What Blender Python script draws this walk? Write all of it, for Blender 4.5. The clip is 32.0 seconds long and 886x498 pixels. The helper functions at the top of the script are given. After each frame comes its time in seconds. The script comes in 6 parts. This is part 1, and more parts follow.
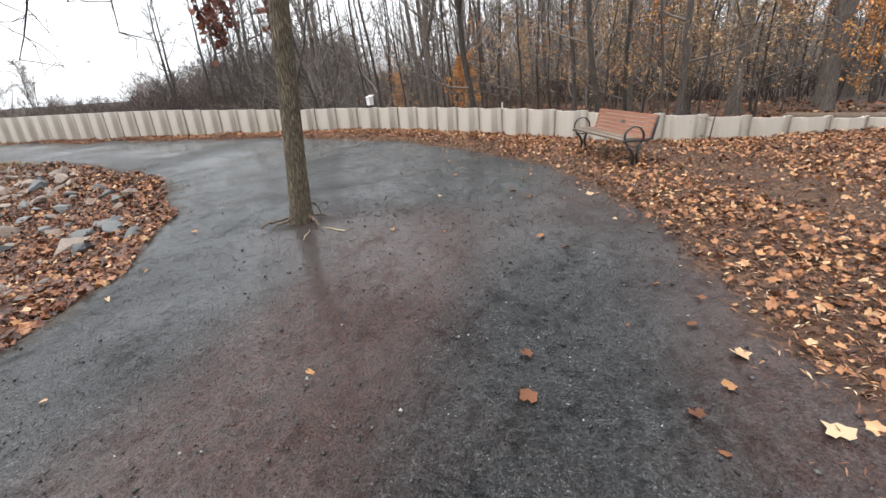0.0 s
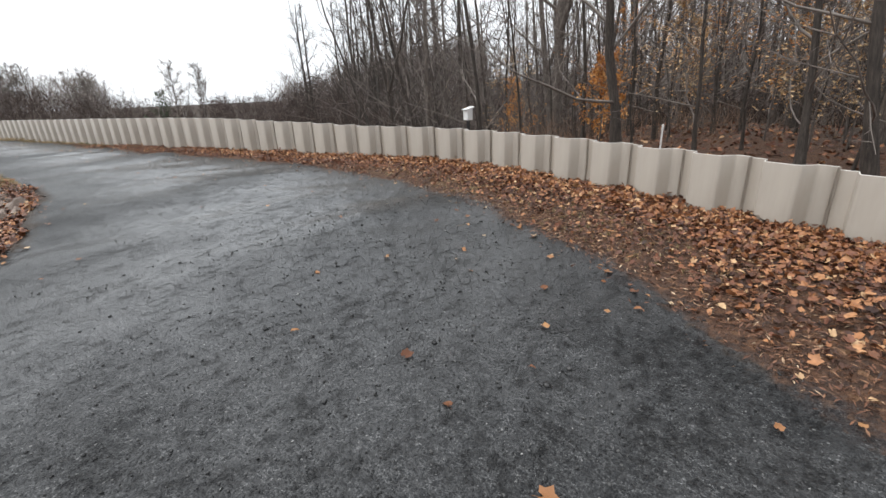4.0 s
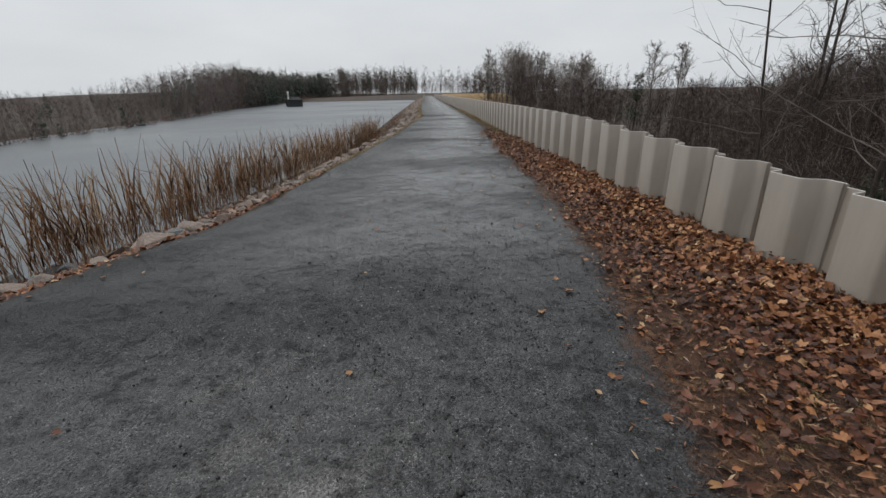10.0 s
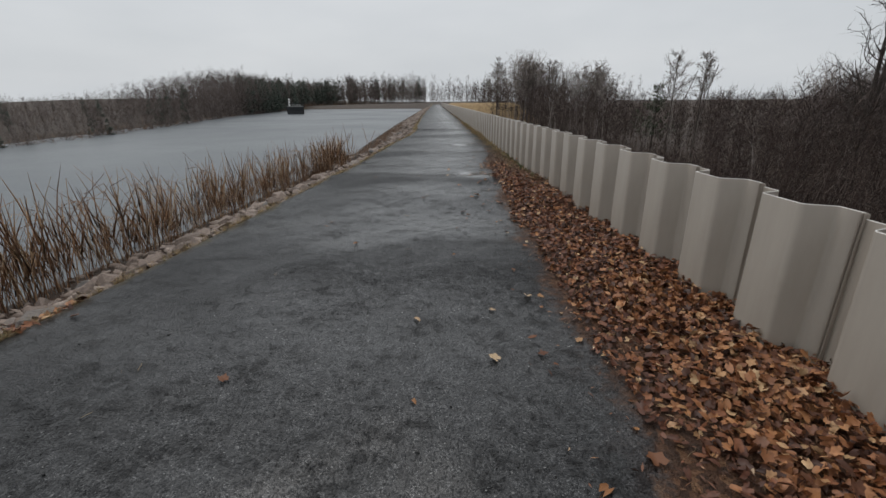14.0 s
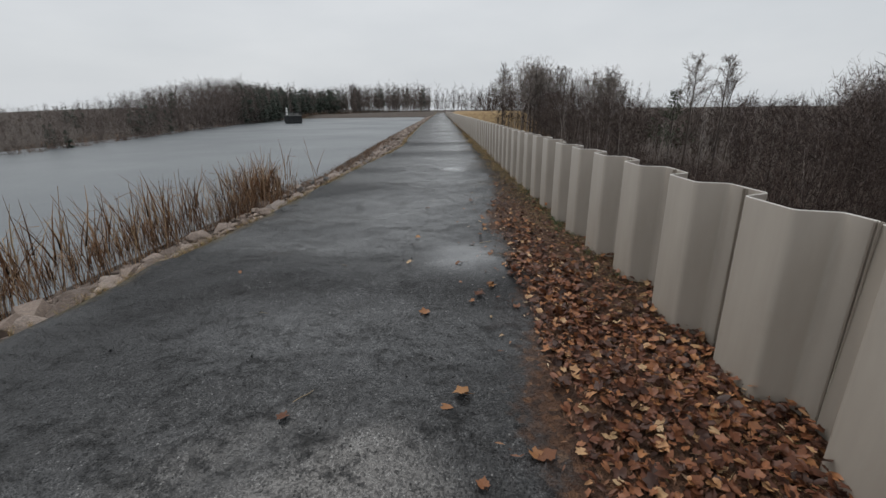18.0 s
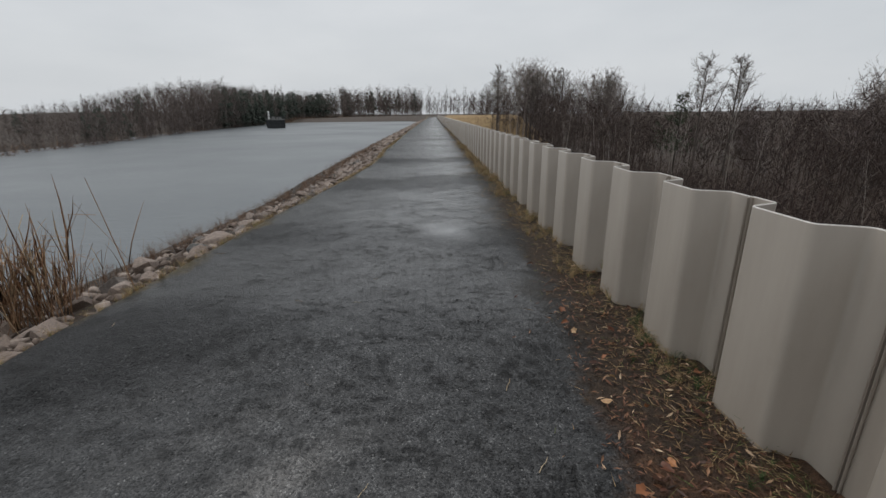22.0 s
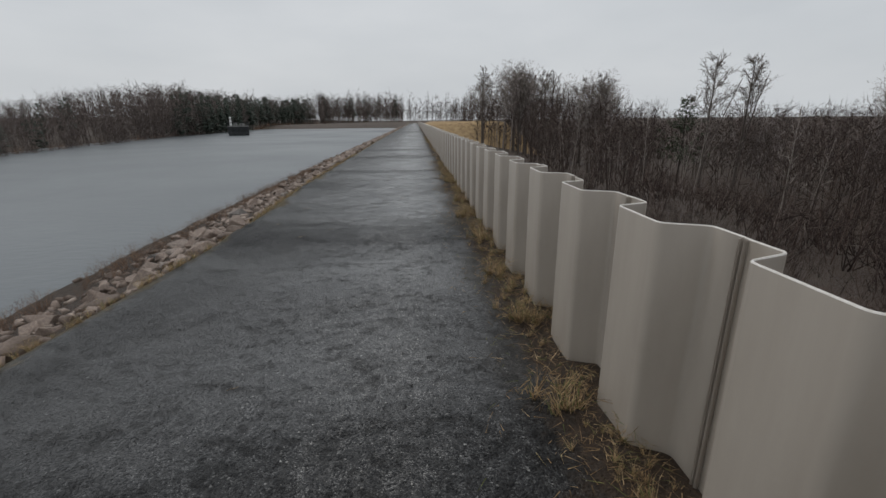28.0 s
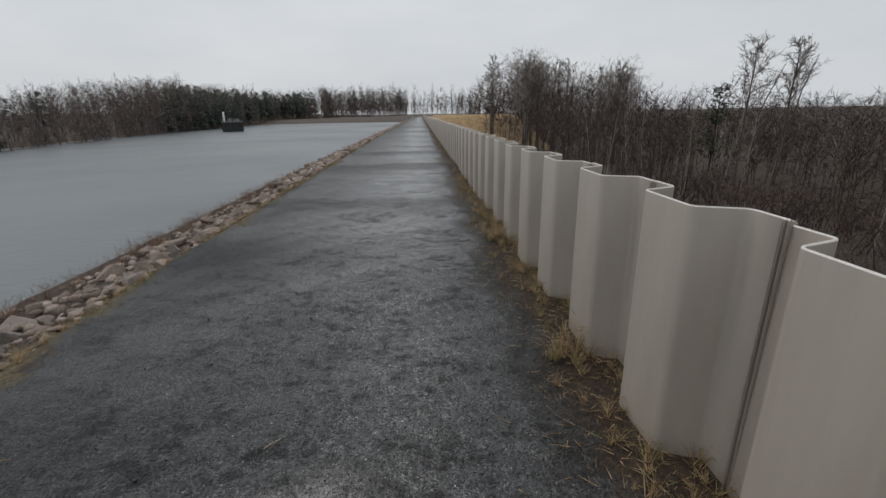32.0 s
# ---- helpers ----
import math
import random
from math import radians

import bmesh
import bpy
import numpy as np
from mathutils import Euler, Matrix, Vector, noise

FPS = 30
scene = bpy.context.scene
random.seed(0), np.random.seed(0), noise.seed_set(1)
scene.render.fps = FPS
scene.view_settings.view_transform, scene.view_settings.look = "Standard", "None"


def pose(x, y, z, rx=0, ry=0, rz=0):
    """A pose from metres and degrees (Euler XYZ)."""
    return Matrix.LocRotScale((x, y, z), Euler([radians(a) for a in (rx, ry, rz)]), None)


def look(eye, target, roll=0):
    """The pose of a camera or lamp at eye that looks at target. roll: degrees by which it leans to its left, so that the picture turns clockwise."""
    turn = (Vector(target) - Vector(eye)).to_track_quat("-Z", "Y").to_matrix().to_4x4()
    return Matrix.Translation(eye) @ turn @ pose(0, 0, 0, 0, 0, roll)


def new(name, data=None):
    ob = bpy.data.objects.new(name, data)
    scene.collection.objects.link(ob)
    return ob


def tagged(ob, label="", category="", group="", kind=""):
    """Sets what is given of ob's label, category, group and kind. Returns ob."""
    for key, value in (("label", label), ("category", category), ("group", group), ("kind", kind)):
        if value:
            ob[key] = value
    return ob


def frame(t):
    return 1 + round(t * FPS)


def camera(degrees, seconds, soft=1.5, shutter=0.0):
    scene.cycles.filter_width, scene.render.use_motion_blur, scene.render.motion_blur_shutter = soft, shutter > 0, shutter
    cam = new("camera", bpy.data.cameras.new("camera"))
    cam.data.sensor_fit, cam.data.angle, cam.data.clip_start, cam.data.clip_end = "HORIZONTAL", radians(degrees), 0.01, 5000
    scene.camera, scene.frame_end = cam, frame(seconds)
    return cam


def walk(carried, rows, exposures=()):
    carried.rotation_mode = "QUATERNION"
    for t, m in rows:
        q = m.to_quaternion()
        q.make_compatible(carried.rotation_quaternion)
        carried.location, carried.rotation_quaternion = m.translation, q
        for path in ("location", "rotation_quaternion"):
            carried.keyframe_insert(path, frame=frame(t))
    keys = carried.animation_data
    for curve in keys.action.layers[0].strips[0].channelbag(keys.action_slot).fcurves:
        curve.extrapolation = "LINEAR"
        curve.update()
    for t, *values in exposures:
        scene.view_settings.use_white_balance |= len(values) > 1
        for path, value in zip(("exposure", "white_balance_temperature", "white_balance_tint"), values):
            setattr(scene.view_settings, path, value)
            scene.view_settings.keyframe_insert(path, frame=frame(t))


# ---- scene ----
FOV = 91.78
PATH = [
    (0, -13.523, -11.227, 1.379, -74.85, -21.40, 3.43),
    (0.5, -12.834, -11.115, 1.364, -75.01, -21.39, 2.92),
    (1, -12.145, -10.953, 1.376, -74.79, -21.34, 3.06),
    (1.5, -11.474, -10.888, 1.385, -74.16, -21.24, 3.44),
    (2, -10.779, -10.835, 1.350, -71.01, -20.53, 3.98),
    (2.5, -10.041, -10.724, 1.344, -66.86, -20.12, 4.86),
    (4.5, -7.754, -9.581, 1.429, -54.15, -19.78, 0.99),
    (5, -7.229, -9.211, 1.396, -47.95, -19.79, -0.01),
    (5.5, -6.709, -8.903, 1.379, -42.19, -20.21, -0.89),
    (6, -6.202, -8.578, 1.329, -39.82, -19.32, -1.77),
    (6.5, -5.704, -8.213, 1.360, -37.59, -18.86, -2.77),
    (7, -5.191, -7.851, 1.388, -34.32, -18.44, -2.47),
    (7.5, -4.693, -7.510, 1.394, -29.96, -18.35, -2.01),
    (8, -4.293, -7.155, 1.407, -23.65, -18.39, -1.78),
    (8.5, -3.903, -6.849, 1.430, -15.85, -18.50, -0.91),
    (9, -3.538, -6.470, 1.458, -8.63, -19.02, 0.10),
    (9.5, -3.241, -5.950, 1.480, -3.46, -19.70, 0.91),
    (10, -3.026, -5.277, 1.486, -2.09, -20.01, 1.08),
    (10.5, -2.869, -4.534, 1.484, -2.09, -20.21, 1.13),
    (11, -2.750, -3.811, 1.484, -2.15, -20.32, 1.15),
    (11.5, -2.662, -3.125, 1.489, -2.13, -20.27, 1.04),
    (12, -2.577, -2.468, 1.505, -1.98, -20.05, 0.83),
    (12.5, -2.484, -1.817, 1.523, -1.67, -19.78, 0.67),
    (13, -2.376, -1.151, 1.538, -1.35, -19.60, 0.45),
    (13.5, -2.280, -0.421, 1.544, -1.13, -19.37, 0.32),
    (14, -2.182, 0.357, 1.552, -0.90, -18.97, 0.43),
    (14.5, -2.056, 1.117, 1.575, -0.69, -18.72, 0.47),
    (16.5, -1.668, 3.556, 1.443, 0.18, -17.82, 0.38),
    (17, -1.631, 4.260, 1.442, 0.15, -17.98, 0.51),
    (17.5, -1.620, 4.980, 1.451, 0.03, -18.02, 0.70),
    (18, -1.602, 5.670, 1.466, -0.22, -17.94, 0.67),
    (18.5, -1.572, 6.353, 1.474, -0.46, -17.77, 0.46),
    (19, -1.563, 7.035, 1.467, -0.63, -17.63, 0.47),
    (19.5, -1.574, 7.764, 1.452, -0.82, -17.61, 0.59),
    (20, -1.574, 8.559, 1.445, -1.03, -17.53, 0.62),
    (20.5, -1.561, 9.382, 1.442, -1.13, -17.47, 0.71),
    (21, -1.516, 10.158, 1.449, -1.26, -17.58, 0.64),
    (21.5, -1.475, 10.869, 1.454, -1.20, -17.61, 0.54),
    (22, -1.444, 11.546, 1.438, -1.22, -17.46, 0.60),
    (22.5, -1.407, 12.202, 1.424, -1.24, -17.26, 0.67),
    (23, -1.377, 12.912, 1.424, -1.37, -17.18, 0.72),
    (23.5, -1.344, 13.718, 1.424, -1.66, -17.10, 0.89),
    (24, -1.292, 14.515, 1.422, -2.20, -17.05, 0.90),
    (24.5, -1.275, 15.267, 1.427, -2.37, -17.08, 0.91),
    (25, -1.286, 15.954, 1.434, -2.33, -17.28, 0.80),
    (25.5, -1.317, 16.619, 1.428, -2.36, -17.33, 0.67),
    (27.5, -0.944, 19.541, 1.404, -3.37, -16.69, 0.62),
    (28, -0.902, 20.276, 1.396, -3.48, -16.71, 0.58),
    (28.5, -0.881, 21.013, 1.384, -3.29, -16.76, 0.45),
    (29, -0.882, 21.763, 1.371, -3.27, -16.86, 0.39),
    (29.5, -0.883, 22.519, 1.355, -3.32, -16.90, 0.56),
    (30, -0.865, 23.254, 1.337, -3.33, -17.03, 0.74),
    (30.5, -0.875, 23.978, 1.342, -3.18, -17.14, 0.81),
    (31, -0.899, 24.664, 1.357, -3.14, -17.28, 0.78),
    (31.5, -0.938, 25.291, 1.364, -3.03, -17.39, 0.86),
    (32, -0.953, 25.875, 1.357, -2.90, -17.50, 1.06),
]
cam = camera(FOV, 32.0)
walk(cam, [(t, pose(x, y, z, 90 + p, r, w)) for t, x, y, z, w, p, r in PATH],
     [(0, 1.28), (1.5, 1.22), (2.5, 1.15), (4.5, 0.75), (6, 0.45), (9, 0.0), (10, -0.1), (12, -0.03), (14, -0.22), (17, -0.27), (19, -0.04), (23, -0.25), (29, -0.3), (32, -0.2)])

# ---- world and light: a bright overcast winter sky ----
world = bpy.data.worlds.new("overcast")
scene.world = world
world.use_nodes = True
wt = world.node_tree
wt.nodes.clear()
SKY_OUT = wt.nodes.new("ShaderNodeOutputWorld")
SKY_BG = wt.nodes.new("ShaderNodeBackground")
SKY_TEX = wt.nodes.new("ShaderNodeTexSky")
SKY_TEX.sky_type = "NISHITA"
SKY_TEX.sun_disc = False
SKY_TEX.sun_elevation = radians(66)
SKY_TEX.sun_rotation = radians(324)
SKY_TEX.air_density, SKY_TEX.dust_density = 1.0, 6.0
SKY_CO = wt.nodes.new("ShaderNodeTexCoord")
SKY_MAP = wt.nodes.new("ShaderNodeMapping")
SKY_MAP.inputs["Scale"].default_value = (1.0, 1.0, 3.2)
SKY_N = wt.nodes.new("ShaderNodeTexNoise")
SKY_N.inputs["Scale"].default_value = 2.2
SKY_N.inputs["Detail"].default_value = 5
SKY_N.inputs["Roughness"].default_value = 0.5
SKY_R = wt.nodes.new("ShaderNodeValToRGB")
SKY_R.color_ramp.elements[0].position, SKY_R.color_ramp.elements[0].color = 0.3, (4.9, 5.15, 5.4, 1)
SKY_R.color_ramp.elements[1].position, SKY_R.color_ramp.elements[1].color = 0.7, (5.7, 5.9, 6.1, 1)
SKY_MIX = wt.nodes.new("ShaderNodeMix")
SKY_MIX.data_type = "RGBA"
SKY_MIX.inputs[0].default_value = 0.93
wt.links.new(SKY_CO.outputs["Generated"], SKY_MAP.inputs["Vector"])
wt.links.new(SKY_MAP.outputs[0], SKY_N.inputs["Vector"])
wt.links.new(SKY_N.outputs["Fac"], SKY_R.inputs[0])
wt.links.new(SKY_TEX.outputs[0], SKY_MIX.inputs[6])
wt.links.new(SKY_R.outputs[0], SKY_MIX.inputs[7])
wt.links.new(SKY_MIX.outputs[2], SKY_BG.inputs[0])
SKY_BG.inputs[1].default_value = 0.14
wt.links.new(SKY_BG.outputs[0], SKY_OUT.inputs[0])
sun_data = bpy.data.lights.new("sun", "SUN")
sun_data.energy, sun_data.angle, sun_data.color = 1.0, radians(40), (1.0, 0.97, 0.93)
sun = new("sun", sun_data)
sun.matrix_world = look((-15, 21, 58), (0, 0, 0))


# ---- material helpers ----
def mat(name, rough=0.7, spec=0.4):
    m = bpy.data.materials.new(name)
    m.use_nodes = True
    b = m.node_tree.nodes["Principled BSDF"]
    b.inputs["Roughness"].default_value = rough
    b.inputs["Specular IOR Level"].default_value = spec
    return m, m.node_tree, b


def nd(t, kind, **kw):
    n = t.nodes.new("ShaderNode" + kind)
    for k, v in kw.items():
        n.inputs[k.replace("_", " ")].default_value = v
    return n


def ramp(t, src, stops):
    r = t.nodes.new("ShaderNodeValToRGB")
    e = r.color_ramp.elements
    while len(e) < len(stops):
        e.new(0.5)
    for el, (p, c) in zip(e, stops):
        el.position = p
        el.color = (*c, 1) if len(c) == 3 else c
    t.links.new(src, r.inputs[0])
    return r.outputs[0]


def grey(v):
    return (v, v, v)


def mixc(t, fac, a, b, mode="MIX"):
    m = t.nodes.new("ShaderNodeMix")
    m.data_type = "RGBA"
    m.blend_type = mode
    if isinstance(fac, (int, float)):
        m.inputs[0].default_value = fac
    else:
        t.links.new(fac, m.inputs[0])
    for s, i in ((a, 6), (b, 7)):
        if isinstance(s, tuple):
            m.inputs[i].default_value = (*s[:3], 1)
        else:
            t.links.new(s, m.inputs[i])
    return m.outputs[2]


def calc(t, op, a, b=0.0):
    m = t.nodes.new("ShaderNodeMath")
    m.operation = op
    m.use_clamp = True
    for s, i in ((a, 0), (b, 1)):
        if isinstance(s, (int, float)):
            m.inputs[i].default_value = s
        else:
            t.links.new(s, m.inputs[i])
    return m.outputs[0]


def coords(t, scale=(1, 1, 1), rot=(0, 0, 0)):
    c = t.nodes.new("ShaderNodeTexCoord")
    m = t.nodes.new("ShaderNodeMapping")
    m.inputs["Scale"].default_value = scale
    m.inputs["Rotation"].default_value = rot
    t.links.new(c.outputs["Object"], m.inputs["Vector"])
    return m.outputs[0]


def noisy(t, vec, scale, detail=4, rough=0.55):
    n = nd(t, "TexNoise", Scale=scale, Detail=detail, Roughness=rough)
    t.links.new(vec, n.inputs["Vector"])
    return n.outputs["Fac"]


def bump(t, b, h, strength=0.4, dist=0.01):
    n = nd(t, "Bump", Strength=strength, Distance=dist)
    t.links.new(h, n.inputs["Height"])
    t.links.new(n.outputs[0], b.inputs["Normal"])


def simple(name, c1, c2, scale=6.0, rough=0.7, stretch=(1, 1, 1), bmp=0.3, dist=0.006, fine=60, spec=0.4, metal=0.0):
    m, t, b = mat(name, rough, spec)
    v = coords(t, stretch)
    col = ramp(t, noisy(t, v, scale, 6), [(0.3, c1), (0.7, c2)])
    f = noisy(t, v, fine, 4)
    col = mixc(t, 0.35, col, ramp(t, f, [(0.3, grey(0.25)), (0.7, grey(0.75))]), "OVERLAY")
    t.links.new(col, b.inputs["Base Color"])
    b.inputs["Metallic"].default_value = metal
    bump(t, b, f, bmp, dist)
    return m


def by_island(name, stops, rough=0.6, spec=0.35):
    """A material whose colour is drawn anew for each loose piece of a mesh."""
    m, t, b = mat(name, rough, spec)
    g = t.nodes.new("ShaderNodeNewGeometry")
    col = ramp(t, g.outputs["Random Per Island"], stops)
    v = coords(t)
    col = mixc(t, 0.4, col, ramp(t, noisy(t, v, 40, 3), [(0.3, grey(0.2)), (0.7, grey(0.8))]), "OVERLAY")
    t.links.new(col, b.inputs["Base Color"])
    return m


def by_object(name, stops, rough=0.7, scale=12, bmp=0.5, dist=0.01):
    m, t, b = mat(name, rough, 0.35)
    o = t.nodes.new("ShaderNodeObjectInfo")
    v = coords(t)
    col = ramp(t, o.outputs["Random"], stops)
    f = noisy(t, v, scale, 7, 0.6)
    col = mixc(t, 0.5, col, ramp(t, f, [(0.3, grey(0.2)), (0.7, grey(0.8))]), "OVERLAY")
    t.links.new(col, b.inputs["Base Color"])
    bump(t, b, f, bmp, dist)
    return m


# ---- geometry helpers ----
def mesh_np(name, verts, tris, smooth=False):
    """A triangle mesh from arrays."""
    verts, tris = np.asarray(verts, np.float32), np.asarray(tris, np.int32)
    me = bpy.data.meshes.new(name)
    me.vertices.add(len(verts))
    me.vertices.foreach_set("co", verts.ravel())
    me.loops.add(tris.size)
    me.loops.foreach_set("vertex_index", tris.ravel())
    me.polygons.add(len(tris))
    me.polygons.foreach_set("loop_start", np.arange(0, tris.size, 3, dtype=np.int32))
    if smooth:
        me.polygons.foreach_set("use_smooth", np.ones(len(tris), bool))
    me.update(calc_edges=True)
    return me


def mesh_bm(name, bm, smooth=False):
    me = bpy.data.meshes.new(name)
    if smooth:
        for f in bm.faces:
            f.smooth = True
    bm.to_mesh(me)
    bm.free()
    return me


def part(name, data, material, parent=None, label=""):
    """Links a bmesh or a mesh as one object under its parent."""
    me = data if isinstance(data, bpy.types.Mesh) else mesh_bm(name, data)
    if material and not me.materials:
        me.materials.append(material)
    ob = new(name, me)
    ob.parent = parent
    return tagged(ob, label)


def thing(name, label, category, m=None, group="", kind=""):
    ob = new(name)
    ob.empty_display_size = 0.1
    if m is not None:
        ob.matrix_basis = m
    return tagged(ob, label, category, group, kind)


def box(bm, lo, hi, bevel=0.0):
    r = bmesh.ops.create_cube(bm, size=1.0)
    vs = r["verts"]
    for v in vs:
        v.co = [lo[i] + (v.co[i] + 0.5) * (hi[i] - lo[i]) for i in range(3)]
    if bevel:
        es = list({e for v in vs for e in v.link_edges})
        bmesh.ops.bevel(bm, geom=es, offset=bevel, segments=2, affect="EDGES")


def tube_np(points, radii, sides=6, wob=0.0, rng=None):
    """Vertices and triangles of a tapered tube along points."""
    p = np.asarray(points, float)
    n = len(p)
    d = np.gradient(p, axis=0)
    d /= np.linalg.norm(d, axis=1)[:, None] + 1e-9
    ref = np.array([0.0, 0, 1]) if abs(d[:, 2]).mean() < 0.8 else np.array([1.0, 0, 0])
    a = np.cross(d, ref)
    a /= np.linalg.norm(a, axis=1)[:, None] + 1e-9
    b = np.cross(d, a)
    th = np.arange(sides) * 2 * np.pi / sides
    r = np.asarray(radii, float)[:, None] * np.ones(sides)
    if wob and rng is not None:
        r = r * (1 + rng.uniform(-wob, wob, r.shape))
    ring = p[:, None] + r[..., None] * (np.cos(th)[None, :, None] * a[:, None] + np.sin(th)[None, :, None] * b[:, None])
    v = ring.reshape(-1, 3)
    i, j = np.meshgrid(np.arange(n - 1), np.arange(sides), indexing="ij")
    k = (j + 1) % sides
    q = np.stack([i * sides + j, i * sides + k, (i + 1) * sides + k, (i + 1) * sides + j], -1).reshape(-1, 4)
    t = np.concatenate([q[:, [0, 1, 2]], q[:, [0, 2, 3]]])
    return v, t


def join_np(pieces):
    vs, ts, n = [], [], 0
    for v, t in pieces:
        vs.append(v)
        ts.append(np.asarray(t) + n)
        n += len(v)
    return np.concatenate(vs), np.concatenate(ts)


def spread(verts, tris, places):
    """Many copies of one small mesh in one array; places: n x 4 x 4 matrices."""
    h = np.concatenate([verts, np.ones((len(verts), 1))], 1)
    v = np.einsum("nij,kj->nki", places[:, :3], h)
    t = np.asarray(tris)[None] + (np.arange(len(places)) * len(verts))[:, None, None]
    return v.reshape(-1, 3), t.reshape(-1, 3)


def turns(n, rng, tilt=0.3):
    """Random rotation matrices: any heading, tilted a little."""
    a, b, c = rng.uniform(0, 2 * np.pi, n), rng.normal(0, tilt, n), rng.normal(0, tilt, n)
    z = np.zeros(n)
    o = z + 1
    rz = np.stack([np.cos(a), -np.sin(a), z, np.sin(a), np.cos(a), z, z, z, o], -1).reshape(n, 3, 3)
    rx = np.stack([o, z, z, z, np.cos(b), -np.sin(b), z, np.sin(b), np.cos(b)], -1).reshape(n, 3, 3)
    ry = np.stack([np.cos(c), z, np.sin(c), z, o, z, -np.sin(c), z, np.cos(c)], -1).reshape(n, 3, 3)
    return rz @ rx @ ry


def places_np(pos, rot, scale):
    m = np.zeros((len(pos), 4, 4))
    m[:, :3, :3] = rot * np.asarray(scale).reshape(-1, 1, 1)
    m[:, :3, 3] = pos
    m[:, 3, 3] = 1
    return m


def sm(a, b, x):
    u = np.clip((x - a) / (b - a), 0, 1)
    return u * u * (3 - 2 * u)


def wave2(x, y, s, k=0.0):
    """Cheap smooth noise from a few sines, about -1 to 1."""
    x, y = x / s, y / s
    return (np.sin(x * 1.7 + 1.3 * np.sin(y * 1.1 + k) + k) + np.sin(y * 1.9 - 1.1 * np.sin(x * 1.4 - k) + 2.1 * k)
            + 0.6 * np.sin((x + y) * 2.9 + 3.7 * k) + 0.5 * np.sin((x - 1.3 * y) * 4.1 + k)) / 3.1


# ---- materials ----
M_WALL, _t, _b = mat("beige_vinyl", 0.42, 0.4)
_v = coords(_t, (1, 1, 0.25))
_c = ramp(_t, noisy(_t, _v, 5.0, 6), [(0.3, (0.305, 0.268, 0.227)), (0.7, (0.36, 0.32, 0.274))])
_c = mixc(_t, 0.04, _c, ramp(_t, noisy(_t, coords(_t, (9, 9, 0.5)), 4.0, 3), [(0.35, grey(0.35)), (0.65, grey(0.6))]), "OVERLAY")
_s = noisy(_t, coords(_t), 2.3, 7, 0.7)
_c = mixc(_t, ramp(_t, _s, [(0.62, grey(0)), (0.8, grey(0.35))]), _c, (0.25, 0.21, 0.17))
_t.links.new(_c, _b.inputs["Base Color"])
bump(_t, _b, noisy(_t, coords(_t, (1, 1, 0.3)), 26, 3), 0.05, 0.01)
M_EDGE = simple("pale_cut_vinyl", (0.62, 0.59, 0.55), (0.72, 0.69, 0.65), 9, 0.5, bmp=0.1)


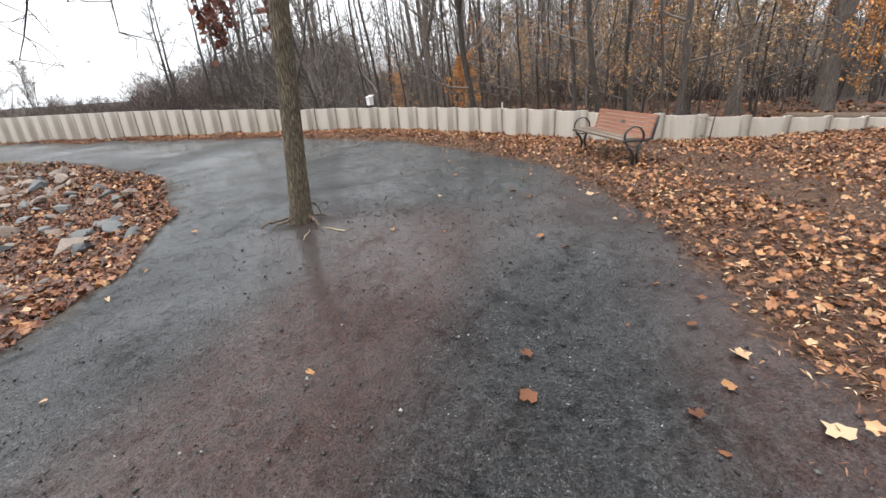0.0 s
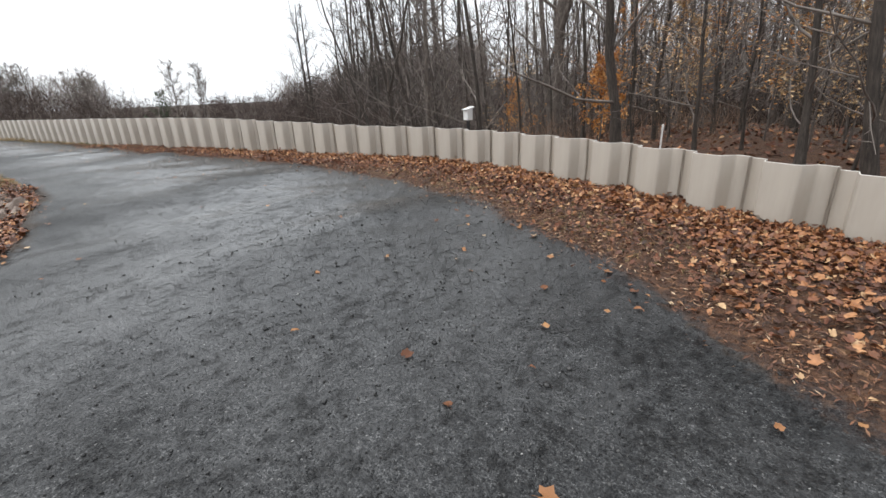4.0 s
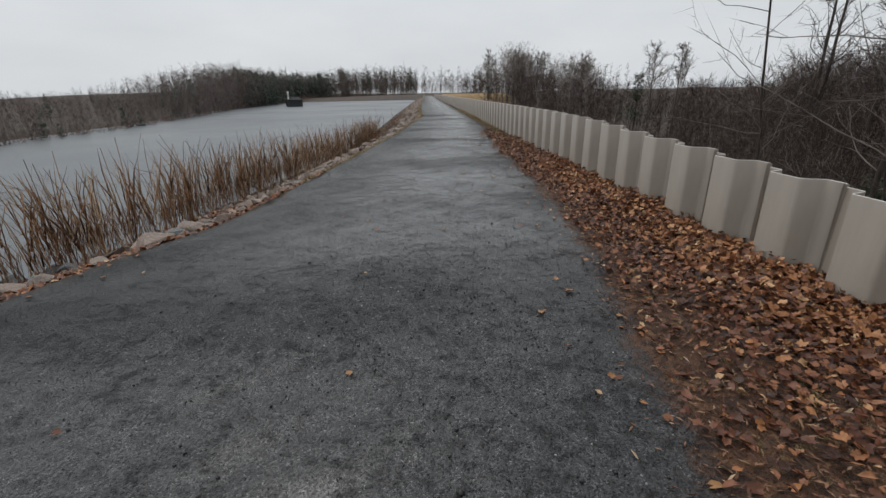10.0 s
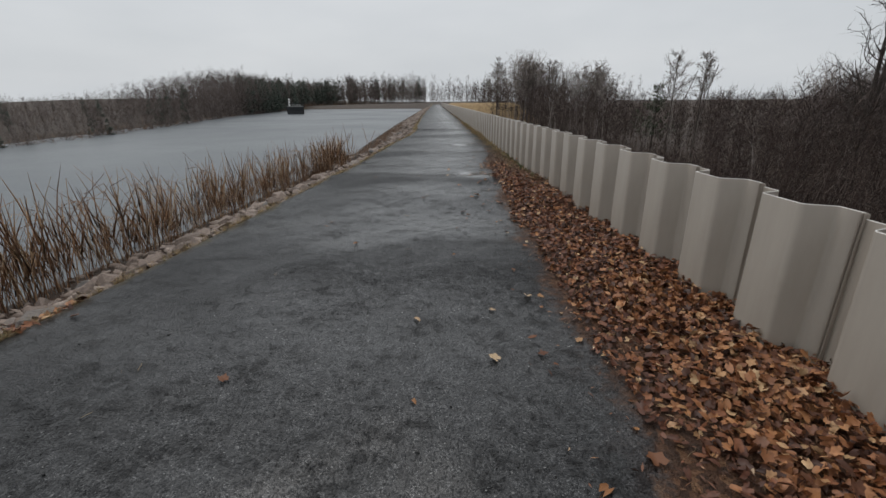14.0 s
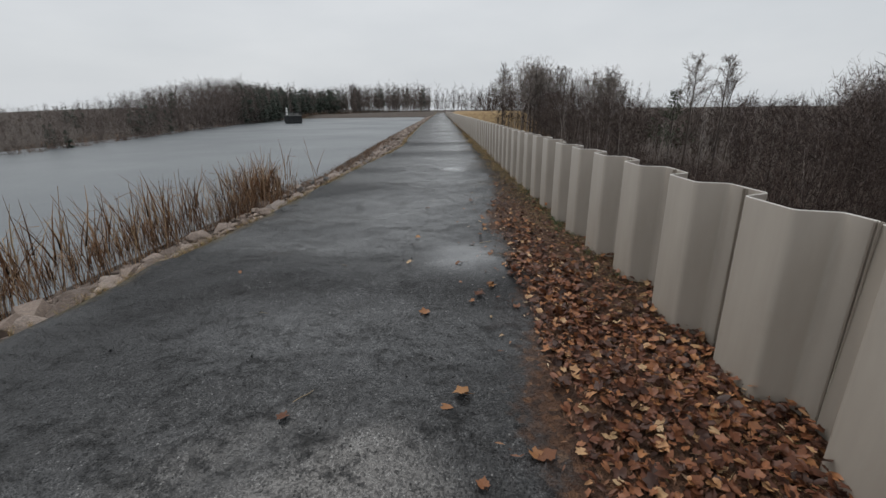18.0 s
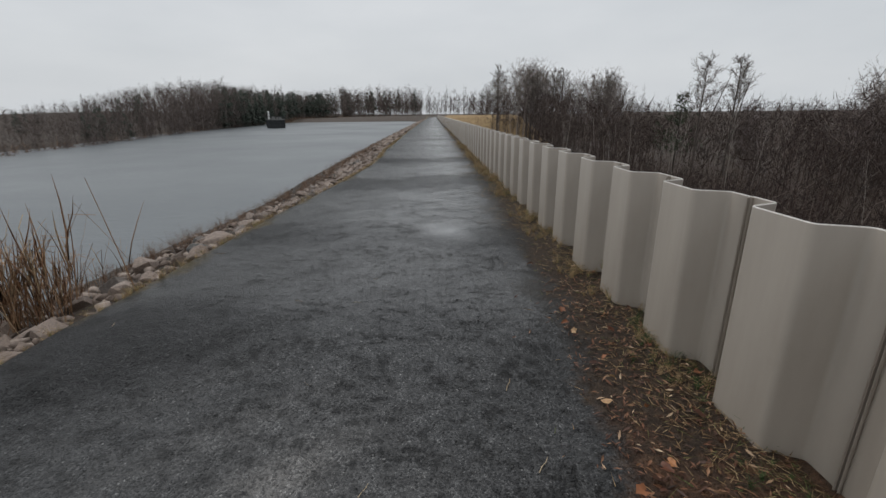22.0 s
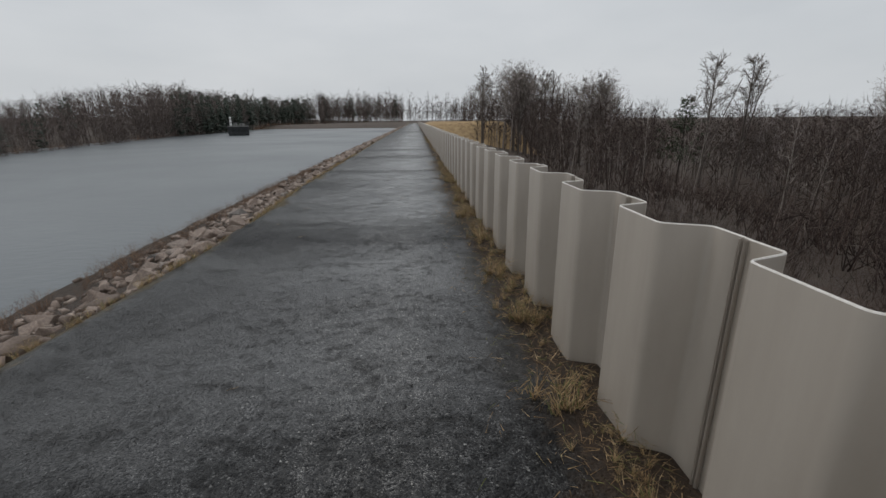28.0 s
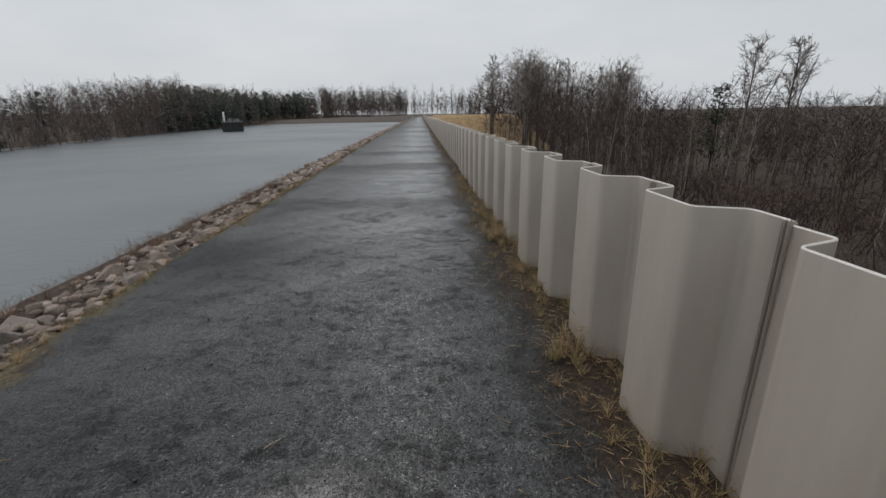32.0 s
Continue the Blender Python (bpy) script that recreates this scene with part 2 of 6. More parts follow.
def ground_material():
    """Zones ride on the mesh: r gravel, g leaf litter, b grass, a reddish soil. Noise breaks their borders."""
    m, t, b = mat("ground_cover", 0.6, 0.5)
    v = coords(t)
    at = t.nodes.new("ShaderNodeVertexColor")
    at.layer_name = "zone"
    sep = t.nodes.new("ShaderNodeSeparateColor")
    t.links.new(at.outputs["Color"], sep.inputs[0])
    n1, n2 = noisy(t, v, 2.2, 6, 0.65), noisy(t, v, 14, 5, 0.6)
    brk = calc(t, "ADD", calc(t, "MULTIPLY", n1, 0.55), calc(t, "MULTIPLY", n2, 0.45))

    def zone(src, gain=5.0):
        d = t.nodes.new("ShaderNodeMath")
        d.operation = "SUBTRACT"
        t.links.new(src, d.inputs[0])
        t.links.new(brk, d.inputs[1])
        e = t.nodes.new("ShaderNodeMath")
        e.operation = "MULTIPLY_ADD"
        e.use_clamp = True
        e.inputs[1].default_value, e.inputs[2].default_value = gain, 0.5
        t.links.new(d.outputs[0], e.inputs[0])
        return e.outputs[0]

    gz, lz, hz, rz = zone(sep.outputs[0]), zone(sep.outputs[1]), zone(sep.outputs[2]), zone(at.outputs["Alpha"], 1.7)
    # wet crushed stone: dark chips of two sizes bedded in paler fines
    pk = t.nodes.new("ShaderNodeVertexColor")
    pk.layer_name = "packed"
    ps = t.nodes.new("ShaderNodeSeparateColor")
    t.links.new(pk.outputs["Color"], ps.inputs[0])
    packed, pool, hollow = ps.outputs[0], ps.outputs[1], ps.outputs[2]

    def chips(scale, warp):
        wn = nd(t, "TexNoise", Scale=scale * 0.8, Detail=2.0)
        t.links.new(v, wn.inputs["Vector"])
        ad = t.nodes.new("ShaderNodeMix")
        ad.data_type, ad.blend_type = "RGBA", "ADD"
        ad.inputs[0].default_value = warp / scale
        t.links.new(v, ad.inputs[6])
        t.links.new(wn.outputs["Color"], ad.inputs[7])
        vo = nd(t, "TexVoronoi", Scale=scale)
        t.links.new(ad.outputs[2], vo.inputs["Vector"])
        sp = t.nodes.new("ShaderNodeSeparateColor")
        t.links.new(vo.outputs["Color"], sp.inputs[0])
        return vo.outputs["Distance"], sp.outputs[0], sp.outputs[1]

    d1, c1, k1 = chips(78.0, 0.9)
    d2, c2, k2 = chips(170.0, 0.9)
    fine = noisy(t, v, 150, 4, 0.7)
    mott = noisy(t, coords(t, (1.5, 1, 1), (0, 0, 0.5)), 11.0, 8, 0.72)
    blot = noisy(t, coords(t, (1, 1.6, 1), (0, 0, 0.4)), 2.6, 6, 0.62)
    patch = noisy(t, coords(t, (0.6, 1.5, 1), (0, 0, 0.3)), 1.5, 5, 0.6)
    fines = ramp(t, fine, [(0.38, (0.0095, 0.0097, 0.0098)), (0.5, (0.026, 0.0263, 0.0262)), (0.64, (0.105, 0.106, 0.105))])
    fines = mixc(t, 1.0, fines, ramp(t, mott, [(0.43, grey(0.42)), (0.5, grey(0.9)), (0.57, grey(2.0))]), "MULTIPLY")
    cover = calc(t, "ADD", calc(t, "MULTIPLY", mott, 0.6), calc(t, "MULTIPLY", patch, 0.4))
    cover = calc(t, "SUBTRACT", calc(t, "MULTIPLY", cover, 1.55), calc(t, "MULTIPLY", packed, 0.22))
    is1 = calc(t, "MULTIPLY", ramp(t, calc(t, "SUBTRACT", cover, k1), [(0.0, grey(0)), (0.06, grey(1))]), ramp(t, d1, [(0.42, grey(1)), (0.58, grey(0))]))
    is2 = calc(t, "MULTIPLY", ramp(t, calc(t, "SUBTRACT", cover, k2), [(0.0, grey(0)), (0.06, grey(1))]), ramp(t, d2, [(0.42, grey(1)), (0.6, grey(0))]))
    chip_stops = [(0.0, (0.007, 0.0075, 0.0085)), (0.6, (0.02, 0.021, 0.023)), (0.9, (0.042, 0.043, 0.045)), (0.965, (0.07, 0.07, 0.07)), (1.0, (0.3, 0.3, 0.29))]
    gravel = mixc(t, is2, fines, ramp(t, c2, chip_stops))
    gravel = mixc(t, is1, gravel, ramp(t, c1, chip_stops))
    gravel = mixc(t, 1.0, gravel, ramp(t, blot, [(0.4, grey(0.76)), (0.5, grey(0.96)), (0.6, grey(1.22))]), "MULTIPLY")
    streak = noisy(t, coords(t, (1.0, 2.0, 1), (0, 0, 0.45)), 6.5, 8, 0.7)
    gravel = mixc(t, 1.0, gravel, ramp(t, streak, [(0.38, grey(0.78)), (0.5, grey(0.98)), (0.62, grey(1.2))]), "MULTIPLY")
    # loose margin chips darker than the packed middle, deepened to imitate lens falloff
    gravel = mixc(t, 1.0, gravel, ramp(t, packed, [(0.0, (0.38, 0.38, 0.39)), (0.75, (1.0, 1.0, 1.01)), (1.0, (1.75, 1.7, 1.65))]), "MULTIPLY")
    red = mixc(t, 0.3, ramp(t, n2, [(0.3, (0.03, 0.0125, 0.009)), (0.7, (0.09, 0.037, 0.026))]), gravel)
    gravel = mixc(t, rz, gravel, red)
    soil = ramp(t, noisy(t, v, 22, 7, 0.7), [(0.3, (0.022, 0.015, 0.0105)), (0.55, (0.058, 0.039, 0.026)), (0.8, (0.125, 0.084, 0.051))])
    lv = nd(t, "TexVoronoi", Scale=24.0)
    t.links.new(v, lv.inputs["Vector"])
    litter = ramp(t, lv.outputs["Color"], [(0.0, (0.04, 0.02, 0.013)), (0.5, (0.115, 0.052, 0.028)), (0.8, (0.21, 0.1, 0.05)), (1.0, (0.34, 0.19, 0.1))])
    litter = mixc(t, 0.35, litter, soil)
    grass = ramp(t, noisy(t, coords(t, (3, 1, 1)), 18, 5, 0.6), [(0.3, (0.05, 0.046, 0.02)), (0.55, (0.13, 0.1, 0.05)), (0.75, (0.25, 0.185, 0.1))])
    col = mixc(t, lz, soil, litter)
    col = mixc(t, hz, col, grass)
    col = mixc(t, gz, col, gravel)
    t.links.new(col, b.inputs["Base Color"])
    # wetness: the stones are damp, a broken film of water lies between them and fills the hollows
    wet = noisy(t, coords(t, (0.4, 1.7, 1), (0, 0, 0.2)), 0.9, 5, 0.6)
    rg = ramp(t, mott, [(0.3, grey(0.42)), (0.7, grey(0.62))])
    t.links.new(mixc(t, gz, grey(0.72), rg), b.inputs["Roughness"])
    lumps = noisy(t, coords(t, (1, 1.25, 1), (0, 0, 0.3)), 17, 7, 0.7)
    h1 = calc(t, "MULTIPLY", is1, calc(t, "SUBTRACT", 1.0, d1))
    h2 = calc(t, "MULTIPLY", is2, calc(t, "SUBTRACT", 1.0, d2))
    hgt = calc(t, "ADD", calc(t, "ADD", calc(t, "MULTIPLY", h1, 0.42), calc(t, "MULTIPLY", h2, 0.2)), calc(t, "MULTIPLY", lumps, 0.38))
    hgt = calc(t, "MULTIPLY", hgt, calc(t, "SUBTRACT", 1.0, calc(t, "MULTIPLY", pool, 0.85)))
    bump(t, b, hgt, 1.0, 0.03)
    t.links.new(mixc(t, gz, grey(0.35), ramp(t, hollow, [(0.25, grey(0.2)), (0.8, grey(0.45))])), b.inputs["Specular IOR Level"])
    film = calc(t, "ADD", calc(t, "ADD", calc(t, "MULTIPLY", wet, 0.1), calc(t, "MULTIPLY", blot, 0.24)), calc(t, "ADD", calc(t, "MULTIPLY", mott, 0.33), calc(t, "MULTIPLY", streak, 0.33)))
    fw = ramp(t, film, [(0.445, grey(0.12)), (0.48, grey(0.7)), (0.51, grey(1.1))])
    # the film breaks where chips stand out of it
    grain = noisy(t, v, 75, 4, 0.7)
    fw = calc(t, "MULTIPLY", fw, ramp(t, grain, [(0.4, grey(0.35)), (0.5, grey(0.95)), (0.58, grey(1.3))]))
    fw = calc(t, "MULTIPLY", fw, calc(t, "SUBTRACT", 1.0, calc(t, "MULTIPLY", is1, 0.4)))
    fw = calc(t, "MULTIPLY", fw, ramp(t, packed, [(0.0, grey(0.35)), (1.0, grey(1.0))]))
    fw = calc(t, "MAXIMUM", calc(t, "MULTIPLY", fw, ramp(t, hollow, [(0.12, grey(0.45)), (0.36, grey(0.85)), (0.55, grey(1.0))])), pool)
    t.links.new(calc(t, "MULTIPLY", fw, gz), b.inputs["Coat Weight"])
    t.links.new(ramp(t, pool, [(0.0, grey(0.16)), (1.0, grey(0.08))]), b.inputs["Coat Roughness"])
    b.inputs["Coat IOR"].default_value = 1.55
    cb = nd(t, "Bump", Strength=0.1, Distance=0.005)
    t.links.new(hgt, cb.inputs["Height"])
    t.links.new(cb.outputs[0], b.inputs["Coat Normal"])
    return m


M_GROUND = ground_material()

M_WATER, _t, _b = mat("lake_water", 0.3, 0.5)
_b.inputs["Base Color"].default_value = (0.125, 0.14, 0.15, 1)
_b.inputs["Specular IOR Level"].default_value = 0.5
_b.inputs["IOR"].default_value = 1.33
_w1 = noisy(_t, coords(_t, (1, 1, 1)), 0.05, 5, 0.6)
_t.links.new(ramp(_t, _w1, [(0.35, grey(0.3)), (0.65, grey(0.42))]), _b.inputs["Roughness"])
_wn = noisy(_t, coords(_t, (0.7, 1.6, 1), (0, 0, 0.5)), 3.5, 5, 0.6)
bump(_t, _b, _wn, 0.45, 0.03)

M_BARK = simple("grey_brown_bark", (0.062, 0.05, 0.043), (0.17, 0.143, 0.124), 7, 0.85, (3.5, 3.5, 0.5), 0.9, 0.02, 14)
M_BARK_DARK = simple("wet_dark_bark", (0.032, 0.026, 0.022), (0.085, 0.069, 0.058), 7, 0.75, (3.5, 3.5, 0.5), 0.8, 0.02, 14)


def oak_bark():
    """Long broken plates of grey-brown bark between dark furrows."""
    m, t, b = mat("furrowed_oak_bark", 0.8, 0.3)
    warp = nd(t, "TexNoise", Scale=5.0, Detail=3.0)
    co = coords(t, (1, 1, 0.1))
    t.links.new(co, warp.inputs["Vector"])
    ad = t.nodes.new("ShaderNodeMixRGB")
    ad.blend_type = "ADD"
    ad.inputs[0].default_value = 0.1
    t.links.new(co, ad.inputs[1])
    t.links.new(warp.outputs["Color"], ad.inputs[2])
    vo = nd(t, "TexVoronoi", Scale=72.0)
    vo.feature = "DISTANCE_TO_EDGE"
    t.links.new(ad.outputs[0], vo.inputs["Vector"])
    plate = ramp(t, vo.outputs["Distance"], [(0.0, (0.045, 0.034, 0.023)), (0.12, (0.122, 0.097, 0.067)), (0.4, (0.235, 0.192, 0.133))])
    col = mixc(t, 0.6, plate, ramp(t, noisy(t, coords(t), 7, 6, 0.65), [(0.3, grey(0.25)), (0.7, grey(0.75))]), "OVERLAY")
    t.links.new(col, b.inputs["Base Color"])
    bump(t, b, calc(t, "MINIMUM", vo.outputs["Distance"], 0.35), 1.0, 0.03)
    return m


M_BARK_OAK = oak_bark()
M_TWIG = simple("bare_twigs", (0.105, 0.087, 0.076), (0.23, 0.197, 0.175), 3, 0.85, bmp=0.1)
M_FAR = simple("winter_woods", (0.062, 0.044, 0.036), (0.145, 0.108, 0.09), 0.4, 0.9, bmp=0.0)
# Darker than bare twigs: the self-shade of dense woods is put into the colour.
M_WOODS = by_island("shaded_thicket_twigs", [(0.0, (0.02, 0.0125, 0.01)), (0.5, (0.042, 0.027, 0.022)), (0.88, (0.075, 0.051, 0.042)), (1.0, (0.19, 0.16, 0.14))], 0.9)
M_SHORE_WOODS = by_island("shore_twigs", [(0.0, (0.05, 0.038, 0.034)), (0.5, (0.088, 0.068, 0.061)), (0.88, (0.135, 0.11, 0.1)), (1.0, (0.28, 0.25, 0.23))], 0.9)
# Also darkened for self-shade, a step paler than the thicket.
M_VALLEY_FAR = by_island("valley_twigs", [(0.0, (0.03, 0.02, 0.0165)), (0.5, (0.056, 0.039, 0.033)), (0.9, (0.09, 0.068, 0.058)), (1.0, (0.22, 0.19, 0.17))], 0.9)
# Distance haze is put into the colour: paler than the twigs themselves.
M_HAZED_TWIGS = by_island("hazed_grey_twigs", [(0.0, (0.13, 0.107, 0.097)), (0.5, (0.205, 0.175, 0.16)), (0.85, (0.28, 0.245, 0.228)), (1.0, (0.4, 0.365, 0.345))], 0.9)
M_PALE = simple("pale_bark", (0.22, 0.19, 0.165), (0.42, 0.38, 0.34), 4, 0.8, (2, 2, 0.6), 0.3)
M_FAR_PINE = simple("distant_pines", (0.045, 0.06, 0.048), (0.085, 0.105, 0.082), 0.5, 0.9, bmp=0.0)
M_PINE = simple("pine_needles", (0.05, 0.068, 0.042), (0.11, 0.135, 0.08), 4, 0.8, bmp=0.1)
M_LEAF = by_island("fallen_leaves", [(0.0, (0.035, 0.016, 0.011)), (0.3, (0.09, 0.035, 0.02)), (0.55, (0.165, 0.062, 0.032)), (0.78, (0.26, 0.105, 0.048)), (0.92, (0.39, 0.175, 0.07)), (1.0, (0.52, 0.36, 0.2))], 0.45, 0.35)
M_SHRED = by_island("leaf_shreds", [(0.0, (0.03, 0.015, 0.01)), (0.3, (0.1, 0.043, 0.025)), (0.6, (0.19, 0.086, 0.048)), (0.9, (0.3, 0.165, 0.09)), (1.0, (0.55, 0.42, 0.28))], 0.5, 0.4)
M_LEAF_TAN = by_island("dry_leaves", [(0.0, (0.05, 0.021, 0.013)), (0.25, (0.135, 0.056, 0.03)), (0.55, (0.29, 0.122, 0.053)), (0.85, (0.43, 0.205, 0.09)), (1.0, (0.54, 0.36, 0.2))], 0.48)
M_TAN = by_island("beech_leaves", [(0.0, (0.3, 0.16, 0.065)), (0.5, (0.5, 0.31, 0.14)), (1.0, (0.66, 0.5, 0.3))], 0.6)
M_ORANGE = by_island("orange_leaves", [(0.0, (0.33, 0.12, 0.025)), (0.5, (0.55, 0.23, 0.05)), (1.0, (0.66, 0.36, 0.12))], 0.6)
M_REDLEAF = by_island("dead_oak_leaves", [(0.0, (0.07, 0.022, 0.015)), (0.6, (0.14, 0.045, 0.028)), (1.0, (0.22, 0.09, 0.05))], 0.6)
M_REED = by_island("dry_reeds", [(0.0, (0.11, 0.053, 0.028)), (0.4, (0.27, 0.145, 0.078)), (0.75, (0.42, 0.26, 0.15)), (1.0, (0.56, 0.42, 0.27))], 0.7)
M_GRASS = by_island("straw_grass", [(0.0, (0.15, 0.095, 0.045)), (0.5, (0.34, 0.23, 0.12)), (0.8, (0.47, 0.35, 0.2)), (0.84, (0.2, 0.19, 0.07)), (1.0, (0.1, 0.13, 0.04))], 0.7)
M_GREEN = by_island("green_weeds", [(0.0, (0.02, 0.045, 0.012)), (1.0, (0.06, 0.11, 0.03))], 0.6)
M_BRUSH = by_island("brown_brush", [(0.0, (0.08, 0.05, 0.035)), (0.6, (0.17, 0.105, 0.07)), (1.0, (0.26, 0.17, 0.115))], 0.8)
M_ROCK = by_object("riprap_stone", [(0.0, (0.125, 0.094, 0.076)), (0.5, (0.22, 0.168, 0.136)), (0.85, (0.305, 0.246, 0.208)), (1.0, (0.1, 0.096, 0.092))], 0.62, 9, 0.6, 0.03)
M_ROCK_WET = by_object("wet_dark_stone", [(0.0, (0.05, 0.052, 0.056)), (0.6, (0.11, 0.115, 0.115)), (1.0, (0.17, 0.17, 0.16))], 0.42, 9, 0.6, 0.03)
M_ROCKS = by_island("shore_stones", [(0.0, (0.11, 0.082, 0.066)), (0.5, (0.22, 0.168, 0.136)), (1.0, (0.36, 0.295, 0.25))], 0.65)
M_PEBBLE = by_island("loose_gravel", [(0.0, (0.012, 0.012, 0.012)), (0.6, (0.034, 0.034, 0.034)), (0.96, (0.085, 0.084, 0.082)), (1.0, (0.34, 0.34, 0.33))], 0.45, 0.5)
M_STRAW = by_object("snapped_twig", [(0.0, (0.16, 0.11, 0.06)), (1.0, (0.45, 0.36, 0.24))], 0.6)
M_SLAT = simple("weathered_ipe", (0.19, 0.075, 0.042), (0.34, 0.145, 0.085), 5, 0.42, (0.4, 6, 6), 0.3, 0.004, 30)
M_SLAT_WET = simple("weathered_grey_slat", (0.11, 0.085, 0.065), (0.22, 0.17, 0.13), 5, 0.4, (0.4, 6, 6), 0.3, 0.004, 30)
M_IRON = simple("black_cast_iron", (0.012, 0.013, 0.014), (0.03, 0.031, 0.033), 10, 0.4, bmp=0.15, spec=0.5)
M_PLAQUE = simple("tarnished_plaque", (0.06, 0.07, 0.065), (0.11, 0.12, 0.11), 20, 0.4, metal=0.6)
M_WHITE = simple("white_painted_box", (0.70, 0.70, 0.69), (0.82, 0.82, 0.81), 8, 0.5, bmp=0.1)
M_BLACK = simple("black_post", (0.012, 0.012, 0.012), (0.03, 0.03, 0.03), 8, 0.5, bmp=0.1)
M_PONTOON = simple("dark_float", (0.015, 0.017, 0.018), (0.045, 0.047, 0.05), 3, 0.6, bmp=0.2)
M_DECK = simple("grey_deck", (0.16, 0.16, 0.155), (0.3, 0.3, 0.29), 5, 0.7, bmp=0.2)
M_BUFF = simple("dry_grass_bank", (0.25, 0.17, 0.09), (0.42, 0.30, 0.16), 1.2, 0.9, bmp=0.3)
M_LOG = simple("fallen_log", (0.07, 0.05, 0.035), (0.17, 0.12, 0.085), 8, 0.8, (0.5, 4, 4), 0.7, 0.01, 30)


# ---- plan: edges of the gravel way, the wall's line, heights ----
LEFT_EDGE = [(-40, -6.5), (-22, -7.2), (-16, -8.3), (-12.1, -8.0), (-10.9, -7.6), (-9.2, -6.35), (-7.65, -4.6), (-6.75, -3.1), (-6.2, -1.4), (-5.6, 0.0), (-5.32, 2.1), (-5.05, 4.4),
             (-4.72, 7.5), (-4.22, 12), (-3.85, 18), (-3.45, 22), (-3.25, 26), (-3.45, 30), (-3.75, 60), (-3.8, 230)]
RIGHT_EDGE = [(-40, -13), (-22, -12.8), (-11.8, -12.5), (-10.5, -12.3), (-9.3, -12.1), (-8.0, -11.6), (-6.3, -11.0), (-5.0, -9.8), (-4.0, -8.5),
              (-3.2, -7.2), (-2.2, -5.4), (-1.8, -3.6), (-1.2, 1), (-1.1, 6), (-0.92, 10.4), (-0.8, 12.4), (-0.5, 14.1), (-0.42, 17), (-0.24, 21.5), (-0.2, 60), (-0.2, 230)]
WALL_LINE = [(0, 240), (0, -4.2), (-0.06, -5.0), (-0.35, -6.0), (-0.95, -7.35), (-1.65, -8.7), (-2.45, -10.0), (-3.15, -11.1), (-3.65, -12.2),
             (-3.9, -13.4), (-3.85, -14.6), (-3.5, -16.0), (-2.9, -17.6), (-2.0, -19.2), (-0.8, -21)]
WATER_Z = -1.25
FAR_SHORE = [(-10, 340), (-35, 352), (-58, 320), (-62, 220), (-52, 145), (-46, 100), (-40, 77), (-35, 56), (-32, 40), (-30, 26), (-33, 8), (-42, -14), (-40, -34), (-18, -40)]
PERIOD = 0.79
PHASE = 0.013 - 0.57
DEPTH = 0.165
rng = np.random.default_rng(7)


def seg_dist(px, py, line):
    """Distance to a polyline, and on which side of it the point lies (positive: to its right)."""
    best = np.full(px.shape, 1e9)
    side = np.zeros(px.shape)
    for (x0, y0), (x1, y1) in zip(line[:-1], line[1:]):
        dx, dy = x1 - x0, y1 - y0
        s = np.clip(((px - x0) * dx + (py - y0) * dy) / (dx * dx + dy * dy), 0, 1)
        d = np.hypot(px - x0 - s * dx, py - y0 - s * dy)
        c = (px - x0) * dy - (py - y0) * dx
        up = d < best
        best = np.where(up, d, best)
        side = np.where(up, np.sign(c), side)
    return best * side


def wall_top(y):
    return np.interp(y, [-19, -16, -14, -11, -6, -3, 0, 3, 6, 12, 40, 240], [0.12, 0.33, 0.46, 0.62, 0.69, 0.75, 0.86, 0.97, 1.015, 1.025, 1.025, 0.97])


def washboard(x, y):
    """Low swells that run across the way and hold the water between them."""
    s = np.interp(y, [-9, -3, 6, 60], [0.0, 0.35, 0.18, 0.1]) * (x + 2)
    a = np.sin(1.55 * y + s + 1.3 * np.sin(0.43 * y + 0.25 * x)) + 0.7 * np.sin(2.7 * y - 0.6 * s + 1.1 * np.sin(0.8 * y + 0.5 * x) + 1)
    return 0.03 * a * sm(-11, -5, y) * (0.65 + 0.35 * np.sin(0.37 * y + 0.6 * x))


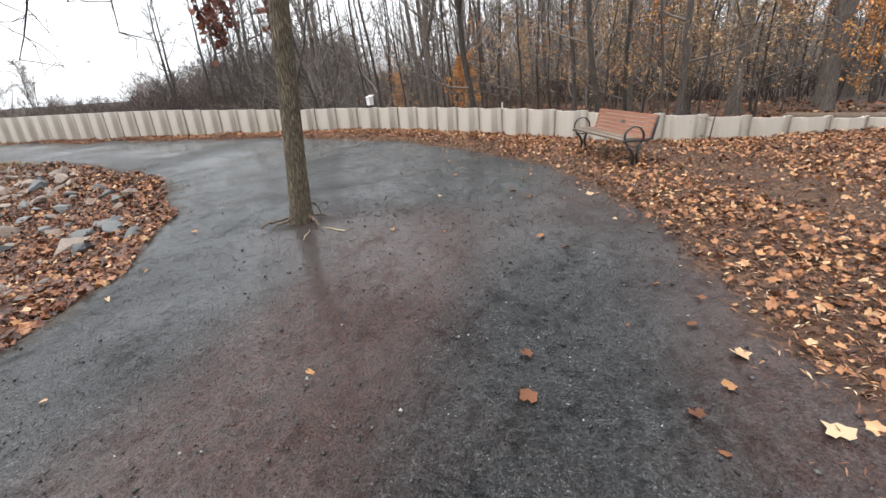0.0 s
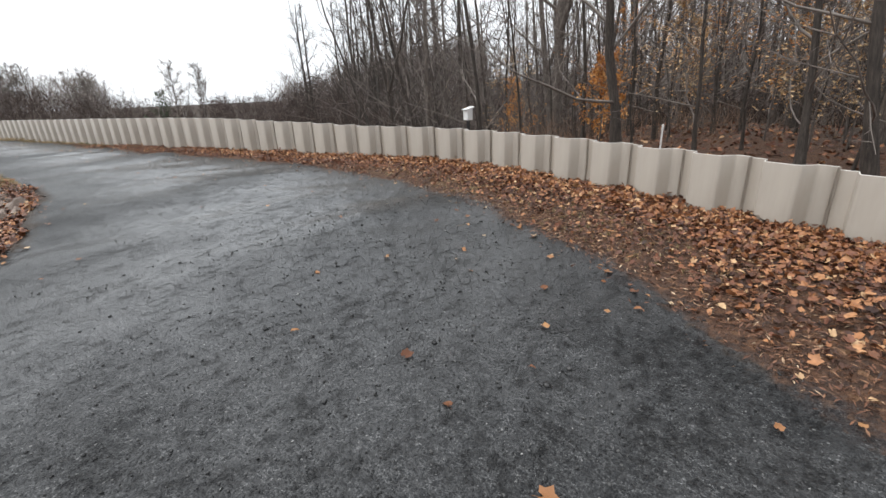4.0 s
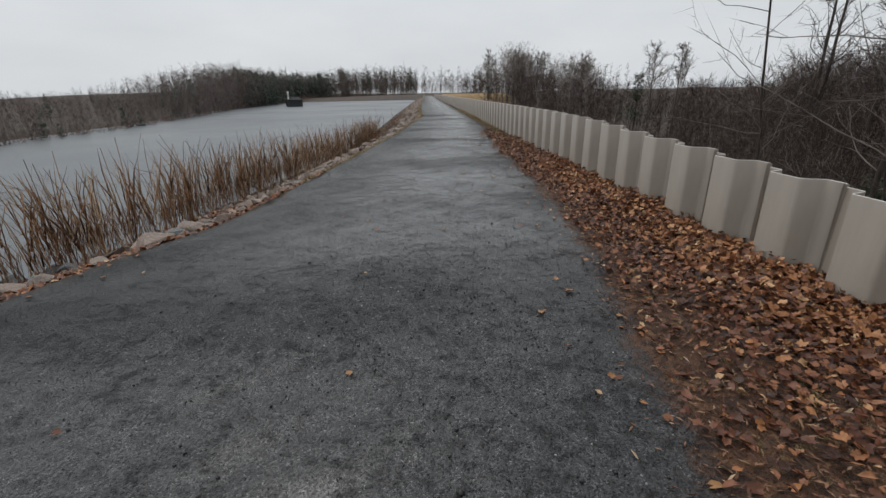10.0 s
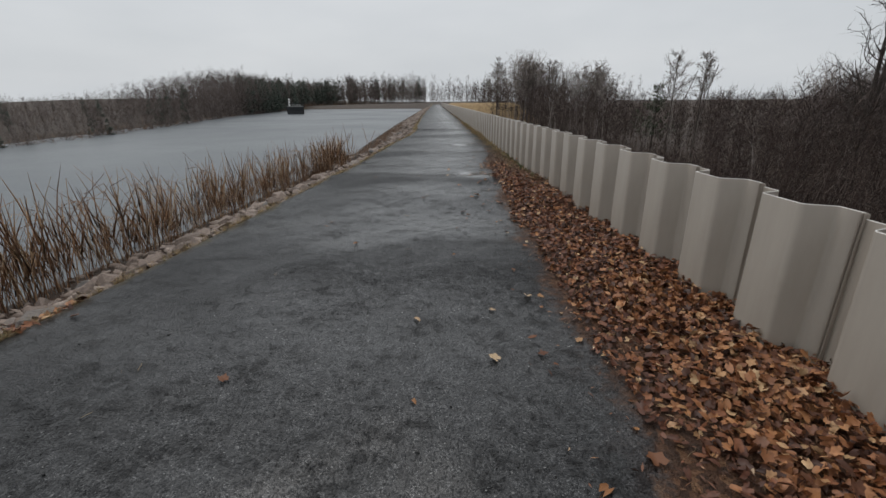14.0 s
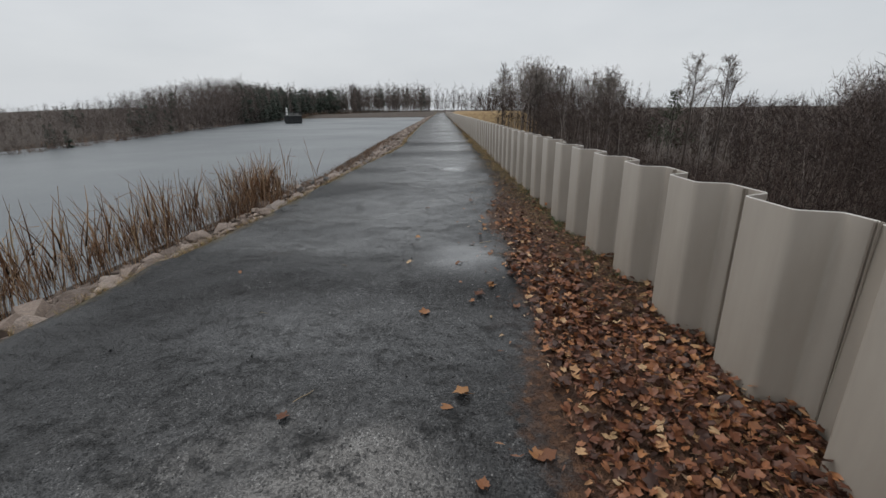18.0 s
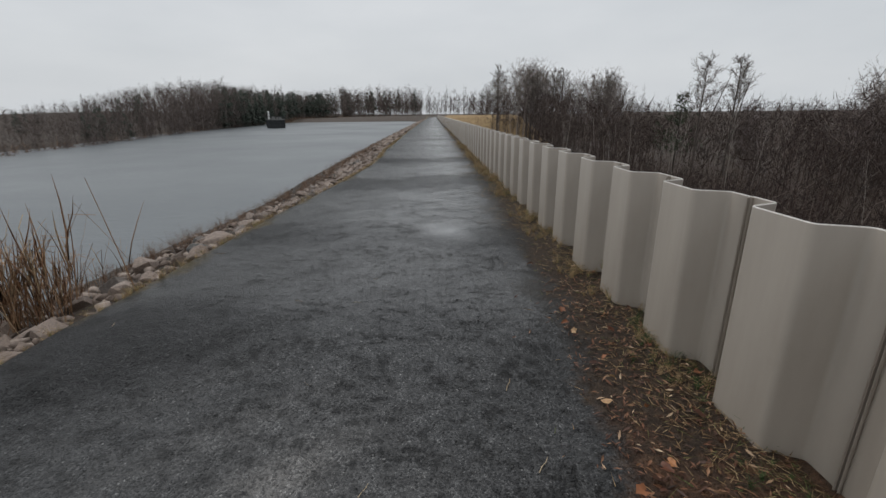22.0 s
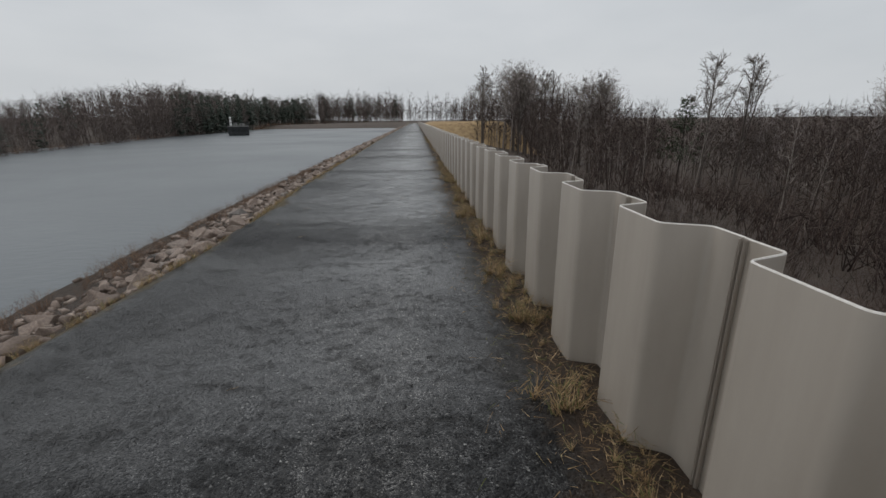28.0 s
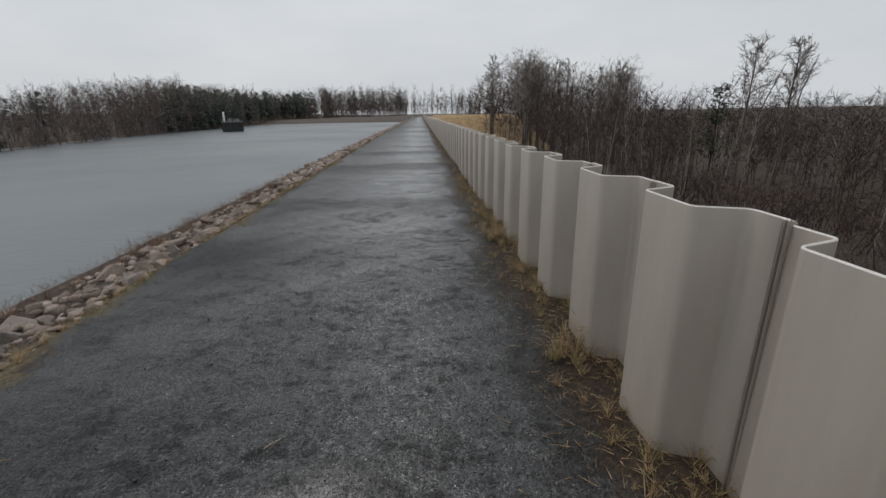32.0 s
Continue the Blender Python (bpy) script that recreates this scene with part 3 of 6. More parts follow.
def ground_z(x, y):
    x, y = np.asarray(x, float), np.asarray(y, float)
    dl = -seg_dist(x, y, LEFT_EDGE)
    dw = -seg_dist(x, y, WALL_LINE[::1])
    way = 0.014 * wave2(x, y, 1.3) + 0.02 * wave2(x, y, 4.0, 1.0) + washboard(x, y)
    verge = 0.02 * wave2(x, y, 0.5, 2.0)
    # lake side: a short stony bank down to the water and on below it
    steep = np.interp(y, [-10, -4, 2, 8], [0.16, 0.22, 0.3, 0.32])
    bank = -np.minimum(np.maximum(dl, 0) * steep + 0.10 * sm(0, 0.5, dl), 2.6)
    # valley side: falls away behind the wall along the dam, level woods near its end
    fall = sm(-9, 10, y)
    dv = np.maximum(dw - 0.7, 0)
    valley = -fall * (0.42 * np.minimum(dv, 5) + 0.22 * np.clip(dv - 5, 0, 28)) - (1 - fall) * 0.04 * np.minimum(dv, 25)
    valley = valley + 0.35 * wave2(x, y, 9, 4) * sm(2, 10, dw)
    far_hill = sm(0, 1, (dw - np.interp(y, [0, 30], [40, 60])) / 74) * np.interp(y, [-80, -20, 0, 20, 80, 118, 170], [9, 10, 10, 9.5, 14, 7, 6])
    # the land beyond the lake
    base_drop = np.where(dw > 0.15, -0.1 * sm(0.15, 0.5, dw), -0.015 * sm(-0.9, 0.0, dw) - 0.02 * sm(-0.6, -0.08, dw) * sm(6, 13, y))
    z = np.where(dw > 0.15, valley + far_hill, np.where(dl > 0, bank, way)) + base_drop + verge * (np.abs(dl) > 0.2)
    return z


# ---- the ground: one sheet, fine where one walks, coarse to the horizon ----
def axis(lo, hi, fine_lo, fine_hi, step, grow):
    mid = list(np.arange(fine_lo, fine_hi + 1e-6, step))
    a, s = fine_lo, step
    left = []
    while a > lo:
        s *= grow
        a -= s
        left.append(a)
    b, s = fine_hi, step
    right = []
    while b < hi:
        s *= grow
        b += s
        right.append(b)
    return np.array(left[::-1] + mid + right)


GX = axis(-900, 900, -15, 1.2, 0.135, 1.1)
GY = axis(-500, 1800, -17, 35, 0.14, 1.08)


def far_land(x, y, z):
    """Hills round the lake: a shore on the far side that closes in ahead."""
    d = seg_dist(x, y, FAR_SHORE)
    land = sm(0, 5, d) * (x < -3.9)
    rise = np.interp(y, [0, 30, 45, 75, 110, 150, 350], [0.2, 0.25, 0.4, 1.1, 2.4, 4.0, 7.5])
    up = WATER_Z + 0.35 + rise * sm(2, 48, d) * (1 - 0.9 * sm(60, 150, d))
    return np.where(land > 0, z * (1 - land) + up * land, z)


def land_z(x, y):
    """Height of the land anywhere, with the rise at the dam's far end."""
    z = far_land(x, y, ground_z(x, y))
    ends = sm(170, 215, y) * sm(-200, -4, x)
    return z * (1 - ends) + ends * 0.6


def build_ground():
    xx, yy = np.meshgrid(GX, GY, indexing="ij")
    zz = land_z(xx, yy)
    nx, ny = xx.shape
    v = np.stack([xx, yy, zz], -1).reshape(-1, 3)
    i, j = np.meshgrid(np.arange(nx - 1), np.arange(ny - 1), indexing="ij")
    a = (i * ny + j).ravel()
    quads = np.stack([a, a + ny, a + ny + 1, a + 1], -1)
    x, y = v[:, 0], v[:, 1]
    dl, dr, dw = -seg_dist(x, y, LEFT_EDGE), seg_dist(x, y, RIGHT_EDGE), -seg_dist(x, y, WALL_LINE)
    inside = np.minimum(-dl, -dr)
    ragged = 0.12 * wave2(x, y, 0.6, 3) + 0.1 * wave2(x, y, 1.7, 5)
    gravel = np.clip(0.5 + (inside + ragged) * 1.1, 0, 1) * (y < 190)
    leafy = np.interp(y, [-30, 9, 12, 14, 16], [1, 1, 0.7, 0.3, 0.12]) * (dr > -0.2) + (dl > 0.1) * np.interp(y, [-9, 4, 9], [0.8, 0.55, 0.15])
    leafy = np.where(dw > 0.5, np.interp(y, [-20, 0, 20], [0.75, 0.6, 0.45]), leafy)
    leafy = leafy * np.interp(dw + 2 * wave2(x, y, 3, 6), [8, 26], [1, 0.15])
    grass = ((dl > -0.1) & (dl < 0.55)) * np.interp(y, [-6, 2, 8], [0, 0.4, 0.9]) + ((dr > 0) & (dw < 0.2)) * np.interp(y, [-10, -6, 0, 15, 22], [0, 0.35, 0.2, 0.2, 0.25])
    ds = seg_dist(x, y, FAR_SHORE)
    leafy = np.where((ds > 2.5) & (x < -5), 0.3, leafy)
    grass = np.maximum(grass, 0.7 * (ds > 0) * (ds < 2.2) * (x < -5))
    patch = 1.15 * np.exp(-(((x + 11.5) / 2.5) ** 4 + ((y + 9.9) / 0.62) ** 2)) + 0.7 * np.exp(-(((x + 9.6) / 1.1) ** 2 + ((y + 8.7) / 0.8) ** 2)) + 0.5 * np.exp(-(((x + 8.5) / 1.5) ** 2 + ((y + 11.2) / 0.6) ** 2)) \
        + 0.35 * np.exp(-(((dr) / 0.4) ** 2)) * (y < 9) + 0.34 * np.exp(-(((x + 11.2) / 3.2) ** 4 + ((y + 10.6) / 1.7) ** 4)) * (1 - 0.8 * np.exp(-(((x + 10.9) / 1.2) ** 2 + ((y + 11.2) / 0.5) ** 2))) + 0.6 * np.exp(-(((x + 11.6) / 1.6) ** 2 + ((y + 12.2) / 0.45) ** 2))
    red = np.clip(patch * 0.8, 0, 0.9)
    zone = np.stack([gravel, np.clip(leafy, 0, 1), np.clip(grass, 0, 1), red], -1).astype(np.float32)
    firm = np.clip(sm(0.2, 2.3, -dl + 0.25 * wave2(x, y, 0.9, 2)), 0, 1) * (0.55 + 0.45 * sm(0.0, 0.9, -dr))
    bend = 1 - sm(-8, -3.5, y)
    firm = firm * (1 - bend) + bend * (0.08 + np.interp(x, [-11.5, -8.0], [0.22, 0.7]) * sm(0.15, 1.3, -dl + 0.35 * wave2(x, y, 0.7, 4)) * (0.6 + 0.4 * sm(0.1, 1.2, -dr)))
    firm = firm * np.interp(y, [15, 24], [0.75, 1.0])
    pool = np.zeros_like(firm)
    for px, py, rx, ry in ((-1.4, 9.9, 0.5, 0.75), (-1.3, 16.9, 0.42, 0.7)):
        pool = np.maximum(pool, 1 - sm(0.3, 1.4, np.hypot((x - px) / rx, (y - py) / ry) + 0.25 * wave2(x, y, 0.35, 2)))
    swell = np.clip(0.52 - washboard(x, y) / 0.062 + 0.18 * wave2(x, y, 0.8, 7), 0, 1)
    damp = np.clip(0.62 + 0.5 * wave2(0.75 * x + 0.65 * y, 0.75 * y - 0.65 * x, 1.1, 3) + 0.25 * wave2(x, y, 0.45, 8), 0, 1)
    hollow = swell * sm(-9, -4, y) + damp * (1 - sm(-9, -4, y))
    packed = np.stack([firm, pool, hollow, np.ones_like(firm)], -1).astype(np.float32)
    on_way = gravel.reshape(nx, ny)
    keep = (on_way[:-1, :-1] > 0.02).ravel()
    for name, sel, label in (("gravel_path", keep, "wet dark crushed stone path with leaves at its edges"),
                             ("ground", ~keep, "leaf-strewn soil and grass banks round the path and lake")):
        q = quads[sel]
        used, inv = np.unique(q, return_inverse=True)
        q = inv.reshape(-1, 4)
        t = np.concatenate([q[:, [0, 1, 2]], q[:, [0, 2, 3]]])
        me = mesh_np(name, v[used], t, True)
        la = me.color_attributes.new("zone", "FLOAT_COLOR", "POINT")
        la.data.foreach_set("color", zone[used].ravel())
        pa = me.color_attributes.new("packed", "FLOAT_COLOR", "POINT")
        pa.data.foreach_set("color", packed[used].ravel())
        me.materials.append(M_GROUND)
        tagged(new(name, me), label, "path" if name == "gravel_path" else "ground", kind="structure")


build_ground()

# ---- the lake ----
_v = np.array([(-700, -300, WATER_Z), (-4.6, -300, WATER_Z), (-4.6, 900, WATER_Z), (-700, 900, WATER_Z)])
_me = mesh_np("water", _v, [(0, 1, 2), (0, 2, 3)])
_me.materials.append(M_WATER)
tagged(new("water", _me), "grey lake rippled by rain under an overcast sky", "lake", kind="structure")


# ---- the wall of interlocking vinyl sheet piles ----
def pile_profile():
    pts = [(0.0, DEPTH), (0.164, DEPTH), (0.233, 0.0), (0.57, 0.0), (0.627, DEPTH), (PERIOD, DEPTH)]
    out = [np.array(pts[0])]
    for a, b, c in zip(pts[:-2], pts[1:-1], pts[2:]):
        a, b, c = map(np.array, (a, b, c))
        r = 0.026
        p0 = b + (a - b) / np.linalg.norm(a - b) * r
        p2 = b + (c - b) / np.linalg.norm(c - b) * r
        for s in np.linspace(0, 1, 5):
            out.append((1 - s) ** 2 * p0 + 2 * s * (1 - s) * b + s * s * p2)
    out.append(np.array(pts[-1]))
    return np.array(out)


def pile_mesh(height=1.75, thick=0.009):
    p = pile_profile()
    d = np.gradient(p, axis=0)
    n = np.stack([-d[:, 1], d[:, 0]], -1)
    n /= np.linalg.norm(n, axis=1)[:, None]
    bm = bmesh.new()
    rows = []
    for off, z in ((-thick / 2, -height), (-thick / 2, -0.004), (-thick / 2 + 0.003, 0.0), (thick / 2 - 0.003, 0.0), (thick / 2, -0.004), (thick / 2, -height)):
        q = p + n * off
        rows.append([bm.verts.new((a[1], a[0], z)) for a in q])
    for k, (r0, r1) in enumerate(zip(rows[:-1], rows[1:])):
        for i in range(len(p) - 1):
            f = bm.faces.new((r0[i], r0[i + 1], r1[i + 1], r1[i]))
            f.smooth = k in (0, 4)
            f.material_index = 1 if k in (1, 2, 3) else 0
    for e in (0, -1):
        bm.faces.new([r[e] for r in rows])
    bmesh.ops.recalc_face_normals(bm, faces=bm.faces)
    me = mesh_bm("sheet_pile", bm)
    me.materials.append(M_WALL)
    me.materials.append(M_EDGE)
    return me


def lock_mesh(height=1.75):
    """The bead and socket where two sheets hook together, with its shadowed slot."""
    bm = bmesh.new()
    box(bm, (DEPTH - 0.016, -0.013, -height), (DEPTH + 0.004, -0.004, -0.004), 0.003)
    box(bm, (DEPTH - 0.022, 0.003, -height), (DEPTH + 0.006, 0.013, -0.002), 0.004)
    box(bm, (DEPTH - 0.004, -0.016, -height), (DEPTH + 0.014, 0.016, -0.003), 0.005)
    me = mesh_bm("interlock", bm)
    me.materials.append(M_WALL)
    return me


wall = thing("sheet_pile_wall", "low corrugated beige vinyl sheet pile wall beside the path", "wall", kind="structure")
PILE, LOCK = pile_mesh(), lock_mesh()


def wall_stations():
    """Seam points along the wall: evenly down the straight, then round the bend."""
    line = [np.array(p, float) for p in WALL_LINE[1:]]
    y = PHASE + PERIOD * math.floor((175 - PHASE) / PERIOD)
    out = []
    while y > -4.2:
        out.append((0.0, y))
        y -= PERIOD
    pos, i = np.array([0.0, out[-1][1]]), 0
    while True:
        need, p, ok = PERIOD, pos.copy(), False
        k = i
        while k < len(line):
            g = np.linalg.norm(line[k] - p)
            if g >= need:
                pos, i, ok = p + (line[k] - p) / g * need, k, True
                break
            need, p, k = need - g, line[k], k + 1
        if not ok:
            break
        out.append(tuple(pos))
    return out[::-1]


STATIONS = wall_stations()
wob = random.Random(3)
for (x0, y0), (x1, y1) in zip(STATIONS[:-1], STATIONS[1:]):
    ang = math.degrees(math.atan2(x1 - x0, y1 - y0))
    top = float(wall_top(y0)) + wob.uniform(-0.006, 0.006)
    ln = math.hypot(x1 - x0, y1 - y0) / PERIOD
    s = part("sheet_pile", PILE, None, wall)
    s.matrix_basis = pose(x0, y0, top, wob.uniform(-0.25, 0.25), wob.uniform(-0.4, 0.4), -ang) @ Matrix.Diagonal((1, ln, 1, 1))
    k = part("interlock", LOCK, None, s)


# ---- trees ----
def unit(v):
    return v / (np.linalg.norm(v) + 1e-9)


def branch_line(r, start, direction, length, n, up=0.15, wob=0.12):
    p, d, pts = np.array(start, float), unit(np.array(direction, float)), [np.array(start, float)]
    for _ in range(n):
        d = unit(d + r.normal(0, wob, 3) + np.array([0, 0, up]))
        p = p + d * length / n
        pts.append(p.copy())
    return np.array(pts)


def slivers(base, tip, width, r):
    """Thin three-sided spikes, one for each pair of points."""
    n = len(base)
    d = tip - base
    d /= np.linalg.norm(d, axis=1)[:, None] + 1e-9
    a = np.cross(d, r.normal(0, 1, (n, 3)))
    a /= np.linalg.norm(a, axis=1)[:, None] + 1e-9
    c = np.cross(d, a)
    w = np.asarray(width).reshape(-1, 1)
    v = np.stack([base + a * w, base - a * w * 0.5 + c * w * 0.87, base - a * w * 0.5 - c * w * 0.87, tip], 1).reshape(-1, 3)
    k = np.arange(n)[:, None] * 4
    t = np.concatenate([k + [0, 1, 3], k + [1, 2, 3], k + [2, 0, 3]])
    return v, t


def grow_tree(seed, height, radius, limbs=12, first=0.3, subs=5, twigs=4, lean=0.03, reach=0.3, sides=9, min_r=0.004, droop=0.0, fork=False):
    """Trunk and crown, each as vertices and triangles."""
    r = np.random.default_rng(seed)
    n = 12
    h = np.linspace(-0.25, height, n)
    path = np.stack([np.cumsum(r.normal(0, lean, n)) * height / n, np.cumsum(r.normal(0, lean, n)) * height / n, h], -1)
    path[:, :2] -= path[0, :2] + (path[1, :2] - path[0, :2]) * 0.5
    frac = np.clip(h / height, 0, 1)
    rad = radius * (1 - 0.82 * frac) * (1 + 0.55 * np.exp(-np.maximum(h, 0) / (radius * 1.6)))
    trunk = [tube_np(path, rad, sides, 0.06, r)]
    crown = []
    if fork:
        k = int(n * 0.3)
        p2 = branch_line(r, path[k], (r.normal(), r.normal(), 2.2), height * 0.65, 8, 0.1, 0.08)
        trunk.append(tube_np(p2, np.linspace(rad[k] * 0.75, radius * 0.15, 9), max(5, sides - 2), 0.05, r))
    for i in range(limbs):
        f = first + (0.97 - first) * (i + r.uniform(0, 0.8)) / limbs
        at = np.array([np.interp(f * height, h, path[:, c]) for c in range(3)])
        a = i * 2.4 + r.uniform(-0.5, 0.5)
        e = r.uniform(0.15, 0.8) + 0.5 * f
        d = np.array([math.cos(a) * math.cos(e), math.sin(a) * math.cos(e), math.sin(e) - droop])
        ln = height * reach * (1.15 - f) * r.uniform(0.6, 1.2) + 0.3
        r0 = max(np.interp(f * height, h, rad) * r.uniform(0.25, 0.5), min_r * 1.5)
        lp = branch_line(r, at, d, ln, 6, 0.10 - droop * 0.3, 0.16)
        crown.append(tube_np(lp, np.linspace(r0, max(min_r, r0 * 0.2), 7), 4))
        for j in range(subs):
            k = r.uniform(1.2, 5.8)
            q = lp[int(k)] + (lp[min(int(k) + 1, 6)] - lp[int(k)]) * (k % 1)
            sd = unit(lp[6] - lp[0]) * 0.7 + r.normal(0, 0.6, 3)
            sl = ln * r.uniform(0.25, 0.5)
            sp = branch_line(r, q, sd, sl, 4, 0.08 - droop * 0.3, 0.2)
            r1 = max(min_r, r0 * 0.4)
            crown.append(tube_np(sp[::2], np.linspace(r1, max(min_r * 0.8, r1 * 0.3), 3), 3))
            for m in range(twigs):
                q2 = sp[1 + m % 4]
                td = unit(sp[-1] - sp[0]) * 0.6 + r.normal(0, 0.6, 3)
                tip = q2 + unit(td) * sl * r.uniform(0.3, 0.7)
                crown.append(slivers(q2[None], tip[None], [min_r], r))
    return join_np(trunk), (join_np(crown) if crown else (np.zeros((0, 3)), np.zeros((0, 3), int)))


def crown_tips(r, crown, count, low=0.0, high=99.0):
    v = crown[0]
    v = v[(v[:, 2] > low) & (v[:, 2] < high)]
    return v[r.integers(0, len(v), count)] + r.normal(0, 0.05, (count, 3))


def leaf_shape(lobes=5, depth=0.4, cup=0.25, seed=0, wide=0.85):
    """A lobed leaf of radius about one, bent along its rib."""
    r = np.random.default_rng(seed)
    n = lobes * 2 + 1
    th = np.linspace(-2.6, 2.6, n)
    rad = np.where(np.arange(n) % 2 == 1, 1.0, 1.0 - depth) * (0.75 + 0.35 * np.cos(th * 0.55)) * r.uniform(0.9, 1.1, n)
    ring = np.stack([rad * np.sin(th) * wide, rad * np.cos(th), np.zeros(n)], -1)
    v = np.concatenate([[[0, -0.1, 0]], ring, [[0.0, -1.15, 0.05], [0.04, -0.15, 0.0]]])
    v[:, 2] = cup * (np.abs(v[:, 0]) ** 1.4) + 0.3 * r.uniform(-1, 1) * v[:, 1] ** 2 + r.normal(0, 0.06, len(v))
    t = [(0, i + 1, i + 2) for i in range(n - 1)] + [(0, n + 1, n + 2)]
    return v, np.array(t)


LEAVES = [leaf_shape(5, 0.26, 0.35, 1), leaf_shape(7, 0.22, 0.5, 2, 0.75), leaf_shape(3, 0.12, -0.4, 3, 0.5), leaf_shape(5, 0.3, 0.6, 4), leaf_shape(3, 0.08, 0.8, 5, 0.45), leaf_shape(4, 0.2, 0.55, 6, 0.6)]
SMALL_LEAF = (np.array([(0, -1, 0), (0.45, -0.1, 0.14), (0, 1, 0.05), (-0.45, -0.1, 0.14), (0, 0, -0.04)], float), np.array([(0, 1, 4), (1, 2, 4), (2, 3, 4), (3, 0, 4)]))


def stuff(name, pieces, material, label, category, smooth=False):
    v, t = join_np(pieces)
    me = mesh_np(name, v, t, smooth)
    me.materials.append(material)
    return tagged(new(name, me), label, category, kind="stuff")


def mesh_pair(name, vt, material, smooth=True):
    me = mesh_np(name, vt[0], vt[1], smooth)
    me.materials.append(material)
    return me


# Woods behind the wall: prototypes, then copies.
SPECS = [
    # height, radius, limbs, first branch, lean, bark
    (16, 0.13, 16, 0.06, 0.03, M_BARK, False), (18, 0.19, 13, 0.14, 0.02, M_BARK, False), (13, 0.085, 18, 0.05, 0.045, M_BARK_DARK, False),
    (17, 0.14, 16, 0.08, 0.04, M_BARK_DARK, True), (19, 0.23, 12, 0.16, 0.015, M_BARK, True), (12, 0.06, 18, 0.04, 0.05, M_BARK_DARK, False)]
PROTOS = []
for i, (h, r0, nl, f0, ln, bark, fk) in enumerate(SPECS):
    tr, cr = grow_tree(100 + i, h, r0, nl, f0, 4, 3, ln, 0.26, 8, 0.0065, 0.0, fk)
    PROTOS.append((mesh_pair("trunk", tr, bark), mesh_pair("crown", cr, M_TWIG)))
SAPLINGS = []
for i in range(4):
    tr, cr = grow_tree(200 + i, 5.2 + i, 0.022 + 0.007 * i, 14, 0.1, 3, 3, 0.06, 0.25, 5, 0.0035)
    SAPLINGS.append((mesh_pair("trunk", tr, M_BARK_DARK), mesh_pair("crown", cr, M_TWIG)))
TREE_LABELS = ["tall bare forest tree with grey-brown bark", "tall straight bare tree with thick trunk", "slender dark bare tree with low branches",
               "forked dark bare woodland tree", "large forked tree with furrowed grey trunk", "thin bare young woodland tree"]


def plant(proto, label, x, y, scale=1.0, turn=0.0, tilt=(0, 0), z=None, group="trees of the woods", name="tree"):
    z = float(ground_z(np.array([x]), np.array([y]))[0]) if z is None else z
    e = thing(name, label, "tree", pose(x, y, z, tilt[0], tilt[1]) @ Matrix.Rotation(radians(turn), 4, "Z") @ Matrix.Scale(scale, 4), group)
    part("trunk", proto[0], None, e)
    part("crown", proto[1], None, e)
    return e


wr = random.Random(11)
placed = []


def clear_of(x, y, gap):
    return all((x - a) ** 2 + (y - b) ** 2 > gap * gap for a, b in placed)


# trees that stand out by themselves
SINGLES = [
    (1.9, -12.3, 2, 1.15, (-9, -2), "dark leaning bare tree beside the wall"),
    (6.8, 1.5, 3, 0.7, (-5, -7), "dark leaning forked tree behind the white box"),
    (7.4, 0.9, 2, 1.05, (-7, -9), "dark leaning bare tree behind the white box"),
    (11.0, 7.5, 2, 1.05, (0, 1), "dark bare tree with low spreading branches"),
    (13.5, -3.0, 4, 1.0, (0, 0), TREE_LABELS[4]), (9.5, -14.0, 1, 0.9, (0, 1), TREE_LABELS[1]), (6.5, -17.5, 4, 0.85, (0, -1), TREE_LABELS[4]),
    (4.2, -19.5, 1, 0.8, (1, 0), TREE_LABELS[1]), (8.0, -21.0, 4, 0.9, (0, 1), TREE_LABELS[4]), (12.0, 3.5, 1, 0.9, (0, 1), TREE_LABELS[1])]
# the tall edge of the woods across the valley
for i in range(3):
    tr, cr = grow_tree(150 + i, 22, 0.3, 18, 0.16, 6, 5, 0.03, 0.3, 7, 0.02, 0.0, i == 1)
    PROTOS.append((mesh_pair("trunk", tr, M_BARK_DARK), mesh_pair("crown", cr, M_BARK_DARK)))
SINGLES += [(x, y, 6 + k % 3, s * 0.72, (0, 0), "tall dark bare tree at the edge of the valley woods") for x, y, k, s in (
    (44.3, 47.8, 3, 1.5), (40.5, 44.5, 0, 1.45), (46.6, 43.0, 4, 1.5), (50, 42, 0, 1.6), (47, 38, 4, 1.5), (44, 34, 2, 2.0), (52, 36, 3, 1.6), (40, 30, 0, 1.5), (46, 30, 1, 1.5),
    (36, 25, 3, 1.4), (42, 24, 4, 1.4), (34, 20, 0, 1.4), (38, 16, 3, 1.4), (31, 15, 2, 1.7), (29, 17, 0, 1.2), (26, 12.5, 3, 1.2), (55, 48, 2, 2.0))]
for x, y, k, s, tl, lab in SINGLES:
    plant(PROTOS[k], lab, x, y, s, wr.uniform(0, 360), tl)
    placed.append((x, y))
tries = 0
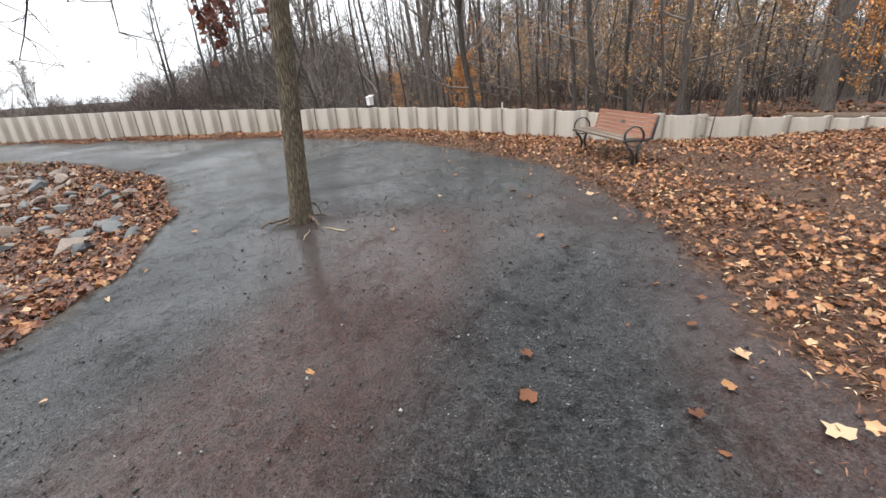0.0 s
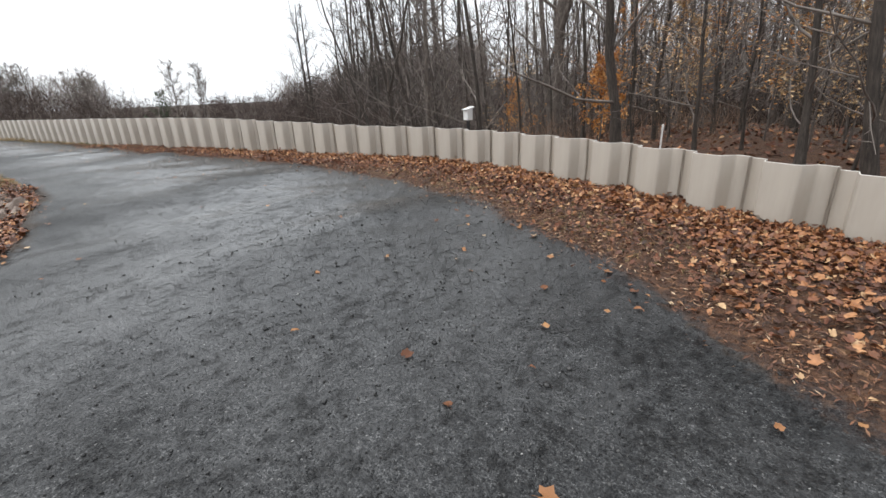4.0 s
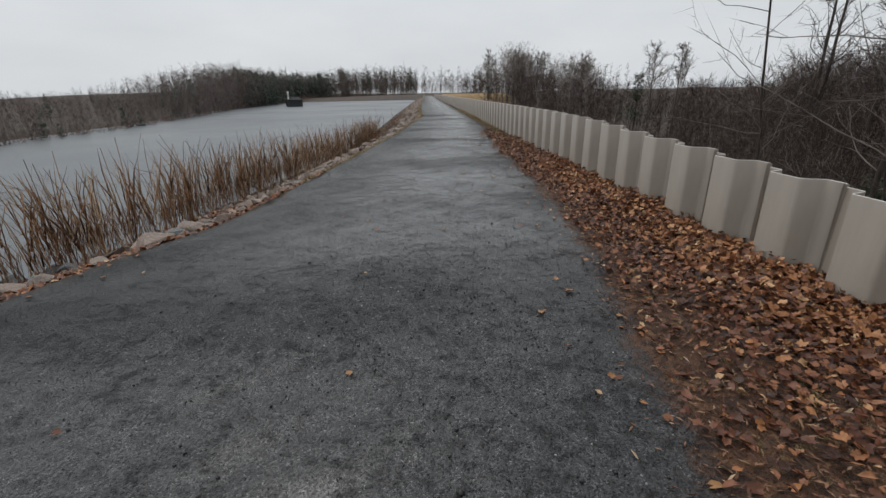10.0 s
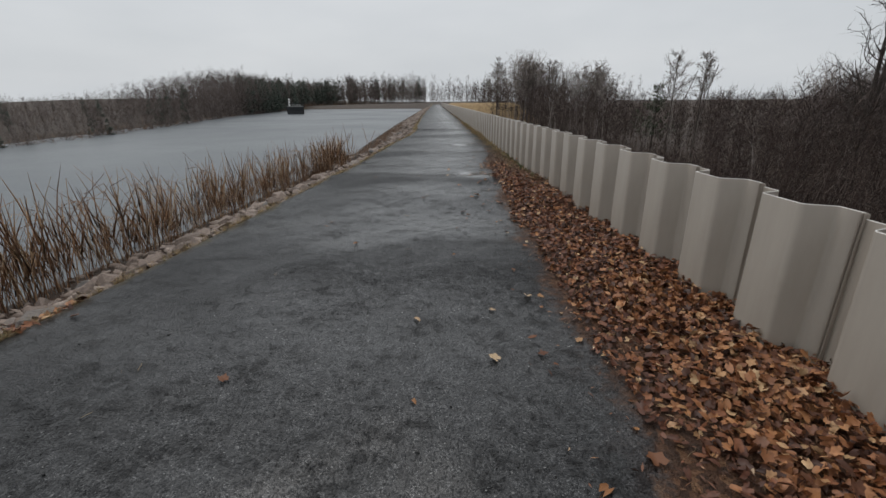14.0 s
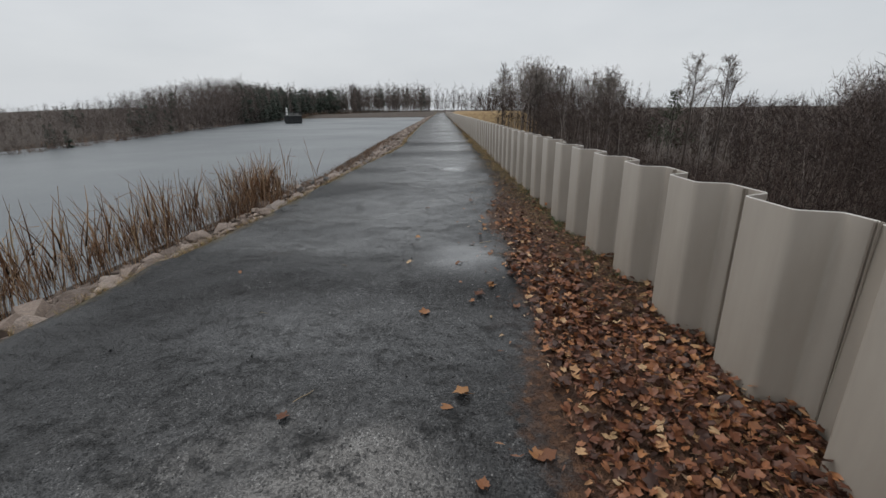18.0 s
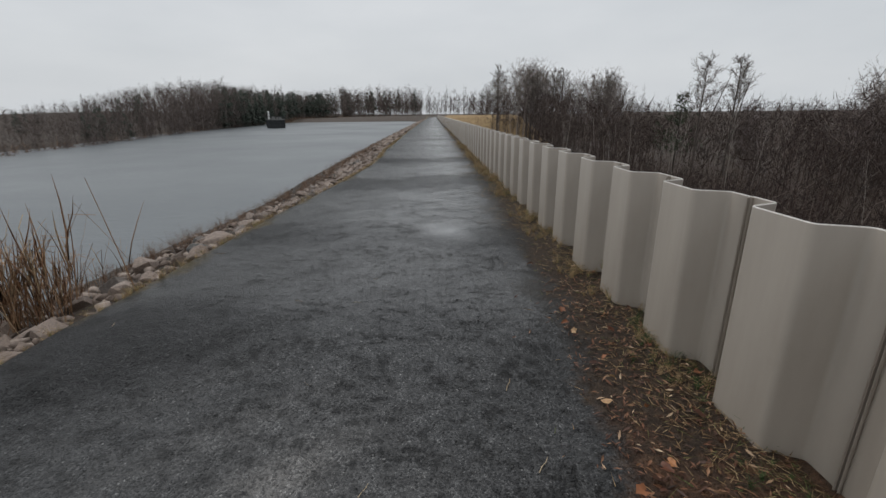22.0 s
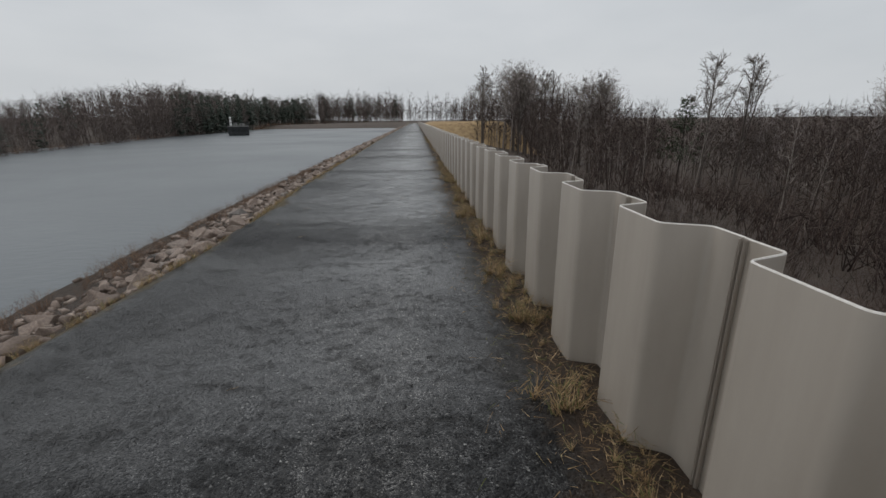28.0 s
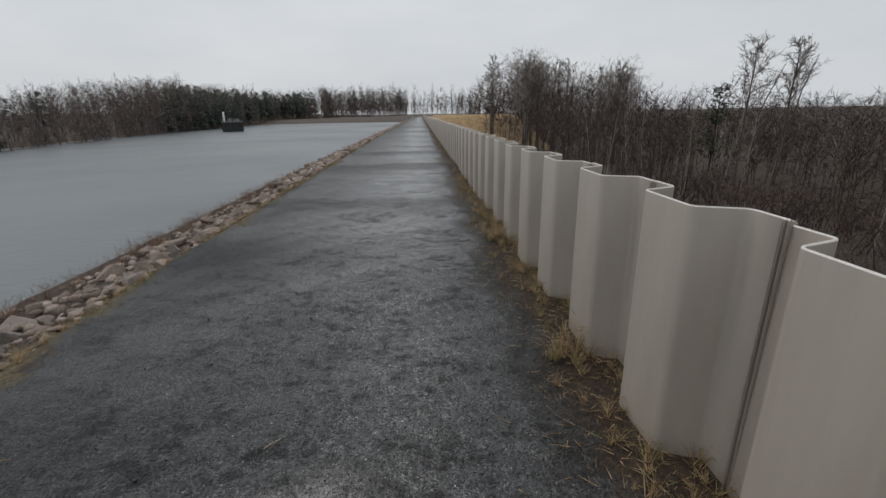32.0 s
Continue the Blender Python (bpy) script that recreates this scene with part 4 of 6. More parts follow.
while len(placed) < 285 and tries < 6000:
    tries += 1
    x, y = wr.uniform(2.5, 46), wr.uniform(-46, 16)
    if y > 4 + 0.32 * x or (x < 9 and y > 2.5):
        continue
    if seg_dist(np.array([x]), np.array([y]), WALL_LINE)[0] > -2.2 or not clear_of(x, y, 1.5):
        continue
    k = wr.choice([0, 2, 2, 3, 5, 5, 5, 5]) if x < 15 else wr.choice([0, 0, 1, 2, 2, 3, 4, 5, 5, 5, 5, 5])
    plant(PROTOS[k], TREE_LABELS[k], x, y, wr.uniform(0.75, 1.1), wr.uniform(0, 360), (wr.uniform(-7, 2), wr.uniform(-12, -2)))
    placed.append((x, y))
n_sap = 0
while n_sap < 64:
    x, y = wr.uniform(1.5, 26), wr.uniform(-34, 9)
    if y > 3 + 0.3 * x or seg_dist(np.array([x]), np.array([y]), WALL_LINE)[0] > -1.2 or not clear_of(x, y, 0.6):
        continue
    plant(SAPLINGS[wr.randrange(4)], "thin bare sapling with fine twigs", x, y, wr.uniform(0.6, 1.2), wr.uniform(0, 360), (wr.uniform(-10, 4), wr.uniform(-15, 0)), group="saplings of the woods", name="sapling")
    placed.append((x, y))
    n_sap += 1
plant(SAPLINGS[0], "thin bare sapling standing against the wall", -4.32, -13.8, 0.55, 30, (3, -4), name="sapling")


# young beeches that keep their leaves
def leafy(seed, height, count, material, x, y, label, size=0.055, low=0.5, radius=0.03, reach=0.42, tilt=0.7):
    r = np.random.default_rng(seed)
    tr, cr = grow_tree(seed, height, radius, 16, 0.12, 4, 3, 0.04, reach, 6, 0.003)
    z = float(ground_z(np.array([x]), np.array([y]))[0])
    e = thing("young_beech", label, "tree", pose(x, y, z), "young trees with leaves")
    part("trunk", mesh_pair("trunk", tr, M_BARK), None, e)
    part("crown", mesh_pair("crown", cr, M_TWIG), None, e)
    tips = crown_tips(r, cr, count, low)
    pl = places_np(tips, turns(count, r, tilt), r.uniform(0.6, 1.2, count) * size)
    v, t = spread(*SMALL_LEAF, pl)
    part("leaves", mesh_pair("leaves", (v, t), material, False), None, e, "dry clinging leaves")


leafy(31, 2.5, 1500, M_ORANGE, 5.8, -6.9, "small beech with bright orange winter leaves behind the wall", 0.06, 0.3)
leafy(32, 4.2, 1500, M_TAN, 7.5, -13.0, "young beech with pale tan winter leaves in the woods", 0.05)
leafy(33, 3.6, 1300, M_TAN, 5.2, -15.5, "young beech with pale tan winter leaves in the woods", 0.05)
leafy(34, 3.4, 1500, M_ORANGE, 3.2, -19.8, "beech with orange winter leaves near the wall's end", 0.055)
leafy(35, 4.0, 1100, M_TAN, 10.5, -9.0, "young beech with pale tan winter leaves in the woods", 0.05)
leafy(36, 3.0, 900, M_ORANGE, 9.5, -2.5, "thin beech with rusty winter leaves in the woods", 0.05)
leafy(37, 3.8, 1300, M_TAN, 8.8, -18.0, "young beech with pale tan winter leaves in the woods", 0.05)
leafy(38, 3.6, 1000, M_TAN, 12.0, -12.0, "young beech with pale tan winter leaves in the woods", 0.05)


for i, (x, y) in enumerate(((3.0, -13.6), (5.2, -15.6), (6.4, -12.0), (8.4, -11.2), (4.6, -17.6), (10.0, -15.8), (7.2, -19.4), (12.2, -18.8), (7.6, -8.6), (11.0, -6.4),
                             (2.6, -16.4), (9.2, -13.2), (13.4, -9.4), (9.6, -20.2), (13.0, -0.8))):
    leafy(50 + i, 4.2 + 0.35 * (i % 4), 900, M_TAN if i % 3 else M_ORANGE, x, y, "young beech with pale tan winter leaves in the woods" if i % 3 else "young beech with rusty orange winter leaves in the woods", 0.062, 0.8, 0.03, 0.62, 0.4)


def evergreen_shrub(x, y, height):
    r = np.random.default_rng(78)
    z = float(ground_z(np.array([x]), np.array([y]))[0])
    e = thing("evergreen_shrub", "dark green shaggy evergreen shrub at the edge of the woods", "shrub", pose(x, y, z))
    stems, pos = [], []
    for i in range(46):
        a, up = r.uniform(0, 6.28), r.uniform(0.1, 1.4)
        lp = branch_line(r, (0, 0, 0.3 + height * 0.25 * r.uniform(0, 1)), (math.cos(a) * math.cos(up), math.sin(a) * math.cos(up), math.sin(up)), height * r.uniform(0.35, 0.68), 5, 0.05, 0.16)
        stems.append(tube_np(lp, np.linspace(0.02, 0.005, 6), 4))
        pos += [lp[r.integers(2, 6)] + r.normal(0, 0.13, 3) for _ in range(26)]
    part("stems", mesh_pair("stems", join_np(stems), M_BARK_DARK), None, e)
    pos = np.array(pos)
    tuft_ = (np.array([(0, 0, 0), (0.5, 0.08, 0.1), (0.1, 0.5, 0.15), (-0.45, 0.2, 0.1), (-0.2, -0.5, 0.05), (0.3, -0.4, 0.12), (0, 0, 0.35)]), np.array([(0, 1, 6), (0, 2, 6), (0, 3, 6), (0, 4, 6), (0, 5, 6)]))
    v, t = spread(*tuft_, places_np(pos, turns(len(pos), r, 0.9), r.uniform(0.1, 0.24, len(pos))))
    part("foliage", mesh_pair("foliage", (v, t), M_PINE, False), None, e, "dark green needle tufts")


evergreen_shrub(14.4, 10.4, 3.0)


# ---- the big oak on the path's edge ----
def oak():
    r = np.random.default_rng(5)
    e = thing("oak_tree", "oak with furrowed bark and bare roots in the gravel", "tree", pose(-9.49, -8.40, 0))
    h = np.array([-0.3, 0.0, 0.1, 0.25, 0.5, 0.9, 1.5, 2.4, 3.6, 5.2, 7.5, 10.5])
    cx = np.interp(h, [0, 2.2, 10], [0, -0.05, 0.2])
    path = np.stack([cx, -0.10 * h, h], -1)
    rad = np.interp(h, [-0.3, 0, 0.12, 0.3, 0.6, 2.4, 10.5], [0.18, 0.15, 0.127, 0.112, 0.102, 0.09, 0.042])
    dense = np.linspace(-0.3, 10.5, 150)
    path = np.stack([np.interp(dense, h, path[:, c]) for c in range(3)], -1)
    rad = np.interp(dense, h, rad)
    v, t = tube_np(path, rad, 40)
    # furrows: ridges that run up the trunk, broken and wandering
    a = np.arctan2(v[:, 1] + 0.10 * v[:, 2], v[:, 0] - np.interp(v[:, 2], h, cx))
    zz = v[:, 2]
    ridge = np.abs(np.sin(a * 9 + 1.2 * np.sin(zz * 2.3) + 0.7 * np.sin(zz * 7 + a * 3))) ** 0.6
    lobes = 0.10 * np.cos(a * 4 + 0.6) * np.exp(-np.maximum(zz, 0) / 0.22)
    k = 1 + 0.07 * (ridge - 0.5) + 0.012 * np.sin(zz * 17 + 2.1 * np.sin(3 * a)) * ridge + lobes
    cen = np.stack([np.interp(zz, h, cx), -0.10 * zz], -1)
    v[:, :2] = cen + (v[:, :2] - cen) * k[:, None]
    part("trunk", mesh_pair("trunk", (v, t), M_BARK_OAK), None, e)
    limbs = []
    for sx, sy, sz, dx, dy, dz, ln, r0 in ((0, 0, 3.1, 0.62, 0.68, 0.12, 3.2, 0.06), (0, 0, 3.3, 0.75, 0.45, 0.12, 3.2, 0.05), (0, 0, 3.6, 0.1, 0.9, 0.5, 2.6, 0.06),
                                           (0, 0, 4.0, 0.2, -0.9, 0.4, 3.4, 0.06), (0, 0, 4.6, -0.8, -0.3, 0.6, 3.6, 0.06), (0.1, 0, 5.6, 0.8, -0.2, 0.7, 3.0, 0.05)):
        lp = branch_line(r, (sx, sy, sz), (dx, dy, dz), ln, 7, -0.04, 0.12)
        limbs.append(tube_np(lp, np.linspace(r0, 0.012, 8), 6))
        for _ in range(6):
            q = lp[r.integers(2, 8)]
            sp = branch_line(r, q, (dx + r.normal(0, 0.6), dy + r.normal(0, 0.6), -0.45), ln * 0.35, 4, -0.12, 0.22)
            limbs.append(tube_np(sp, np.linspace(0.011, 0.004, 5), 4))
            for _ in range(4):
                tp = branch_line(r, sp[r.integers(1, 5)], (r.normal(), r.normal(), -0.7), ln * 0.16, 3, -0.05, 0.3)
                limbs.append(tube_np(tp, np.linspace(0.004, 0.0018, 4), 3))
    part("limbs", mesh_pair("limbs", join_np(limbs), M_BARK_DARK), None, e)
    # clusters of dead leaves that hang by the trunk
    for cx0, cy0, cz0, n in ((2.2, 2.45, 2.35, 60), (2.05, 2.1, 2.55, 46), (2.45, 2.65, 2.62, 30), (2.9, 1.9, 2.62, 22), (1.7, 1.8, 2.75, 18)):
        pos = np.array([cx0, cy0, cz0]) + r.normal(0, 1, (n, 3)) * (0.11, 0.11, 0.15)
        sprig = branch_line(r, (cx0 * 0.82, cy0 * 0.82, cz0 + 0.75), (cx0 * 0.25, cy0 * 0.25, -0.7), 0.95, 5, -0.1, 0.08)
        part("twig", mesh_pair("twig", tube_np(sprig, np.linspace(0.009, 0.003, 6), 4), M_BARK_DARK), None, e)
        v, t = spread(*LEAVES[1], places_np(pos, turns(n, r, 1.2), r.uniform(0.05, 0.085, n)))
        tagged(part("dead_foliage", mesh_pair("dead_foliage", (v, t), M_REDLEAF, False), None, e), "hanging tuft of dead red-brown foliage", kind="stuff")
    # a bare bough that droops towards the lake
    bough = [tube_np(branch_line(r, (0, 0, 3.0), (-0.85, 0.45, 0.05), 1.7, 7, -0.06, 0.08), np.linspace(0.04, 0.016, 8), 6)]
    tips = branch_line(r, (-1.35, 0.55, 2.75), (-0.7, 0.15, -0.5), 1.1, 6, -0.06, 0.16)
    for lp, r0 in ((tips, 0.016), (branch_line(r, (-1.3, 0.6, 2.8), (-0.5, 0.3, -0.95), 1.35, 6, -0.03, 0.14), 0.014), (branch_line(r, (-1.1, 0.5, 2.85), (-0.2, 0.1, -0.9), 1.0, 5, -0.02, 0.16), 0.011)):
        bough.append(tube_np(lp, np.linspace(r0, 0.004, len(lp)), 5))
        for _ in range(9):
            q = lp[r.integers(1, len(lp))]
            sp = branch_line(r, q, (r.normal(0, 0.7), r.normal(0, 0.7), -0.25), r.uniform(0.25, 0.55), 4, 0.02, 0.3)
            bough.append(tube_np(sp, np.linspace(0.005, 0.002, 5), 3))
            for _ in range(3):
                tp = branch_line(r, sp[r.integers(1, 5)], (r.normal(), r.normal(), r.normal(0, 0.5)), r.uniform(0.08, 0.22), 2, 0.0, 0.3)
                bough.append(tube_np(tp, [0.0028, 0.002, 0.001], 3))
    part("bough", mesh_pair("bough", join_np(bough), M_BARK_DARK), None, e, "bare drooping bough with fine twigs")
    for pts, r0 in (([(0.05, 0.1, 0.06), (-0.1, 0.26, 0.05), (-0.24, 0.4, 0.03), (-0.36, 0.46, 0.02), (-0.5, 0.58, -0.04)], 0.024),
                    ([(-0.12, 0.05, 0.08), (-0.26, 0.14, 0.05), (-0.42, 0.2, 0.03), (-0.55, 0.22, -0.03)], 0.026),
                    ([(0.17, -0.06, 0.16), (0.25, -0.10, 0.2), (0.29, -0.17, 0.12), (0.27, -0.24, 0.0)], 0.022),
                    ([(0.12, -0.08, 0.05), (0.26, -0.16, 0.03), (0.36, -0.2, 0.0), (0.45, -0.26, -0.05)], 0.02),
                    ([(-0.05, -0.18, 0.08), (-0.15, -0.36, 0.05), (-0.32, -0.55, -0.03)], 0.03)):
        p = np.array(pts) * (0.66, 0.66, 0.9)
        s = np.linspace(0, len(p) - 1, 14)
        line = np.stack([np.interp(s, np.arange(len(p)), p[:, c]) for c in range(3)], -1) + np.random.default_rng(3).normal(0, 0.008, (14, 3))
        part("root", mesh_pair("root", tube_np(line, np.linspace(r0 * 0.75, r0 * 0.25, 14), 8, 0.12, r), M_LOG), None, e)


oak()


# ---- distant woods ----
def far_tree(seed, height, limbs=12, twigs=70, thick=0.022, spread_=0.2, low=0.2, length=0.1):
    """A bare tree as it reads from afar: trunk, limbs and a haze of short twigs."""
    r = np.random.default_rng(seed)
    lean = r.normal(0, 0.35, 2)
    out = [slivers(np.array([[0, 0, -0.6]]), np.array([[lean[0], lean[1], height]]), [0.05], r)]
    f = r.uniform(low, 0.9, limbs)
    at = np.stack([lean[0] * f, lean[1] * f, f * height], -1)
    a, e = r.uniform(0, 6.28, limbs), r.uniform(0.5, 1.2, limbs)
    ln = height * spread_ * (1.25 - 0.75 * f) * r.uniform(0.6, 1.3, limbs) + 0.3
    d = np.stack([np.cos(a) * np.cos(e), np.sin(a) * np.cos(e), np.sin(e)], -1)
    tip = at + d * ln[:, None]
    out.append(slivers(at, tip, np.full(limbs, thick * 1.3), r))
    k = r.integers(0, limbs, twigs)
    b = at[k] + (tip - at)[k] * r.uniform(0.2, 1.0, (twigs, 1)) + r.normal(0, 0.03 * height, (twigs, 3)) * (1, 1, 0.6)
    sd = d[k] * 0.35 + r.normal(0, 0.6, (twigs, 3)) + (0, 0, 0.06)
    sd /= np.linalg.norm(sd, axis=1)[:, None]
    out.append(slivers(b, b + sd * (height * length * r.uniform(0.5, 1.4, twigs))[:, None], np.full(twigs, thick * 0.7), r))
    return join_np(out)


def far_pine(seed, height):
    r = np.random.default_rng(seed)
    out = [tube_np(np.array([(0, 0, -0.5), (0, 0, height)]), [0.15, 0.03], 4)]
    for i in range(46):
        f = r.uniform(0.25, 1.0)
        a = r.uniform(0, 6.28)
        ln = height * 0.24 * (1.08 - f) + 0.35
        d = np.array([math.cos(a), math.sin(a), r.uniform(-0.1, 0.35)])
        p = np.array([0, 0, f * height])
        w = np.cross(d, (0, 0, 1)) * ln * 0.28
        out.append((np.array([p, p + d * ln * 0.6 + w + (0, 0, -0.12), p + d * ln, p + d * ln * 0.6 - w + (0, 0, -0.12), p + d * ln * 0.5 + (0, 0, 0.25)]),
                    np.array([(0, 1, 4), (1, 2, 4), (2, 3, 4), (3, 0, 4), (0, 2, 1), (0, 3, 2)])))
    return join_np(out)


FAR = [far_tree(300 + i, 10.0, 12, 75, 0.024, 0.2) for i in range(8)]
FAR_THIN = [far_tree(320 + i, 10.0, 8, 40, 0.022, 0.13, 0.12) for i in range(5)]
FAR_SMALL = [far_tree(330 + i, 10.0, 9, 40, 0.046, 0.18, 0.08) for i in range(6)]
FARP = [far_pine(340 + i, 10.0) for i in range(3)]


def wood(name, pts, heights, protos, material, label):
    r = np.random.default_rng(len(pts))
    z = land_z(pts[:, 0], pts[:, 1])
    pos = np.concatenate([pts, z[:, None]], 1)
    which = r.integers(0, len(protos), len(pts))
    pieces = []
    for k, pr in enumerate(protos):
        s = which == k
        if s.any():
            pieces.append(spread(*pr, places_np(pos[s], turns(int(s.sum()), r, 0.05), heights[s] / 10.0)))
    stuff(name, pieces, material, label, "woods")


def polar(r, n, az0, az1, d0, d1, cx, cy, power=1.0):
    az = np.radians(r.uniform(az0, az1, n))
    d = d0 + (d1 - d0) * r.uniform(0, 1, n) ** power
    return np.stack([cx + np.sin(az) * d, cy + np.cos(az) * d], -1), np.degrees(az), d


r9 = np.random.default_rng(9)
# valley woods below the dam: the tops keep to a low skyline
SKY_AZ, SKY_EL = [2, 6, 9, 15, 22, 25, 33, 42, 55, 75, 100], [2.6, 2.8, 3.0, 2.8, 2.0, 1.3, 1.0, 1.2, 1.6, 2.6, 3.6]
p, az, d = polar(r9, 1900, 3, 100, 18, 150, -1.5, 10, 0.9)
keep = (p[:, 0] > 11) & ~((p[:, 1] < 4 + 0.3 * p[:, 0]) & (p[:, 0] < 44))
p, az, d = p[keep], az[keep], d[keep]
floor = ground_z(p[:, 0], p[:, 1])
lim = np.interp(az, SKY_AZ, SKY_EL)
hh = np.clip(1.4 + np.tan(np.radians(lim - np.abs(r9.normal(0, 0.6, len(p))) - 3.5 * (d < 40))) * d - floor, 3.5, 19)
shade = np.zeros(len(p), bool)
for cy in (1.0, 8.0, 15.0, 22.0):
    for tx, ty in ((39.3, 85.0), (42.0, 79.0)):
        bear = np.arctan2(p[:, 0] + 1.3, p[:, 1] - cy) - math.atan2(tx + 1.3, ty - cy)
        shade |= (np.abs(bear) < 0.042) & (np.hypot(p[:, 0] + 1.3, p[:, 1] - cy) < math.hypot(tx + 1.3, ty - cy) + 1)
hh = np.where(shade, np.clip(hh * 0.3, 1.2, 2.6), hh)
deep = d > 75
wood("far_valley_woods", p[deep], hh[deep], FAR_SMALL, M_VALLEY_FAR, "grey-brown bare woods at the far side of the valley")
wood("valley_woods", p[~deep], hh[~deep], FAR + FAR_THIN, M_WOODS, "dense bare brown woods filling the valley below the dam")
# woods further out that close the horizon on both sides
p, az, d = polar(r9, 420, 4, 62, 150, 270, -1.5, 10)
lim = np.interp(az, SKY_AZ, SKY_EL)
hh = np.clip(1.4 + np.tan(np.radians(lim - np.abs(r9.normal(0, 0.35, len(p))))) * d - land_z(p[:, 0], p[:, 1]), 3, 18)
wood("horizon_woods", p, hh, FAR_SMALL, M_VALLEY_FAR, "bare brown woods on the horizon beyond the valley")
p, az, d = polar(r9, 300, -80, -36, 70, 150, -1.6, 16)
p, d = p[seg_dist(p[:, 0], p[:, 1], FAR_SHORE) > 4], d[seg_dist(p[:, 0], p[:, 1], FAR_SHORE) > 4]
wood("plateau_woods", p, np.clip(1.4 + np.tan(np.radians(r9.uniform(0.4, 1.2, len(p)))) * d - land_z(p[:, 0], p[:, 1]), 2, 12), FAR_SMALL, M_SHORE_WOODS, "bare grey-brown woods back from the far shore")
# taller groups that break the skyline
az = np.radians(np.concatenate([r9.normal(12.5, 2.8, 30), r9.normal(20, 1.6, 14), r9.normal(44.5, 0.9, 6)]))
d = np.concatenate([r9.normal(112, 10, 30), r9.normal(108, 8, 14), r9.normal(92, 4, 6)])
p = np.stack([-1.5 + np.sin(az) * d, 10 + np.cos(az) * d], -1)
el = np.concatenate([r9.uniform(4.0, 5.8, 30), r9.uniform(3.0, 4.5, 14), r9.uniform(2.6, 3.6, 6)])
hh = 1.4 + np.tan(np.radians(el)) * d - ground_z(p[:, 0], p[:, 1])
# the grove's pale twig colour holds the haze of distance
wood("tall_grove", p, hh, [far_tree(360 + i, 10.0, 24, 190, 0.024, 0.27, 0.4, 0.06) for i in range(6)], M_HAZED_TWIGS, "tall bare grove standing above the valley woods")
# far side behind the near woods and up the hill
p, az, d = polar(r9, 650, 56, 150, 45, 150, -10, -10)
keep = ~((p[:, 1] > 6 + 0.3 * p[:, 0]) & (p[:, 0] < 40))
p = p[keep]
# hill twigs painted pale in place of haze
wood("hill_woods", p, r9.uniform(7, 13, len(p)), FAR + FAR_THIN, M_HAZED_TWIGS, "bare grey-brown woods rising over the far hill")
# the deep of the near woods
p, az, d = polar(r9, 470, 20, 110, 28, 72, -4, -8)
p = p[~((p[:, 1] > 4 + 0.3 * p[:, 0]) & (p[:, 0] < 60)) & (p[:, 0] > 14)]
wood("deep_woods", p, r9.uniform(8, 17, len(p)), FAR + FAR_THIN, M_SHORE_WOODS, "dense dark bare trees deep in the woods")
# the ridge that closes the valley
p, az, d = polar(r9, 1300, 33, 64, 95, 170, -12, -11)
keep = (np.arctan2(p[:, 0] + 1, p[:, 1] - 22) > 0.86) | (az < 34)
p, az, d = p[keep], az[keep], d[keep]
lim = np.interp(az, [30, 34, 37, 40, 44, 48, 54, 62], [0.3, 1.2, 2.0, 2.4, 2.9, 4.4, 5.4, 6.2])
hh = np.clip(1.4 + np.tan(np.radians(lim - np.abs(r9.normal(0, 0.5, len(p))))) * d - ground_z(p[:, 0], p[:, 1]), 2, 20)
wood("ridge_woods", p, hh, FAR_SMALL, M_SHORE_WOODS, "hazy grey-brown bare woods on the ridge beyond the valley")
# across the lake: from the water's edge back over the hill, tops along a wavering skyline
line = np.array(FAR_SHORE, float)
leg = np.linalg.norm(np.diff(line, axis=0), axis=1)
cum = np.concatenate([[0], np.cumsum(leg)])
mids = cum[:-1] + leg / 2
weight = np.array([1.0, 1.0, 1.0, 1.1, 1.8, 2.6, 3.4, 4.0, 4.6, 3.0, 2.0, 1.0, 0.6])
grid = np.linspace(0, cum[-1], 4000)
dens = np.cumsum(np.interp(grid, mids, weight))
s = np.concatenate([np.interp(r9.uniform(0, dens[-1], 2700), dens, grid), r9.uniform(cum[4], cum[10], 800), r9.uniform(0, cum[4], 500)])
p = np.stack([np.interp(s, cum, line[:, c]) for c in range(2)], -1)
out = p - np.array([-4.0, 60.0])
out[:, 1] = np.where(p[:, 1] > 300, out[:, 1], out[:, 1] * 0.2)
out /= np.linalg.norm(out, axis=1)[:, None]
deep = r9.uniform(0, 1, len(p)) ** 1.6
p = p + out * (0.8 + np.where(np.arange(len(p)) < 2700, 55, np.where(np.arange(len(p)) < 3500, 16, 30)) * deep)[:, None]
rel = p - np.array([-1.6, 16.0])
az, d = np.degrees(np.arctan2(rel[:, 0], rel[:, 1])), np.linalg.norm(rel, axis=1)
el = np.interp(az, [-80, -60, -48, -43, -39, -35, -32, -26, -22, -16, -8, 0], [1.0, 0.9, 0.9, 1.2, 2.0, 3.0, 3.6, 4.1, 3.5, 2.8, 3.4, 3.5])
floor = far_land(p[:, 0], p[:, 1], ground_z(p[:, 0], p[:, 1]))
reach = np.where(deep > 0.3, r9.uniform(0.8, 1.05, len(d)), r9.uniform(0.55, 0.95, len(d)))
hh = np.clip((1.4 + np.tan(np.radians(el)) * d - floor) * reach, 1.8, 22)
pine = r9.uniform(0, 1, len(p)) < np.interp(az, [-27, -23, -14, -10], [0.02, 0.3, 0.3, 0.03])
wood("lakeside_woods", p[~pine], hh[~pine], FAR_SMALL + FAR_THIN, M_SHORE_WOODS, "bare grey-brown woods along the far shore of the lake")
